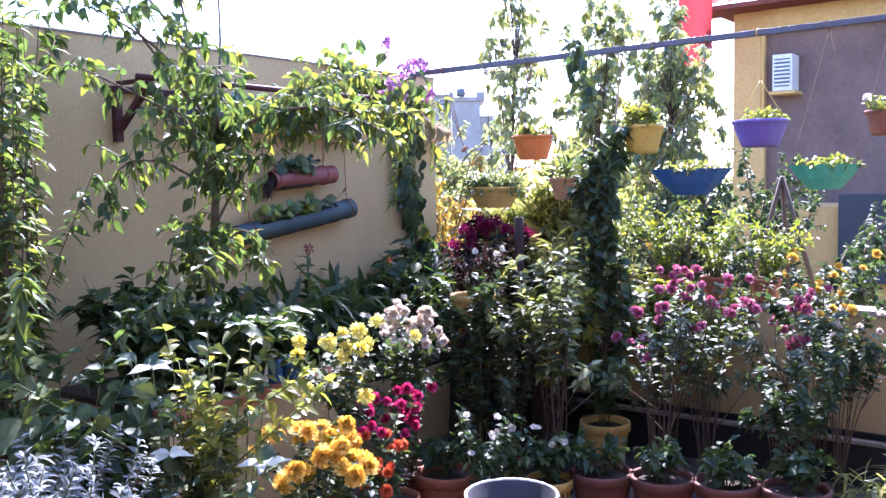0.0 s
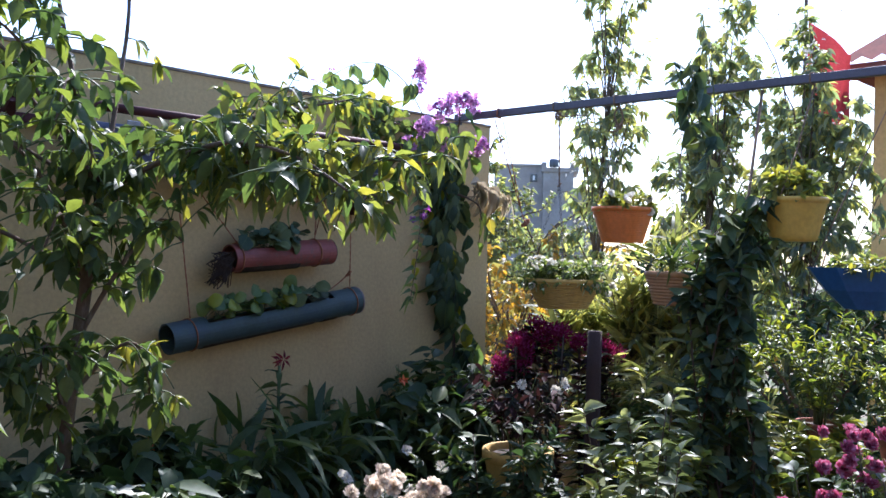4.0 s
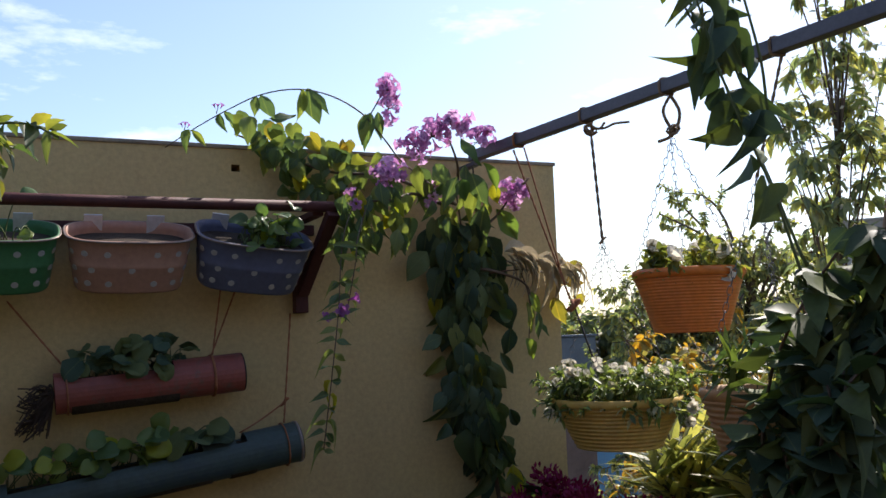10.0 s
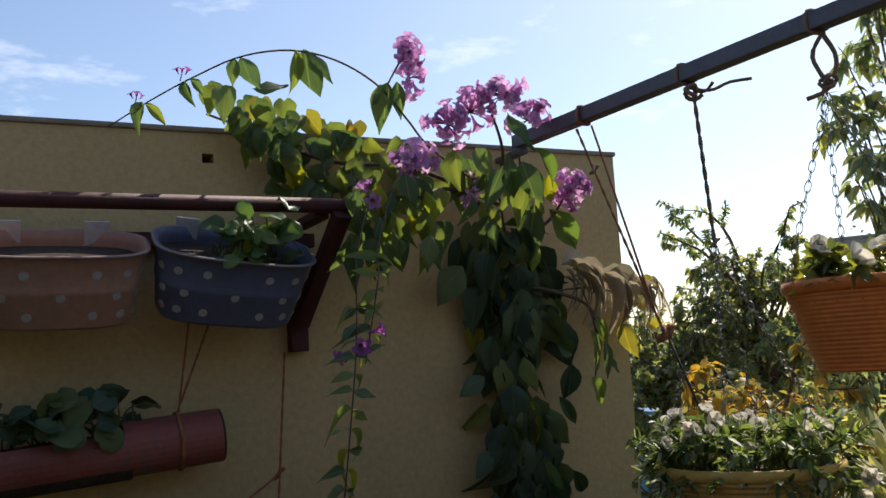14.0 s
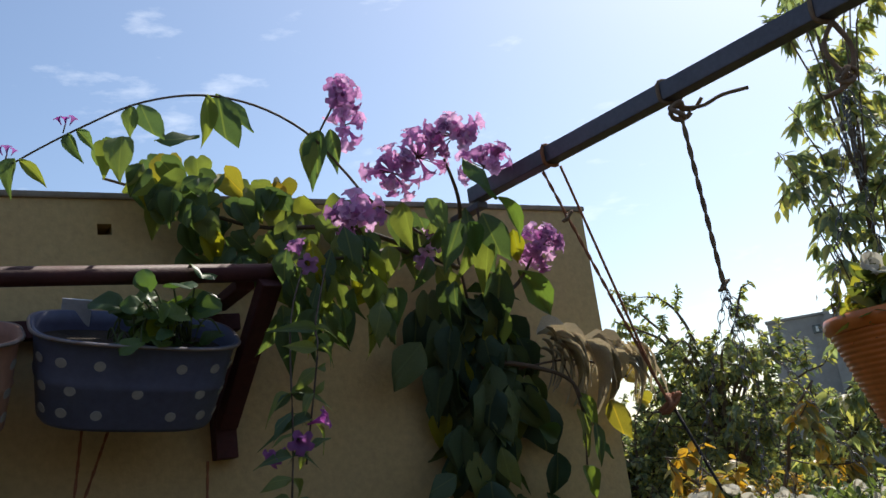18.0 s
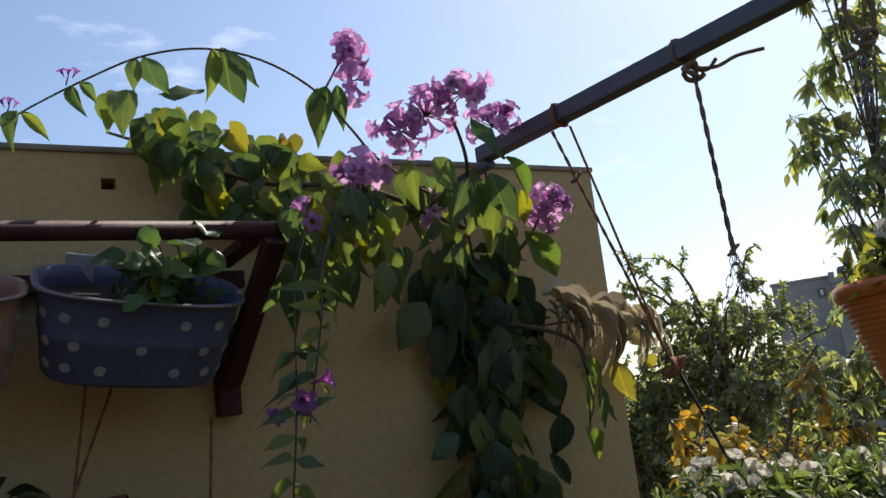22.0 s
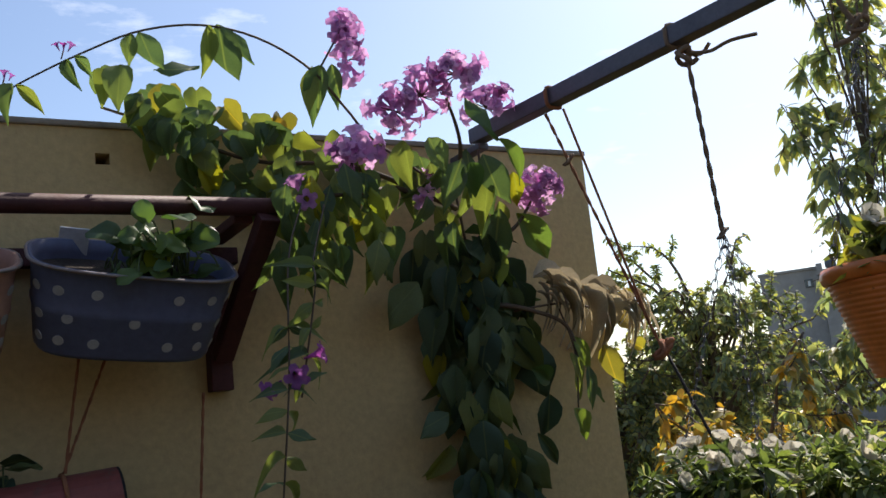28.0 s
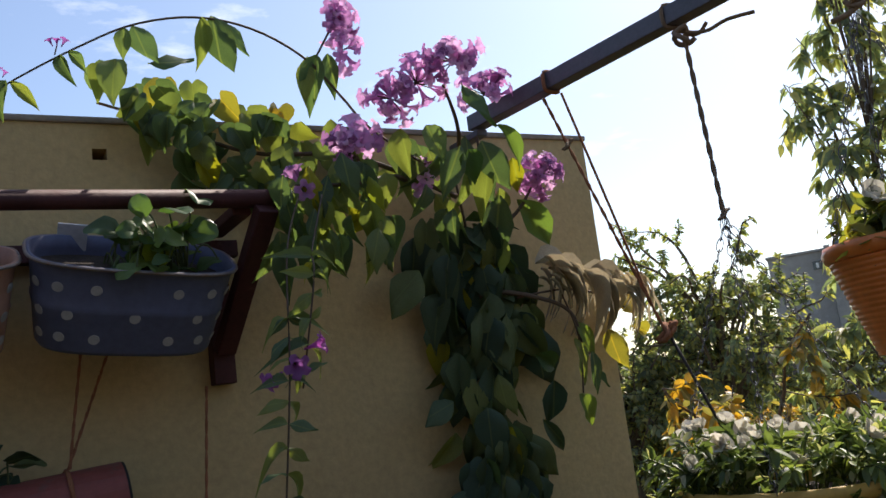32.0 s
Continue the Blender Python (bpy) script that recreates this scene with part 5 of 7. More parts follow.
# leaves that hang over the rail end
for i in range(54):
    x = -0.83 + 0.20 * r.uniform(0, 1)
    hung(x, -0.19 - r.uniform(0, 0.09), r.uniform(1.92, 2.06) + 0.10 * (x + 0.83), r.uniform(-0.5, 0.5), -1, r.uniform(0.042, 0.080), r.uniform(0.38, 0.62), L_VINE, "lance" if i % 3 else "ovate", r.uniform(-0.6, 0.6), 0.3)
# deep green leaves paint the shade inside the curtain
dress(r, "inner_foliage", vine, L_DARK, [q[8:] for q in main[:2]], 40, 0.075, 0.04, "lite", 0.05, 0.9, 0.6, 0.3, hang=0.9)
# sunlit leaves at the wall end, their light put into the brighter L_SUCC colour, and yellow ones past it
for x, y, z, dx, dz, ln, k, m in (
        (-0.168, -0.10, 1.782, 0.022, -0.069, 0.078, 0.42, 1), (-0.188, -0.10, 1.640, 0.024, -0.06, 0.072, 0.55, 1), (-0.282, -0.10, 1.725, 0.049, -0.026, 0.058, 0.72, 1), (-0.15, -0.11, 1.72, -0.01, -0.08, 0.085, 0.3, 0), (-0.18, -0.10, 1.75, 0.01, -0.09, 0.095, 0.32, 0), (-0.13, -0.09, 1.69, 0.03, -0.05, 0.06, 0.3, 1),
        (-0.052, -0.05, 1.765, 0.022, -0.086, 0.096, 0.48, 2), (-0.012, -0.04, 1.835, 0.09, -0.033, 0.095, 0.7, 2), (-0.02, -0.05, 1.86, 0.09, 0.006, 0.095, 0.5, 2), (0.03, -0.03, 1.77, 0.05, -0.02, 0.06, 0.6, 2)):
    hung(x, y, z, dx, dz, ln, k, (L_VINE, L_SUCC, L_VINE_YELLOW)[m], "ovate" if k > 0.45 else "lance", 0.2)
tubes("side_shoot", [(smooth_line([(-0.30, -0.09, 1.84), (-0.20, -0.10, 1.85), (-0.08, -0.07, 1.84), (0.03, -0.04, 1.80)], 12), 0.0024), (smooth_line([(-0.2, -0.10, 1.85), (-0.17, -0.10, 1.75), (-0.18, -0.10, 1.64)], 10), 0.0018)], M_BROWNSTEM, vine)
# pale folded dry leaves beside them, with strong ribs
for x, z, dx, dz, ln, k in ((-0.255, 1.905, 0.9, 0.05, 0.14, 0.40), (-0.225, 1.895, 0.9, -0.35, 0.16, 0.42), (-0.15, 1.885, 0.8, -0.6, 0.14, 0.5), (-0.205, 1.885, 0.7, -0.45, 0.13, 0.45), (-0.125, 1.885, 0.9, -0.5, 0.15, 0.42), (-0.10, 1.86, 0.7, -0.7, 0.11, 0.5)):
    big_leaf(vine, "ovate", L_DRY, (x, -0.105, z), unit(V(dx, -0.1, dz)), unit(V(-0.2, -0.75, 0.6) + r.normal(size=3) * 0.2), ln, k, 0.34, variant=2)
for i in range(44):
    x = r.uniform(0, 0.25)
    big_leaf(vine, "lance", L_DRY, (-0.26 + x, -0.118 + r.uniform(-0.015, 0.012), 1.897 - 0.18 * x + r.uniform(-0.03, 0.02)), unit(V(r.uniform(0.7, 1), r.uniform(-0.15, 0.1), r.uniform(-0.7, 0.0))), unit(V(-0.2, -0.7, 0.6) + r.normal(size=3) * 0.3), 0.085 * r.uniform(0.7, 1.1), 0.15, 0.36, variant=2)
for c, rad, n in (((-0.672, -0.205, 2.105), 0.046, 30), ((-0.590, -0.215, 2.192), 0.044, 24), ((-0.545, -0.235, 2.215), 0.040, 20), ((-0.495, -0.285, 2.240), 0.042, 24), ((-0.372, -0.185, 2.222), 0.042, 24), ((-0.218, -0.117, 2.088), 0.046, 30), ((-0.52, -0.16, 2.055), 0.03, 8), ((-0.78, -0.235, 2.025), 0.02, 3)):
    cluster(vine, r, c, rad, n)
cluster(vine, r, (-0.635, -0.125, 2.375), 0.038, 15)
cluster(vine, r, (-0.632, -0.13, 2.315), 0.034, 11)
tubes("flower_stem", [(arc((-0.69, -0.14, 2.292), (-0.635, -0.125, 2.38), 0, 6), 0.002)], M_BROWNSTEM, vine)
# thin pendant shoots from the rail end
for x0, y0, z0, x1, y1, z1, n in ((-0.80, -0.27, 2.0, -0.94, -0.42, 1.40, 16), (-0.765, -0.28, 2.0, -0.872, -0.40, 1.70, 7)):
    q = smooth_line([(x0, y0, z0), (x0 - 0.05, y0 - 0.06, 1.90), (0.3 * x0 + 0.7 * x1, y1, 0.5 * (z0 + z1)), (x1, y1, z1)], 24)
    tubes("pendant_shoot", [(q, 0.0015)], M_BROWNSTEM, vine, "thin hanging shoot", 5)
    for i in range(n):
        k = 9 + int(15 * i / n)
        for s in (-1, 1):
            big_leaf(vine, "lance", L_VINE, q[min(k, 23)], unit(V(s * r.uniform(0.6, 1), r.uniform(-0.4, 0.2), r.uniform(-0.7, 0.3))), unit(V(-0.3, -0.7, 0.5) + r.normal(size=3) * 0.35), r.uniform(0.026, 0.044), 0.46, 0.55, variant=int(r.integers(0, 3)))
flowers(vine, H_TRUMPET_DEEP, F_DEEP, [((-0.883, -0.40, 1.738), V(-0.1, -0.8, -0.3)), ((-0.865, -0.40, 1.752), V(0.7, -0.5, 0.2)), ((-0.897, -0.395, 1.725), V(-0.9, -0.3, -0.5))], r=r)

# ---- dark vine on the post under the bar ----
r = np.random.default_rng(52)
VX, VY = -0.40, -1.42
col = thing("climbing_vine", (VX, VY, 0.0), "dense dark broad leaved vine climbing a rope to the bar", "vine")
cl = [smooth_line([(VX + r.uniform(-0.08, 0.08), VY + r.uniform(-0.08, 0.08), 0.0 if i < 3 else r.uniform(0.2, 0.8)), (VX + r.uniform(-0.12, 0.12), VY + r.uniform(-0.12, 0.12), 0.9), (VX + r.uniform(-0.10, 0.10), VY + r.uniform(-0.10, 0.10), 1.5), (VX + 0.02 + r.uniform(-0.06, 0.10), VY - 0.03 + r.uniform(-0.09, 0.06), 1.60 + 0.07 * (i % 4))], 18) for i in range(10)]
top = [smooth_line(q, 14) for q in ([(-0.38, -1.40, 1.75), (-0.39, -1.36, 1.92), (-0.42, -1.34, 2.06), (-0.46, -1.33, 2.18), (-0.50, -1.33, 2.26)], [(-0.41, -1.36, 1.98), (-0.44, -1.36, 2.12), (-0.46, -1.36, 2.26)], [(VX, VY, 1.7), (-0.43, -1.41, 1.88), (-0.48, -1.40, 2.05), (-0.52, -1.40, 2.24)], [(-0.44, -1.40, 1.98), (-0.45, -1.43, 2.10), (-0.47, -1.44, 2.28)])]
top = [q + V(-0.07, 0.03, 0.0) * np.linspace(0.2, 1.0, len(q))[:, None] for q in top]
stem_parts(cl, (0.005, 0.0025), M_BROWNSTEM, col)
stem_parts(top, (0.003, 0.0018), M_STEM, col)
cord("support_rope", [(VX, VY, 0.02), (VX + 0.02, VY, 1.2), (-0.13, VY, 2.215)], 0.006, M_ROPE, col)
vine_leaves(col, r, cl, 46, L_BIG, 0.070, 0.66, 0.12, 1.0, 0.45, "ovate", turn=0.9)
vine_leaves(col, r, top[:3], 13, L_BIG, 0.070, 0.70, 0.15, 1.0, 0.75, "ovate", turn=0.6)
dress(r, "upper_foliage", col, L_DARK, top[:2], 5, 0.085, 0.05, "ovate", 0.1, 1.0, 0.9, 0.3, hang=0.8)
# shade in the depth put into leaf colour: L_DARK inside, L_BRIGHT outside
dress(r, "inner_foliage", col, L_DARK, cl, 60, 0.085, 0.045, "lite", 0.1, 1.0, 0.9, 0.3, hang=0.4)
young = [stem + V(0.02, -0.05, 0) for stem in cl[:4]]
dress(r, "young_foliage", col, L_BRIGHT, young, 12, 0.065, 0.035, "lite", 0.2, 1.0, 1.0, 0.3, hang=0.3)

# ---- small tree trained over the rail ----
r = np.random.default_rng(53)
tree = thing("trained_tree", (-2.31, -0.56, 0.66), "small leafy tree spreading over the planter rail", "tree")
T0 = smooth_line([(-2.31, -0.56, 0.66), (-2.33, -0.57, 1.0), (-2.30, -0.58, 1.35), (-2.24, -0.56, 1.72)], 14)
limbs = [smooth_line(q, 16) for q in (
    [(-2.24, -0.56, 1.72), (-2.16, -0.48, 2.0), (-2.10, -0.42, 2.3), (-2.12, -0.40, 2.75)],
    [(-2.24, -0.56, 1.72), (-2.30, -0.48, 2.1), (-2.36, -0.45, 2.5), (-2.35, -0.44, 2.8)],
    [(-2.24, -0.56, 1.72), (-2.42, -0.5, 1.98), (-2.62, -0.5, 2.2), (-2.72, -0.46, 2.42)],
    [(-2.28, -0.57, 1.5), (-2.42, -0.62, 1.75), (-2.54, -0.62, 1.85), (-2.60, -0.6, 1.80)],
    [(-2.24, -0.56, 1.72), (-2.10, -0.80, 1.84), (-1.92, -1.15, 1.82), (-1.78, -1.36, 1.80)],
    [(-2.24, -0.56, 1.72), (-2.10, -0.68, 1.82), (-1.94, -0.88, 1.80), (-1.78, -1.04, 1.74)],
    [(-2.10, -0.70, 1.82), (-2.06, -0.98, 1.80), (-1.98, -1.18, 1.76), (-1.90, -1.32, 1.70)],
    [(-2.10, -0.70, 1.84), (-1.98, -0.76, 1.92), (-1.84, -0.80, 1.97), (-1.66, -0.86, 2.02)],
    [(-2.12, -0.74, 1.82), (-2.14, -1.0, 1.84), (-2.10, -1.2, 1.80), (-2.06, -1.34, 1.72)],
    [(-2.24, -0.56, 1.72), (-2.14, -0.60, 1.84), (-2.02, -0.66, 1.86), (-1.90, -0.70, 1.80)],
    [(-2.24, -0.56, 1.72), (-2.40, -0.66, 1.9), (-2.52, -0.72, 2.05), (-2.62, -0.74, 2.1)],
    [(-2.28, -0.57, 1.5), (-2.38, -0.68, 1.62), (-2.42, -0.72, 1.66), (-2.46, -0.74, 1.58)],
    [(-2.30, -0.58, 1.35), (-2.22, -0.66, 1.55), (-2.16, -0.74, 1.66), (-2.14, -0.80, 1.6)],
    [(-2.24, -0.56, 1.72), (-2.45, -0.45, 1.86), (-2.62, -0.38, 1.95), (-2.78, -0.34, 2.02)],
    [(-2.30, -0.48, 2.1), (-2.48, -0.44, 2.3), (-2.6, -0.42, 2.42), (-2.7, -0.4, 2.46)],
    [(-2.32, -0.57, 1.1), (-2.38, -0.62, 1.3), (-2.42, -0.66, 1.34), (-2.44, -0.68, 1.24)],
    [(-2.24, -0.56, 1.72), (-2.36, -0.70, 1.9), (-2.46, -0.84, 1.96), (-2.52, -0.92, 1.85)])]
limbs += [smooth_line(q, 16) for q in (
    [(-2.32, -0.57, 1.1), (-2.44, -0.60, 1.28), (-2.52, -0.62, 1.32), (-2.56, -0.62, 1.22)],
    [(-2.28, -0.57, 1.5), (-2.50, -0.55, 1.62), (-2.66, -0.50, 1.62), (-2.74, -0.48, 1.5)],
    [(-2.31, -0.57, 1.2), (-2.22, -0.62, 1.32), (-2.17, -0.66, 1.32), (-2.14, -0.66, 1.2)],
    [(-2.24, -0.56, 1.72), (-2.46, -0.52, 2.05), (-2.70, -0.48, 2.2), (-2.86, -0.44, 2.24)])]
tubes("trunk", [(T0, np.linspace(0.022, 0.015, len(T0)))], M_BARK, tree, "slender grey brown trunk", 9)
stem_parts(limbs, (0.008, 0.0028), M_BARK, tree, "limb", 6)
twigs = []
for n_limb, q in enumerate(limbs):
    upright = n_limb in (0, 1, 2, 14)
    for i in range(13 if upright else 32 if q[-1][0] > -2.1 and q[-1][2] > 1.5 else 21):
        k = int(r.integers(2, len(q)))
        e = q[k] + rnd_unit(r, 1)[0] * V(1, 1, 0.75) * (r.uniform(0.05, 0.13) if upright else r.uniform(0.07, 0.22)) + V(0.0, -0.01, -0.02)
        if e[0] > -2.05 and q[k][2] < 1.9:
            e[2] = min(max(e[2], 1.60 + 0.14 * r.uniform()), 1.93 + 0.15 * r.uniform())
        twigs.append(arc(q[k], e, -0.02, 6))
tagged(tubes("twig_mass", [(q, 0.002) for q in twigs], M_STEM, tree, sides=4), kind="stuff")
# sun and shade put into leaf colour: L_BRIGHT lit side, L_TREE shaded
lit_twigs = [q for q in twigs if q[-1][0] > -2.12]
dim_twigs = [q for q in twigs if q[-1][0] <= -2.12]
dress(r, "foliage", tree, L_TREE, dim_twigs, 6, 0.052, 0.031, "ovate", 0.15, 1.0, 0.9, 0.3, jit=0.8, hang=0.45)
dress(r, "shaded_foliage", tree, L_TREE, lit_twigs, 4, 0.050, 0.024, "ovate", 0.1, 1.0, 0.9, 0.3, jit=0.7, hang=0.35)
dress(r, "sunlit_foliage", tree, L_BRIGHT, lit_twigs, 7, 0.054, 0.024, "ovate", 0.1, 1.0, 0.9, 0.3, jit=0.7, hang=0.3, label="yellow green leaves in a brighter sunlit tone")

# tall canes at the far end of the bed
r = np.random.default_rng(54)
for k, (bx, by, h, n) in enumerate(((-3.06, -0.46, 2.30, 13), (-3.24, -0.55, 2.42, 13), (-3.16, -0.30, 2.36, 10))):
    t, lines, rr = bush("cane_clump", 540 + k, (bx, by, 0.0), h, 0.15, n, 64, L_TREE, 0.075, 0.028, "lance", "tall clump of thin canes with drooping pointed leaves", "plant", "cane clumps", lo=0.2, stem_mat=M_BROWNSTEM, stem_r=0.004, hang=0.7, wob=0.03, fork=0.25)


# ---- pots ----
def clay_pot(name, c, top_r, h, mat, label, group="clay pots on the floor", band=True, bot=0.68):
    t = thing(name, (c[0], c[1], c[2]), label, "pot", group)
    rim = top_r
    prof = [(rim * bot * 0.92, 0), (rim * bot, 0.006), (rim * (bot + (0.93 - bot) * 0.45), h * 0.4), (rim * 0.92, h * 0.8)]
    prof += [(rim * 0.93, h * 0.82), (rim, h * 0.835), (rim * 1.01, h * 0.97), (rim * 0.985, h), (rim * 0.90, h), (rim * 0.87, h * 0.9), (rim * 0.7, h * 0.4)] if band else [(rim, h * 0.985), (rim * 0.985, h), (rim * 0.92, h), (rim * 0.85, h * 0.8), (rim * 0.7, h * 0.4)]
    lathe("pot", c, prof, mat, t, sides=36)
    lathe("soil", c, [(rim * 0.5, h * 0.8), (rim * 0.86, h * 0.84), (rim * 0.8, h * 0.89), (rim * 0.3, h * 0.9), (0.004, h * 0.905)], M_EARTH, t, sides=20)
    return t


def potted(c, top_r, h, mat, label, plant_h, spread, stems, per, lmat, length, width, plabel, kind="lite", heads=None, n_heads=0, hmat=None, seed=0, size=(0.85, 1.15), hang=0.1, droop=0.2, pname="potted_plant", stem_r=0.003, out=0.9, name="clay_pot", lo=0.25, fdir=(-0.45, -0.55, 0.6), top=0.55):
    clay_pot(name, c, top_r, h, mat, label)
    base = (c[0], c[1], c[2] + h * 0.88)
    t, lines, rr = bush(pname, seed, base, plant_h, spread, stems, per, lmat, length, width, kind, plabel, "plant", "potted plants", lo=lo, hang=hang, droop=droop, stem_r=stem_r, out=out)
    if heads:
        ends = [q[-1] for q in lines if q[-1][2] > base[2] + plant_h * top]
        spots = []
        for i in range(n_heads):
            e = ends[i % len(ends)]
            spots.append((e + rr.normal(size=3) * V(0.03, 0.03, 0.018) + V(0, 0, 0.012), unit(np.array(fdir) + rr.normal(size=3) * 0.35)))
        flowers(t, heads, hmat, spots, r=rr, size=size)
    return t, lines, rr


potted((-2.55, -1.40, 0), 0.11, 0.19, M_TERRA, "terracotta pot on the terrace floor", 0.47, 0.17, 15, 26, L_MUM, 0.045, 0.03, "golden yellow chrysanthemum plant in bloom", heads=H_MUM_Y, n_heads=34, hmat=F_YELLOW, seed=61, size=(1.15, 1.6))
potted((-2.24, -1.40, 0), 0.10, 0.17, M_TERRA, "terracotta pot on the terrace floor", 0.34, 0.13, 12, 24, L_MUM, 0.04, 0.027, "coral chrysanthemum plant in bloom", heads=H_MUM_C, n_heads=18, hmat=F_CORAL, seed=62)
potted((-1.92, -1.22, 0), 0.115, 0.20, M_TERRA, "terracotta pot on the terrace floor", 0.42, 0.15, 14, 26, L_MUM, 0.042, 0.028, "crimson chrysanthemum plant in bloom", heads=H_MUM_P, n_heads=30, hmat=F_PINK, seed=63, size=(1.0, 1.4))
potted((-2.08, -1.10, 0), 0.115, 0.20, M_TERRA_DK, "brown clay pot beside the raised bed", 0.76, 0.12, 15, 26, L_MUM, 0.05, 0.032, "lemon yellow daisy chrysanthemum plant", heads=H_DAISY_L, n_heads=17, hmat=F_LEMON, seed=64, size=(1.1, 1.5), fdir=(-0.65, -0.7, 0.3))
potted((-1.58, -1.05, 0), 0.12, 0.20, M_TERRA_DK, "brown clay pot among the flowers", 0.68, 0.10, 17, 28, L_MUM, 0.048, 0.03, "cream white chrysanthemum plant in full bloom", heads=H_MUM_W, n_heads=64, hmat=F_CREAM, seed=65, size=(0.85, 1.2), top=0.86)
potted((-1.72, -1.55, 0), 0.10, 0.18, M_TERRA_DK, "brown clay pot among the flowers", 0.40, 0.13, 12, 26, L_DARK, 0.045, 0.026, "dark plant with small white flowers", heads=H_DAISY_W, n_heads=9, hmat=F_WHITE, seed=66)
potted((-1.28, -0.72, 0), 0.11, 0.20, M_TERRA_DK, "brown clay pot beside the wall bed", 0.72, 0.15, 12, 26, L_MUM, 0.045, 0.028, "tall white daisy plant", heads=H_DAISY_W, n_heads=22, hmat=F_WHITE, seed=67)
for k, (x, y, m) in enumerate(((-1.65, -1.30, M_TERRA), (-1.26, -1.86, M_TERRA_DK), (-1.18, -2.11, M_TERRA_DK), (-1.10, -2.36, M_TERRA_DK), (-1.02, -2.62, M_TERRA_DK))):
    potted((x, y, 0), 0.138, 0.25, m, "round clay pot with rolled rim on the floor", 0.16, 0.12, 9, 16, L_DARK, 0.06, 0.035, "low dark leafy plant in a clay pot", seed=70 + k, kind="ovate")
for k, (x, y) in enumerate(((-1.52, -1.53), (-1.40, -1.68))):
    c = (x, y, 0)
    t, lines, rr = potted(c, 0.105, 0.22, M_YELLOWPOT, "yellow painted pot with simple dark markings", 0.20, 0.13, 10, 20, L_DARK, 0.06, 0.035, "dark leafy plant with a small flower", seed=80 + k, kind="ovate", heads=H_RED if k == 0 else H_DAISY_W, n_heads=2 if k == 0 else 4, hmat=F_RED if k == 0 else F_WHITE, name="painted_pot")
for x, y in ((-1.52, -1.53), (-1.40, -1.68)):
    owner = thing("pot_marking", (x, y, 0.0), "ring of dark painted strokes round a yellow pot", "marking")
    for i in range(22):
        a = 2 * math.pi * i / 22
        bm = box_bm(-0.002, 0.002, -0.004, 0.004, -0.012, 0.012, 0.001, 1)
        bmesh.ops.transform(bm, verts=bm.verts, matrix=Matrix.Translation((x + 0.0985 * math.cos(a), y + 0.0985 * math.sin(a), 0.165)) @ Matrix.Rotation(a, 4, "Z"))
        part("stroke", bm, M_DARK, owner)
potted((-0.62, -1.55, 0.0), 0.13, 0.28, M_YELLOWPOT, "mustard painted pot in the shade", 0.35, 0.15, 10, 20, L_DARK, 0.06, 0.03, "dark leafy plant in shade", seed=83)
bk = thing("bucket", (-2.0, -1.87, 0), "white rimmed dark bucket standing on the floor", "bucket")
lathe("body", (-2.0, -1.87, 0), [(0.13, 0), (0.135, 0.004), (0.17, 0.355), (0.168, 0.357), (0.163, 0.355), (0.13, 0.03)], M_BUCKET, bk, sides=36)
a = np.linspace(0, 2 * math.pi, 41)
tubes("rim", [(np.stack([-2.0 + 0.172 * np.cos(a), -1.87 + 0.172 * np.sin(a), np.full(41, 0.358)], -1), 0.006)], M_WHITE, bk, "white rolled rim", 8)

# yellow pot on a stand, and the stake
st = thing("pot_stand", (-1.0, -1.0, 0), "dark upturned clay pot used as a stand", "stand")
lathe("body", (-1.0, -1.0, 0), [(0.15, 0), (0.15, 0.03), (0.115, 0.72), (0.11, 0.745), (0.02, 0.747)], M_DARK, st, sides=28)
potted((-1.0, -1.0, 0.749), 0.118, 0.20, M_YELLOWPOT, "yellow pot raised on a dark stand", 0.26, 0.17, 14, 26, L_RED, 0.05, 0.022, "dark red leaved plant with few whitish flowers", seed=84, heads=H_DAISY_W, n_heads=3, hmat=F_WHITE)
sk = thing("wooden_stake", (-0.765, -1.134, 0), "weathered brown wooden stake standing among plants", "stake")
tubes("post", [(smooth_line([(-0.765, -1.134, 0), (-0.762, -1.13, 0.7), (-0.765, -1.134, 1.335)], 8), np.linspace(0.029, 0.025, 8))], M_POST, sk, sides=9)


# magenta celosia
def celosia(seed, base, crest, n, label):
    """Dark foliage under a low arch of feathery plumes; crest: points that the plumes follow."""
    rr = np.random.default_rng(seed)
    t = thing("celosia", base, label, "plant", "celosias")
    line = smooth_line(crest, 40)
    lines = []
    for i in range(n):
        e = line[int(rr.integers(0, 40))] + rr.normal(size=3) * V(0.035, 0.035, 0.02)
        lines.append(arc(np.array(base) + rr.normal(size=3) * V(0.03, 0.03, 0), e, 0.0, 7, (0.1 * (e[0] - base[0]), 0.1 * (e[1] - base[1]), 0.06)))
        m = 150
        d = rnd_unit(rr, m)
        p = e + d * V(0.034, 0.034, 0.03) * rr.uniform(0.2, 1, (m, 1)) + V(0, 0, 0.025) * rr.uniform(0, 1, (m, 1))
        leaf_mass("plume", t, F_MAGENTA, p, d + V(0, 0, 0.8), rnd_unit(rr, m), 0.013, 0.008, "card", 0.0)
    stem_parts(lines, (0.006, 0.003), M_BROWNSTEM, t)
    dress(rr, "foliage", t, L_RED, lines, 40, 0.06, 0.03, "ovate", 0.35, 0.98, 0.9, 0.25)
    return t


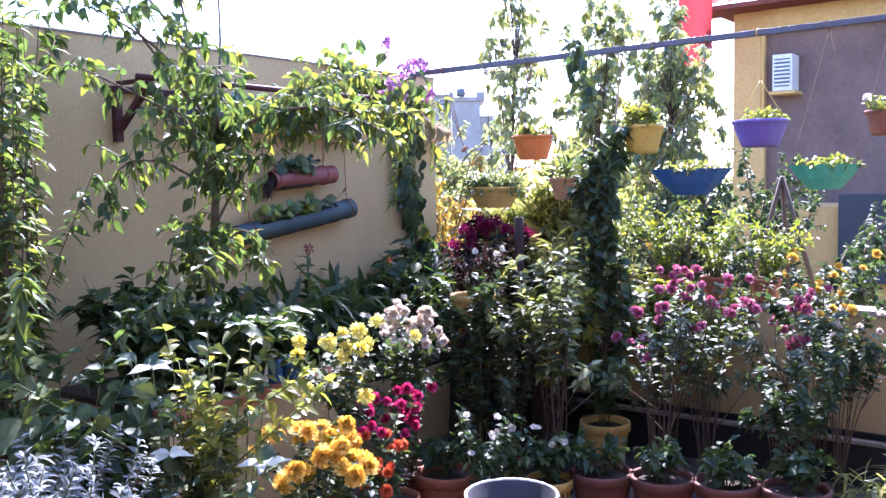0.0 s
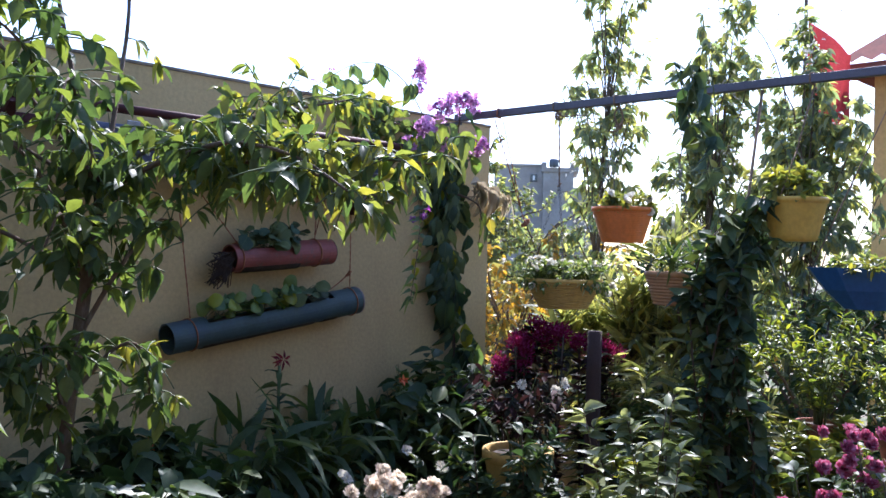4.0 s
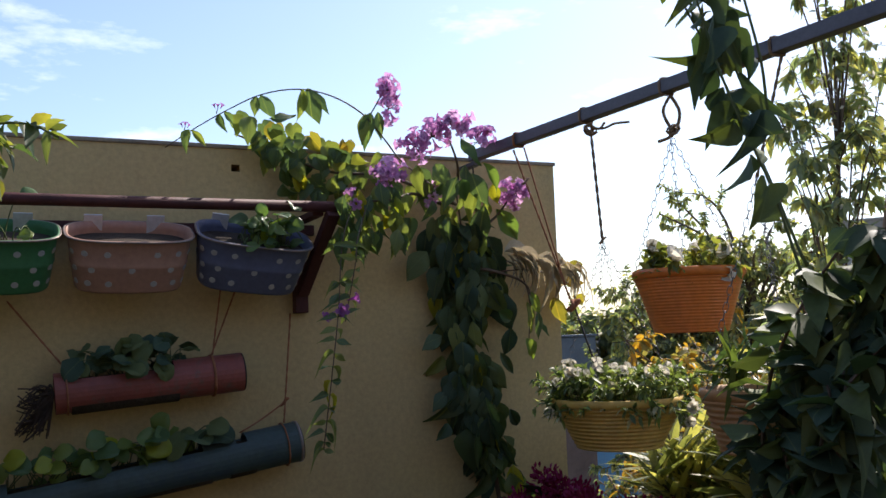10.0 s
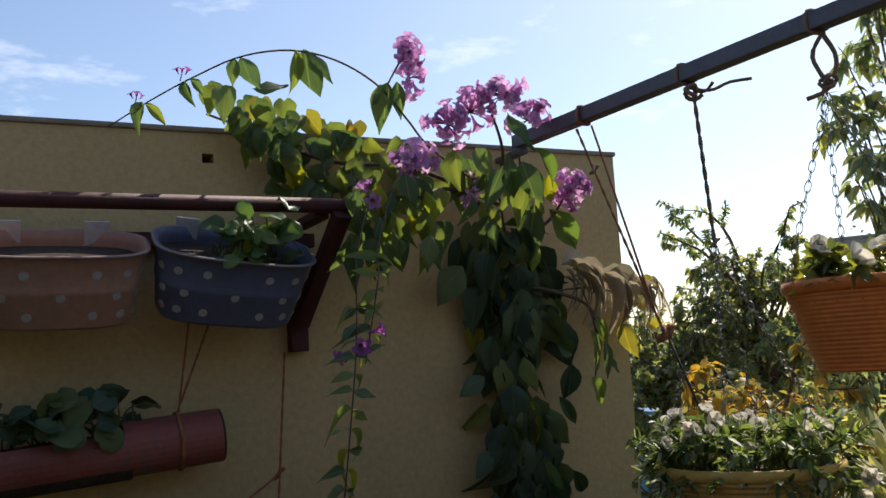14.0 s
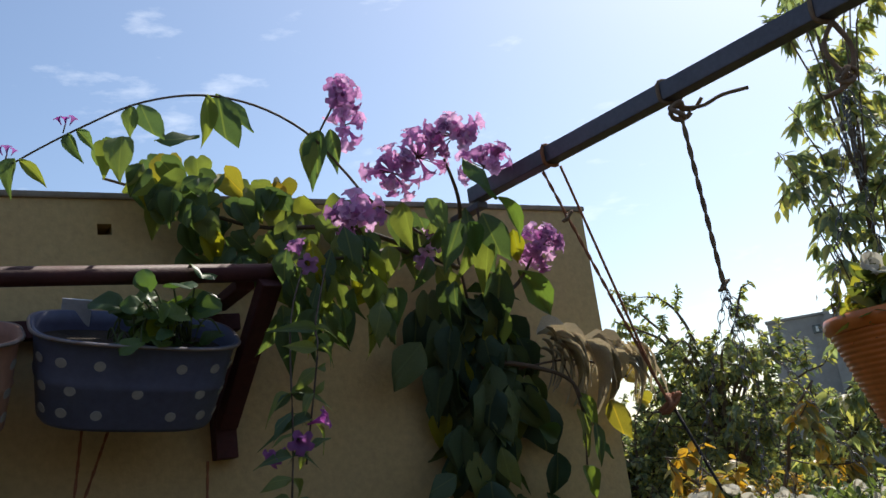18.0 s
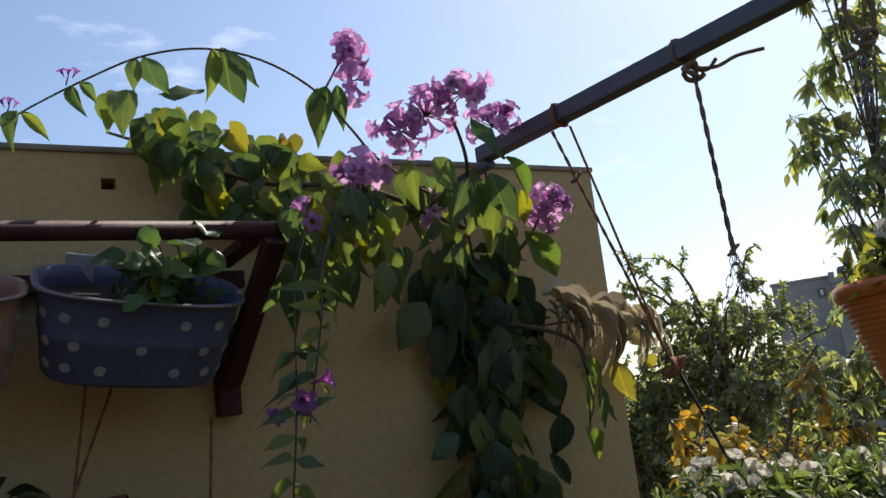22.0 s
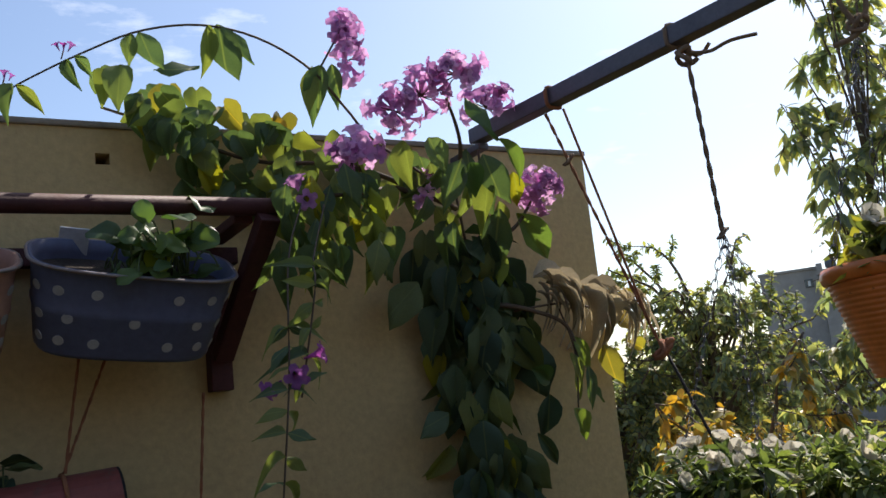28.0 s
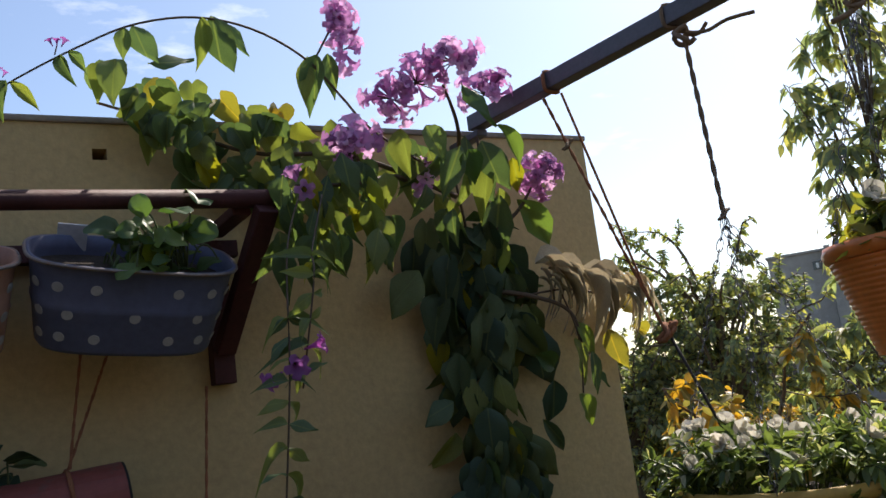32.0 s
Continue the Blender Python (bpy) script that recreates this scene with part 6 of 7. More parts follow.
celosia(91, (-0.50, -0.72, 0.0), [(-0.61, -0.60, 1.13), (-0.54, -0.65, 1.22), (-0.46, -0.72, 1.27), (-0.38, -0.76, 1.25)], 24, "dark leaved celosia with feathery magenta plumes")
celosia(92, (-0.30, -0.82, 0.0), [(-0.36, -0.78, 1.25), (-0.30, -0.82, 1.23), (-0.24, -0.85, 1.19)], 11, "dark leaved celosia with feathery magenta plumes")

# wall bed: strap leaved and broad leaved plants, lilies
for k, (x, y, h, s) in enumerate(((-1.62, -0.20, 0.52, 0.24), (-1.42, -0.26, 0.50, 0.22), (-1.22, -0.22, 0.50, 0.20), (-1.05, -0.28, 0.48, 0.20), (-0.78, -0.30, 0.55, 0.2))):
    bush("lily_clump", 100 + k, (x, y, 0.462), h, s, 17, 10, L_STRAP, 0.26, 0.032, "strap", "dense clump of arching strap leaves in the wall bed", "plant", "lily clumps", lo=0.05, droop=0.5, out=0.5, fork=0)
for x, y, z, m, n in ((-1.34, -0.15, 1.18, F_RED, 3), (-0.913, -0.355, 1.09, F_CORAL, 2), (-2.02, -0.42, 1.0, F_CORAL, 2)):
    t = thing("lily_flower", (x, y, 0.462), "red lily flower on a stiff stem in the bed", "flower")
    tubes("stem", [(arc((x, y, 0.462), (x, y, z - 0.02), 0, 6), 0.006)], M_STEM, t)
    rr = np.random.default_rng(int(-x * 100))
    flowers(t, head_mesh("drooping_lily_head", 14, [(6, 0.006, 8, 0.075, 0.022)], "lance", -0.45) if m is F_RED else head_mesh("orange_lily_head", 12, [(6, 0.004, 34, 0.06, 0.028)], "lance", -0.25), m, [((x + rr.uniform(-0.02, 0.02), y, z), unit(V(rr.uniform(-1, 1), -0.7, 0.15 if m is F_RED else 0.35))) for i in range(n)], r=rr, size=(0.4, 0.55) if m is F_RED else (0.34, 0.45))
    dress(rr, "foliage", t, L_DARK, [arc((x, y, 0.462), (x, y, z - 0.03), 0, 6)], 46, 0.10, 0.03, "lance", 0.35, 1.0, 0.85, 0.45)
for k, (x, y, h) in enumerate(((-0.66, -0.20, 0.66), (-0.48, -0.22, 0.72), (-0.86, -0.36, 0.58), (-0.30, -0.28, 0.6), (-1.75, -0.5, 0.4))):
    bush("broad_leaved_shrub", 110 + k, (x, y, 0.44), h, 0.17, 13, 15, L_DARK, 0.10, 0.065, "ovate", "dark broad leaved shrub against the ochre wall", "plant", "shrubs in the wall bed", lo=0.15, hang=0.25)

# raised bed and left foreground
t, lines, rr = bush("white_bract_plant", 120, (-2.28, -0.74, 0.66), 0.36, 0.22, 14, 16, L_DARK, 0.12, 0.06, "ovate", "dark leaved poinsettia with white bracts", "plant", "poinsettias", lo=0.2)
for q in lines[:6]:
    for a in np.linspace(0, 6.28, 5)[:-1]:
        big_leaf(t, "lance", L_WHITE, q[-1] + V(0, 0, 0.02), unit(V(math.cos(a), math.sin(a), 0.1)), V(0, 0, 1), 0.085, 0.4, 0.2)
t, lines, rr = bush("white_bract_plant", 121, (-3.10, -1.38, 0.0), 1.00, 0.18, 14, 18, L_BIG, 0.080, 0.050, "ovate", "tall leafy poinsettia with a few white bracts", "plant", "poinsettias", lo=0.3)
for q in lines[:3]:
    for a in np.linspace(0, 6.28, 5)[:-1] + rr.uniform(0, 2):
        big_leaf(t, "lance", L_WHITE, q[-1] + V(0, 0, 0.01), unit(V(math.cos(a), math.sin(a), 0.2)), unit(V(-0.3, -0.4, 0.8)), 0.075, 0.42, 0.4)
bush("sunlit_shrub", 122, (-3.02, -1.44, 0.0), 1.12, 0.12, 13, 30, L_BRIGHT, 0.05, 0.034, "ovate", "yellow green sunlit shrub beside the raised bed", "plant", lo=0.35)
bush("silver_shrub", 123, (-3.50, -1.45, 0.0), 0.84, 0.24, 44, 110, L_SILVER, 0.034, 0.011, "lance", "silver grey dusty miller with finely cut leaves", "plant", "silver shrubs", lo=0.3, stem_mat=M_STEM)
bush("silver_shrub", 124, (-3.66, -1.32, 0.0), 0.80, 0.24, 40, 100, L_SILVER, 0.045, 0.012, "lance", "silver grey dusty miller with finely cut leaves", "plant", "silver shrubs", lo=0.3)
bush("big_leaved_plant", 125, (-3.22, -0.85, 0.0), 0.92, 0.25, 14, 14, L_DARK, 0.11, 0.08, "ovate", "dark big leaved plant in shade", "plant", lo=0.3)
for k, (x, y, z, h) in enumerate(((-2.62, -0.40, 0.668, 0.48), (-2.45, -0.62, 0.668, 0.34), (-2.66, -0.66, 0.668, 0.40), (-2.10, -0.35, 0.668, 0.36), (-2.0, -0.6, 0.668, 0.30))):
    bush("bed_plant", 128 + 10 * k, (x, y, z), h, 0.2, 16, 18, L_DARK, 0.085, 0.055, "ovate", "dark leafy plant in the raised bed", "plant", "plants in the raised bed", lo=0.1)
bush("big_leaved_plant", 126, (-2.9, -0.75, 0.0), 0.85, 0.25, 14, 14, L_DARK, 0.10, 0.07, "ovate", "dark big leaved plant in shade", "plant", lo=0.3)
bush("low_leafy_plant", 127, (-2.90, -1.48, 0.0), 0.56, 0.12, 18, 26, L_CREAM, 0.045, 0.018, "lance", "small cream edged leafy plant on the floor", "plant", lo=0.3)
for k, (x, m, lb) in enumerate(((-2.27, M_WHITE, "small white can on the bed edge"), (-2.19, M_BLUE, "small dark blue can on the bed edge"), (-2.10, M_BLUE, "small dark blue can on the bed edge"))):
    t = thing("small_can", (x, -0.80, 0.692), lb, "can", "cans on the bed edge")
    lathe("body", (x, -0.80, 0.692), [(0.034, 0), (0.036, 0.004), (0.037, 0.05), (0.036, 0.10), (0.033, 0.101), (0.033, 0.02)], m, t, sides=20)

# middle and right of the terrace
for k, (x, y, h, s, m, ln, w, kd, lb, hd, hm, nh) in enumerate((
    (-1.02, -1.50, 1.12, 0.17, L_CREAM, 0.075, 0.034, "ovate", "tall shrub with cream edged leaves", None, None, 0),
    (-0.78, -1.34, 1.02, 0.17, L_BRIGHT, 0.075, 0.035, "ovate", "yellow green leafy shrub", None, None, 0),
    (-0.88, -1.95, 0.90, 0.18, L_MUM, 0.05, 0.03, "lite", "rose pink chrysanthemum bush", H_MUM_R, F_ROSE, 6),
    (-0.55, -2.06, 1.00, 0.20, L_MUM, 0.05, 0.03, "lite", "rose pink chrysanthemum bush", H_MUM_R, F_ROSE, 30),
    (-0.36, -2.34, 0.98, 0.20, L_MUM, 0.05, 0.03, "lite", "rose pink chrysanthemum bush", H_MUM_R, F_ROSE, 30),
    (-0.45, -2.65, 0.88, 0.22, L_DARK, 0.05, 0.03, "lite", "dark leafy bush with white flowers", H_MUM_W, F_WHITE, 10),
    (-0.12, -2.48, 1.12, 0.20, L_MUM, 0.05, 0.03, "lite", "golden chrysanthemum bush by the parapet", H_MUM_Y, F_YELLOW, 24),
    (-1.20, -1.14, 1.02, 0.13, L_DARK, 0.06, 0.03, "ovate", "dark leafy shrub before the raised pot", None, None, 1),
    (-1.04, -1.27, 0.97, 0.12, L_MUM, 0.05, 0.03, "lite", "low leafy shrub before the raised pot", None, None, 0),
    (-0.55, -1.12, 0.86, 0.2, L_DARK, 0.07, 0.035, "ovate", "dark leafy shrub in shade", None, None, 0),
    (-0.25, -1.75, 0.95, 0.2, L_DARK, 0.07, 0.035, "ovate", "dark leafy shrub in shade", None, None, 0),
    (-0.30, -0.95, 1.05, 0.2, L_TREE, 0.07, 0.03, "lance", "leafy green shrub by the parapet", None, None, 0),
    (-0.75, -2.55, 0.75, 0.2, L_DARK, 0.06, 0.03, "lite", "dark leafy bush by the pots", None, None, 0))):
    t, lines, rr = bush("garden_shrub", 130 + k, (x, y, 0.0), h, s, 12, (40, 40, 22, 22, 24, 58, 40, 70, 70, 40, 24, 40, 52)[k], m, ln, w, kd, lb, "plant", "terrace shrubs", lo=0.6 if k not in (7, 8) else 0.3, stem_mat=M_BROWNSTEM, hang=0.1)
    if hd:
        ends = [q[-1] for q in lines if q[-1][2] > h * 0.6]
        flowers(t, hd, hm, [(ends[i % (len(ends) if hd is not H_MUM_R else min(len(ends), 7))] + rr.normal(size=3) * V(0.04, 0.04, 0.025), unit(V(-0.55, -0.45, 0.55) + rr.normal(size=3) * 0.3)) for i in range(nh)], r=rr, size=(0.7, 1.15) if hd is not H_MUM_R else (0.9, 1.5))
# spider plants and a bluish strap plant by the row of pots
for k, (x, y, h, s, m, ln, lb) in enumerate(((-0.78, -2.86, 0.30, 0.18, L_STRIPE, 0.24, "spider plant with arching cream striped leaves"), (-0.62, -3.05, 0.34, 0.18, L_STRIPE, 0.24, "spider plant with arching cream striped leaves"), (-0.95, -2.45, 0.26, 0.16, L_STRAP, 0.26, "bluish strap leaved plant by the clay pots"))):
    bush("spider_plant", 145 + k, (x, y, 0.0), h, s, 12, 8, m, ln, 0.016, "strap", lb, "plant", "spider plants", lo=0.1, droop=0.7, out=0.6, fork=0)
for k, (x, y, h, m, ln, w, kd, lb) in enumerate((
    (-0.02, -0.72, 1.02, L_STRIPE, 0.12, 0.022, "lance", "cream striped leafy plant before the parapet"),
    (-0.06, -1.00, 0.98, L_FERN, 0.07, 0.022, "lance", "yellow green feathery plant before the parapet"),
    (-0.12, -1.25, 1.00, L_STRIPE, 0.11, 0.024, "lance", "cream striped leafy plant before the parapet"),
    (-0.04, -1.55, 0.95, L_BRIGHT, 0.08, 0.04, "ovate", "yellow green croton before the parapet"),
    (-0.14, -0.90, 1.22, L_STRIPE, 0.15, 0.020, "strap", "cream striped leafy plant before the parapet"),
    (-0.20, -1.12, 1.16, L_STRIPE, 0.15, 0.020, "strap", "cream striped leafy plant before the parapet"),
    (-0.02, -1.85, 0.92, L_FERN, 0.07, 0.02, "lance", "yellow green feathery plant before the parapet"))):
    bush("fringe_plant", 230 + k, (x, y, 0.19), h - 0.19, 0.17, 13, 46, m, ln, w, kd, lb, "plant", "plants before the parapet", lo=0.5, droop=0.35, out=0.75, stem_mat=M_STEM)
# strap leaved plants in pots on the parapet
for k, (x, y, z, h, m) in enumerate(((0.22, -0.40, 0.836, 0.40, L_STRIPE), (0.22, -0.68, 0.836, 0.52, L_STRIPE), (0.22, -0.95, 0.836, 0.72, L_STRIPE), (0.22, -1.22, 0.836, 0.5, L_FERN), (0.22, -1.52, 0.836, 0.42, L_FERN), (0.22, -1.82, 0.836, 0.36, L_FERN), (0.22, -2.1, 0.836, 0.3, L_FERN))):
    clay_pot("clay_pot", (x, y, z), 0.085, 0.13, M_TERRA, "small terracotta pot on the parapet", "clay pots on the parapet")
    if m is L_STRIPE:
        bush("striped_dracaena", 150 + k, (x, y, z + 0.115), h, 0.17, 8, 46, m, 0.20, 0.022, "strap", "variegated dracaena with narrow cream striped leaves", "plant", "dracaenas", lo=0.2, droop=0.08, out=0.75, fork=0.6, stem_r=0.007, stem_mat=M_BROWNSTEM)
    else:
        bush("yellow_fern", 150 + k, (x, y, z + 0.115), h, 0.26, 16, 40, m, 0.05, 0.014, "lance", "yellow green feathery fern on the parapet", "plant", "ferns", lo=0.1, droop=0.2, out=0.9, fork=0)

# ---- beyond the parapet ----
def big_tree(name, seed, base, h, spread, n, per, mat, length, width, label, trunk_r=0.09, kind="lite", twig=5, start=0.35, wob=0.1, limb=0.35, hang=0.3):
    r = np.random.default_rng(seed)
    t = thing(name, base, label, "tree")
    tr_ = smooth_line([base, (base[0] + r.uniform(-0.1, 0.1), base[1] + r.uniform(-0.1, 0.1), base[2] + h * 0.5), (base[0], base[1], base[2] + h * 0.85)], 12)
    tubes("trunk", [(tr_, np.linspace(trunk_r, trunk_r * 0.35, 12))], M_BARK, t, sides=9)
    limbs, tw = [], []
    for i in range(n):
        f = r.uniform(start, 1.0)
        s = tr_[int(f * 11)]
        a = r.uniform(0, 6.283)
        e = np.array(s) + V(math.cos(a) * spread * r.uniform(0.4, 1) * (1.15 - 0.55 * f), math.sin(a) * spread * r.uniform(0.4, 1) * (1.15 - 0.55 * f), h * r.uniform(0.02, 0.2))
        line = arc(s, e, -0.06 * h * r.uniform(0, 1), 8) + np.cumsum(r.normal(size=(8, 3)), 0) * wob * spread / 8
        limbs.append(line)
        for j in range(twig):
            k = int(r.integers(2, 8))
            tw.append(arc(line[k], line[k] + rnd_unit(r, 1)[0] * spread * 0.28 * r.uniform(0.5, 1), 0.02 * spread, 5))
    stem_parts(limbs, (trunk_r * limb, trunk_r * 0.08), M_BARK, t, "limb")
    tagged(tubes("twig_mass", [(q, trunk_r * 0.05) for q in tw], M_BROWNSTEM, t, sides=4), kind="stuff")
    dress(r, "crown", t, mat, limbs + tw, per, length, width, kind, 0.2, 1.0, 0.9, 0.2, 0.5, hang=hang)
    return t


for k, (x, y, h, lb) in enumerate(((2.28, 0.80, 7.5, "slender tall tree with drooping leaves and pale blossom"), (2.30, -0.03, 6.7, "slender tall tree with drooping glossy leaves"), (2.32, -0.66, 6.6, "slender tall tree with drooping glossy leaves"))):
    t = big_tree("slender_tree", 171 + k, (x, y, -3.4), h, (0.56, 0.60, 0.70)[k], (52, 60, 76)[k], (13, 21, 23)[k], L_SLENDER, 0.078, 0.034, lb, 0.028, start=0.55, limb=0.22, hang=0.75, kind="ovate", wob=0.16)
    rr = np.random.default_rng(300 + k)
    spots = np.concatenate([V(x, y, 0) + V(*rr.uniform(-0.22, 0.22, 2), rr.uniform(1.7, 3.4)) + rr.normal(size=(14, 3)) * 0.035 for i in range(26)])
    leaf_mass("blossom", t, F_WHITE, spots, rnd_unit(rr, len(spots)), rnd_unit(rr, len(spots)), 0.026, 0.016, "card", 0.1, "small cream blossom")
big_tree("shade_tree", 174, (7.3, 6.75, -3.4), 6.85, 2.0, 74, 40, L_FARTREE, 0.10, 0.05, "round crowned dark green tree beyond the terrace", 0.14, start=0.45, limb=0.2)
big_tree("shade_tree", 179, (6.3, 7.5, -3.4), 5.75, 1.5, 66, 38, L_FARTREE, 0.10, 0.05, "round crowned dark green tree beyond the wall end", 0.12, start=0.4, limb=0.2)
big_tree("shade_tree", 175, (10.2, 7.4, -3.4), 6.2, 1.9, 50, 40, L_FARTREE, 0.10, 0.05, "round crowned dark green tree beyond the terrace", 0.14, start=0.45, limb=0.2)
big_tree("yellow_tree", 176, (4.3, 3.6, -3.4), 4.9, 1.5, 60, 44, L_FARYELLOW, 0.06, 0.032, "yellow green leafy tree with yellow blossom beyond the wall", 0.1, start=0.45, limb=0.2)
big_tree("yellow_tree", 177, (5.4, 2.0, -3.4), 5.3, 1.6, 60, 44, L_FARYELLOW, 0.06, 0.032, "yellow green leafy tree with yellow blossom beyond the wall", 0.1, start=0.45, limb=0.2)
big_tree("yellow_tree", 178, (3.1, 2.0, -3.4), 4.9, 1.3, 56, 40, L_FARYELLOW, 0.058, 0.03, "yellow green leafy tree beyond the parapet", 0.1, start=0.4)
# L_DARK trees have the shade before the house put into their leaf colour
for k, (x, y, h, sp) in enumerate(((1.3, 0.9, 5.3, 0.9), (1.2, -0.1, 5.1, 0.85), (1.3, -1.1, 5.0, 0.85), (1.5, -2.1, 4.9, 0.9), (2.8, 0.6, 5.4, 1.0), (3.6, -0.9, 5.2, 1.1), (3.4, -2.3, 4.8, 1.1))):
    big_tree("garden_tree", 190 + k, (x, y, -3.4), h, sp, 46, 30, (L_FARYELLOW, L_DARK, L_DARK, L_DARK, L_TREE, L_DARK, L_DARK)[k], 0.055, 0.028, "leafy yellow green garden tree just beyond the parapet", 0.05, start=0.55, limb=0.25)
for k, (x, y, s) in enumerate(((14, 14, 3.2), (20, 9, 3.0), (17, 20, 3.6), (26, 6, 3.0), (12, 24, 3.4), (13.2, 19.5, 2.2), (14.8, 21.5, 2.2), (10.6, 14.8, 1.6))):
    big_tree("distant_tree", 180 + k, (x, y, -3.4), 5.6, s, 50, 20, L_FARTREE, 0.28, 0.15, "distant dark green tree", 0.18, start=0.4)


def far_block(name, x0, x1, y0, y1, z1, mat, label, wins):
    t = thing(name, ((x0 + x1) / 2, (y0 + y1) / 2, -3.4), label, "building")
    part("wall", box_bm(x0, x1, y0, y1, -3.4, z1), mat, t)
    part("parapet", box_bm(x0 - 0.08, x1 + 0.08, y0 - 0.08, y1 + 0.08, z1 + 0.001, z1 + 0.25), mat, t)
    for side, c, z, w, h in wins:
        if side == "x":
            wb = part("window", box_bm(x0 - 0.03, x0 - 0.002, c - w / 2, c + w / 2, z, z + h), M_GLASS, t)
            part("sill", box_bm(x0 - 0.12, x0 - 0.001, c - w / 2 - 0.1, c + w / 2 + 0.1, z - 0.09, z - 0.003), mat, wb)
        else:
            wb = part("window", box_bm(c - w / 2, c + w / 2, y0 - 0.03, y0 - 0.002, z, z + h), M_GLASS, t)
            part("sill", box_bm(c - w / 2 - 0.1, c + w / 2 + 0.1, y0 - 0.12, y0 - 0.001, z - 0.09, z - 0.003), mat, wb)
    return t


def apartment_block():
    """Built square to its own front, then turned: a long roof wall, a stair tower with battlements and a lower wing with a loggia."""
    c = (24.2, 16.22)
    t = thing("apartment_block", (c[0], c[1], -3.4), "grey rendered apartment block with stair tower and lower wing", "building")

    def at(name, x0, x1, y0, y1, z0, z1, mat, parent=t, label=""):
        return part(name, box_bm(c[0] + x0, c[0] + x1, c[1] + y0, c[1] + y1, z0, z1, 0.01), mat, parent, label)

    wall = at("roof_wall", -3.1, -1.285, 0.3, 3.5, -3.4, 4.85, M_GREY)
    at("coping", -3.15, -1.29, 0.24, 3.55, 4.852, 4.93, M_GREY, wall)
    w = at("window", -1.75, -1.50, 0.25, 0.297, 4.28, 4.55, M_GLASS)
    at("pane", -1.66, -1.58, 0.235, 0.248, 4.33, 4.50, M_WHITE, w)
    tower = at("stair_tower", -1.28, -0.16, 0.0, 2.4, -3.4, 4.62, M_GREY)
    at("tower_head", -1.34, 0.02, -0.08, 2.5, 4.622, 4.78, M_GREY, tower)
    for x0, x1, z1 in ((-1.34, -1.16, 4.98), (-0.30, 0.02, 4.97)):
        at("battlement", x0, x1, -0.08, 0.3, 4.782, z1, M_GREY, tower)
    at("wing", -0.155, 0.95, 0.1, 3.0, -3.4, 2.92, M_GREY)
    for x0, x1 in ((-0.155, -0.02), (0.84, 0.95)):
        at("pier", x0, x1, 0.1, 0.3, 2.922, 3.55, M_GREY)
    at("loggia_back", -0.15, 0.94, 1.2, 3.0, 2.925, 3.55, M_HOUSE)
    for x in (0.12, 0.55):
        at("mullion", x, x + 0.06, 0.14, 0.2, 2.925, 3.55, M_WHITE)
    at("wing_head", -0.155, 0.95, 0.1, 3.0, 3.552, 3.98, M_GREY)
    at("wing_coping", -0.155, 1.0, 0.05, 3.05, 3.982, 4.06, M_GREY)
    t.rotation_euler.z = -radians(53.4)
    tank = thing("water_tank", (23.5, 16.82, 4.782), "dark grey round water tank on the stair tower", "tank")
    lathe("body", (23.5, 16.82, 4.782), [(0.15, 0), (0.17, 0.02), (0.17, 0.22), (0.14, 0.29), (0.05, 0.31), (0.02, 0.312)], M_STEEL, tank, sides=16)


apartment_block()
far_block("low_block", 19.0, 23.0, 17.6, 21.0, 1.9, M_GREY, "pale grey low block beyond the trees", [("x", 18.4, 0.6, 0.9, 1.0), ("y", 21, 0.6, 0.9, 1.0)])
tk = part("tarpaulin_shed", box_bm(7.2, 7.75, 8.8, 10.4, -3.4, 0.80, 0.02), M_TARP)
tagged(tk, "blue tarpaulin covered shed seen past the wall end", "shed")

tk = thing("roof_tank", (9.35, 14.5, -3.4), "dark grey square water tank on a low roof", "tank")
part("plinth", box_bm(8.7, 10.0, 14.0, 15.2, -3.4, 0.6, 0.01), M_HOUSE, tk)
part("body", box_bm(8.9, 9.82, 14.05, 15.0, 0.602, 1.52, 0.03), M_STEEL, tk)
part("lid", box_bm(8.86, 9.86, 14.01, 15.04, 1.522, 1.57, 0.01), M_STEEL, tk)

# neighbouring house with air conditioner
H = thing("neighbour_house", (10.5, -3, -3.4), "neighbouring house with brown cement facade and ochre corner", "house")
part("wall", box_bm(8.35, 13, -7.5, 0.95, -4.3, 3.9), M_HOUSE, H)
part("corner_pier", box_bm(8.25, 8.75, 0.78, 1.22, -4.3, 3.9), M_HOUSEYEL, H, "ochre painted corner pier")
part("beam", box_bm(8.22, 8.34, -7.5, 0.775, 3.55, 3.9), M_HOUSEYEL, H, "ochre painted beam under the eave")
roof = part("roof", box_bm(7.9, 13, -7.7, 1.6, 3.926, 3.94), M_ROOF, H, "red ribbed tile roof")
for y in np.arange(-7.7, 1.5, 0.22):
    bm = bmesh.new()
    q = [bm.verts.new(c) for c in ((7.75, y, 3.95), (7.75, y + 0.11, 4.01), (7.75, y + 0.22, 3.95), (13, y + 0.22, 6.0), (13, y + 0.11, 6.06), (13, y, 6.0))]
    bm.faces.new((q[0], q[1], q[4], q[5]))
    bm.faces.new((q[1], q[2], q[3], q[4]))
    part("roof_tile", bm, M_ROOF, roof)
part("eave", box_bm(7.72, 8.4, -7.7, 1.6, 3.86, 3.925), M_ROOF, H)
wd = part("window", box_bm(8.30, 8.347, -3.4, -2.2, 1.4, 2.7), M_GLASS, H)
part("sill", box_bm(8.2, 8.299, -3.5, -2.1, 1.3, 1.39), M_HOUSEYEL, wd)
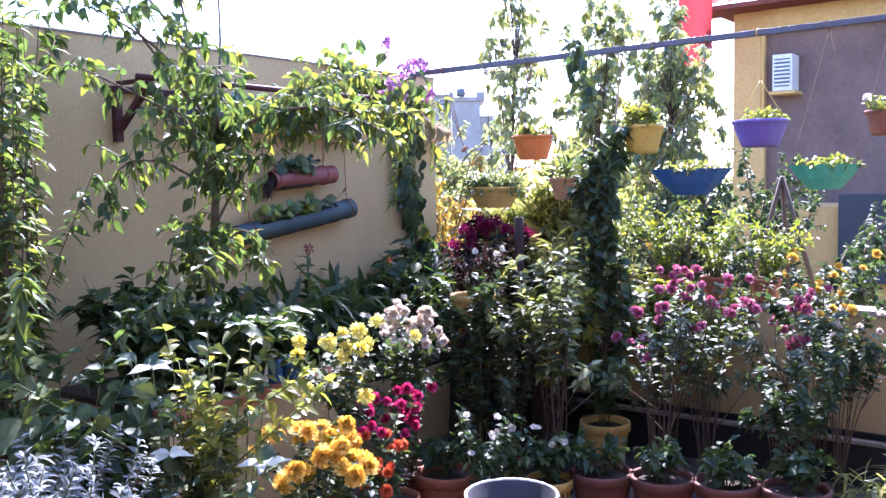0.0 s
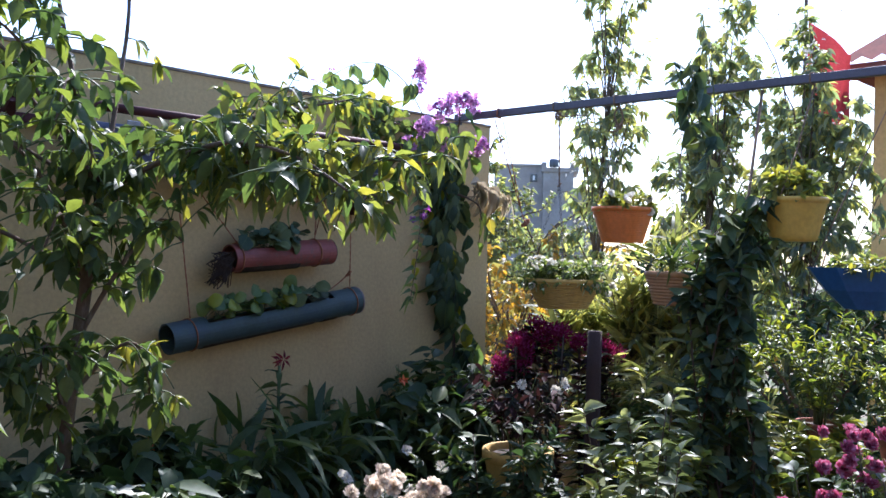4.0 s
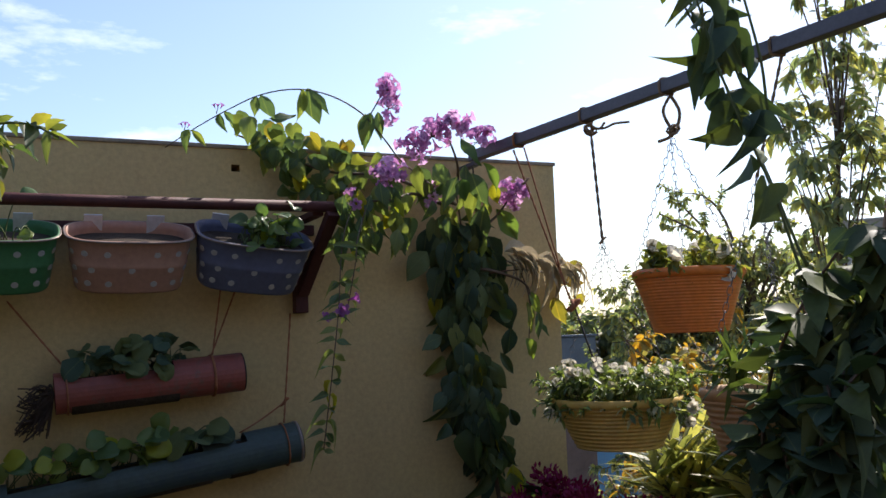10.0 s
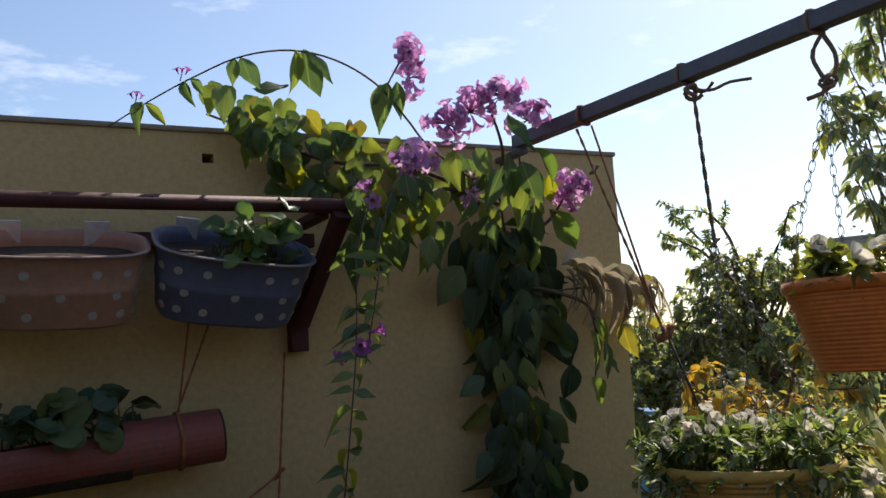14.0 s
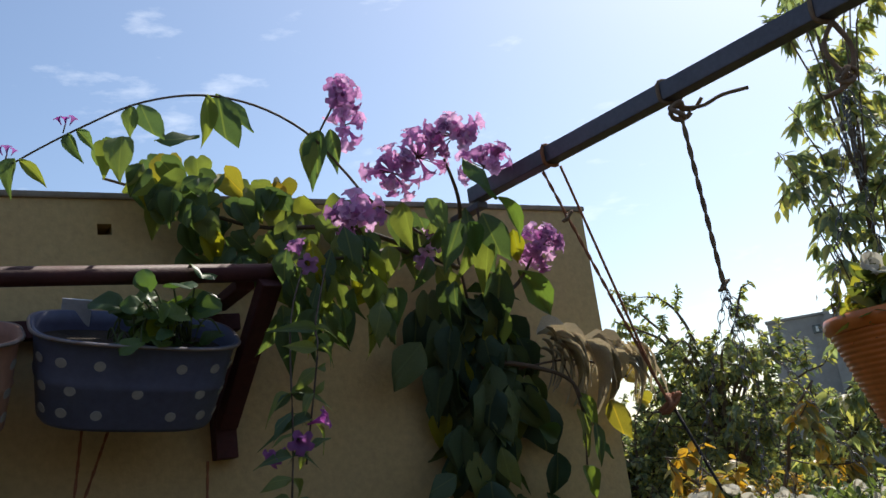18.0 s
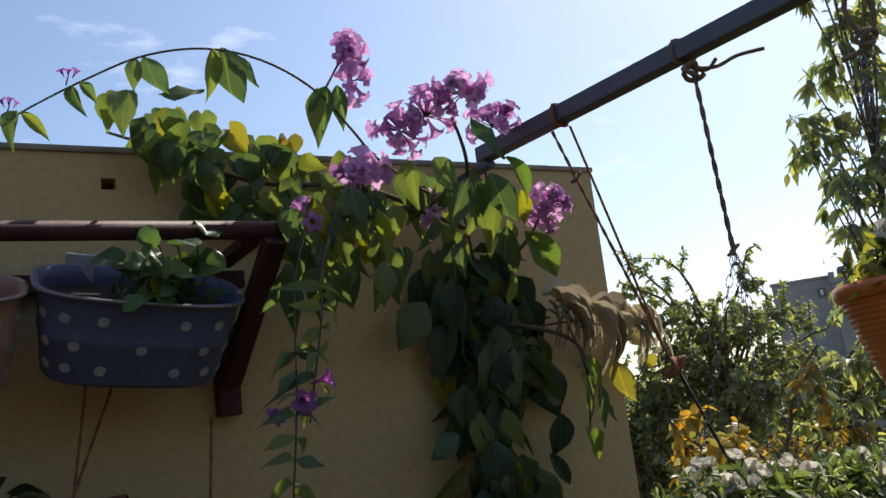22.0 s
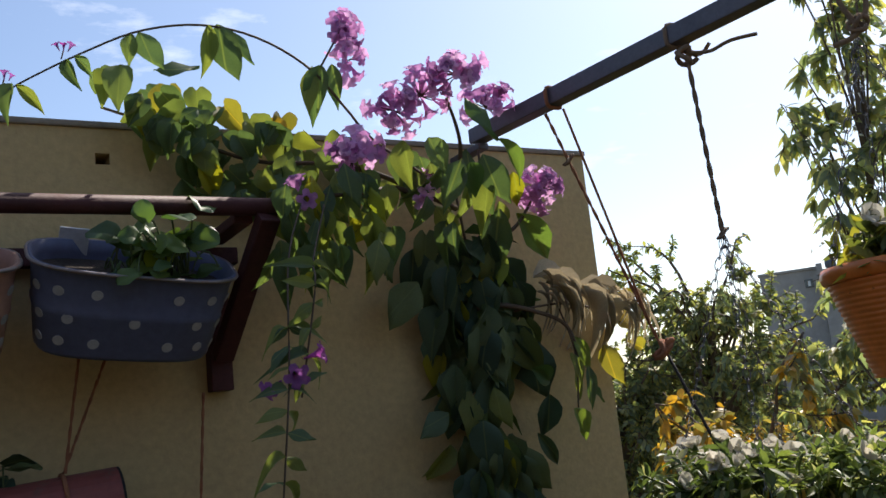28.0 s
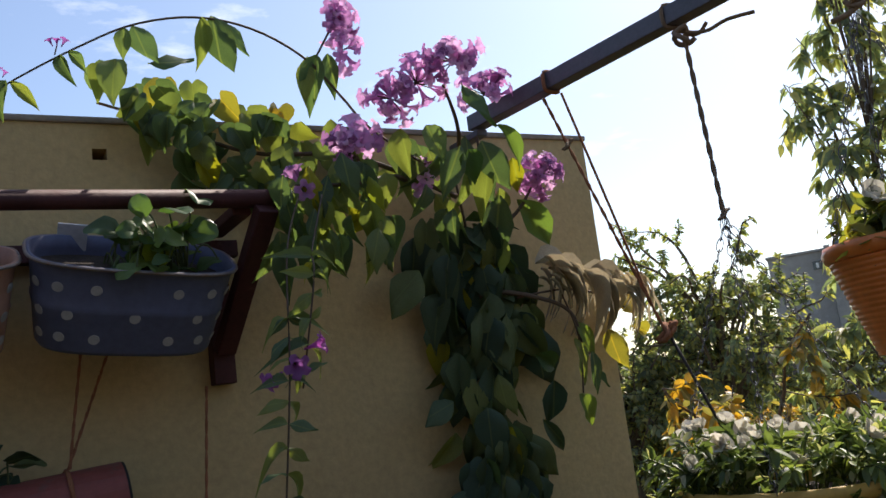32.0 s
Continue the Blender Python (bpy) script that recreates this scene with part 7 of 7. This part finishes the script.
part("low_annexe", box_bm(6.6, 8.2, -4.6, 0.6, -4.3, 1.15), M_HOUSEYEL, H, "low ochre annexe wall")
part("metal_sheet", box_bm(6.52, 6.58, -2.6, -0.65, 0.25, 1.3, 0.01), M_SHEET, H, "dark grey metal sheet panel")
ac = thing("air_conditioner", (8.2, 0.5, 2.66), "white outdoor air conditioner unit on the facade", "air conditioner")
part("body", box_bm(8.02, 8.345, 0.33, 0.60, 2.70, 3.20, 0.015), M_WHITE, ac)
part("fan_grille", box_bm(8.005, 8.018, 0.36, 0.57, 2.76, 3.14, 0.004), M_STEEL, ac)
for k in range(7):
    part("louvre", box_bm(7.99, 8.004, 0.355, 0.575, 2.775 + 0.053 * k, 2.80 + 0.053 * k, 0.003), M_WHITE, ac)
part("bracket", box_bm(8.0, 8.345, 0.28, 0.64, 2.655, 2.698), M_HOUSEYEL, ac)
for o in (H, ac):
    o.location = Vector((-4.66, -3.69, 1.488)) + 0.884 * (o.location - Vector((-4.66, -3.69, 1.488)))
    o.location += Vector((0.08, -0.235, 0))
    o.scale = (0.884, 0.884, 0.884)
af = thing("wooden_trestle", (0.9, -1.9, -3.4), "brown wooden A-shaped trestle beyond the parapet", "trestle")
for k, (dx, dy) in enumerate(((0.0, 0.28), (0.0, -0.30), (0.12, 0.05))):
    tubes("leg", [(np.array([(0.9, -1.98, 1.52), (0.9 + dx * 2, -1.98 + dy * 0.6, 0.9), (0.9 + dx * 4, -1.98 + dy * 3.2, -3.4)]), 0.014)], M_BROWNSTEM, af, sides=7)
fg = thing("flag", (5.9, 0.8, 1.0), "red cloth flag on a thin pole beyond the trees", "flag")
tubes("pole", [(np.array([(5.9, 0.8, -3.4), (5.9, 0.8, 0), (5.9, 0.8, 4.3)]), 0.02)], M_BROWNSTEM, fg)
n1, n2 = 9, 7
vv, ff = [], []
for i in range(n1):
    for j in range(n2):
        u, w = i / (n1 - 1), j / (n2 - 1)
        vv.append((5.92 + 0.14 * u + 0.05 * math.sin(9 * u + 2 * w), 0.78 - 0.42 * u + 0.05 * math.sin(8 * u + w), 4.05 - 1.25 * w * (1 - 0.45 * u) - 0.40 * u + 0.04 * math.sin(7 * u)))
for i in range(n1 - 1):
    for j in range(n2 - 1):
        ff.append((i * n2 + j, (i + 1) * n2 + j, (i + 1) * n2 + j + 1, i * n2 + j + 1))
poly("cloth", vv, ff, M_FLAG, fg)
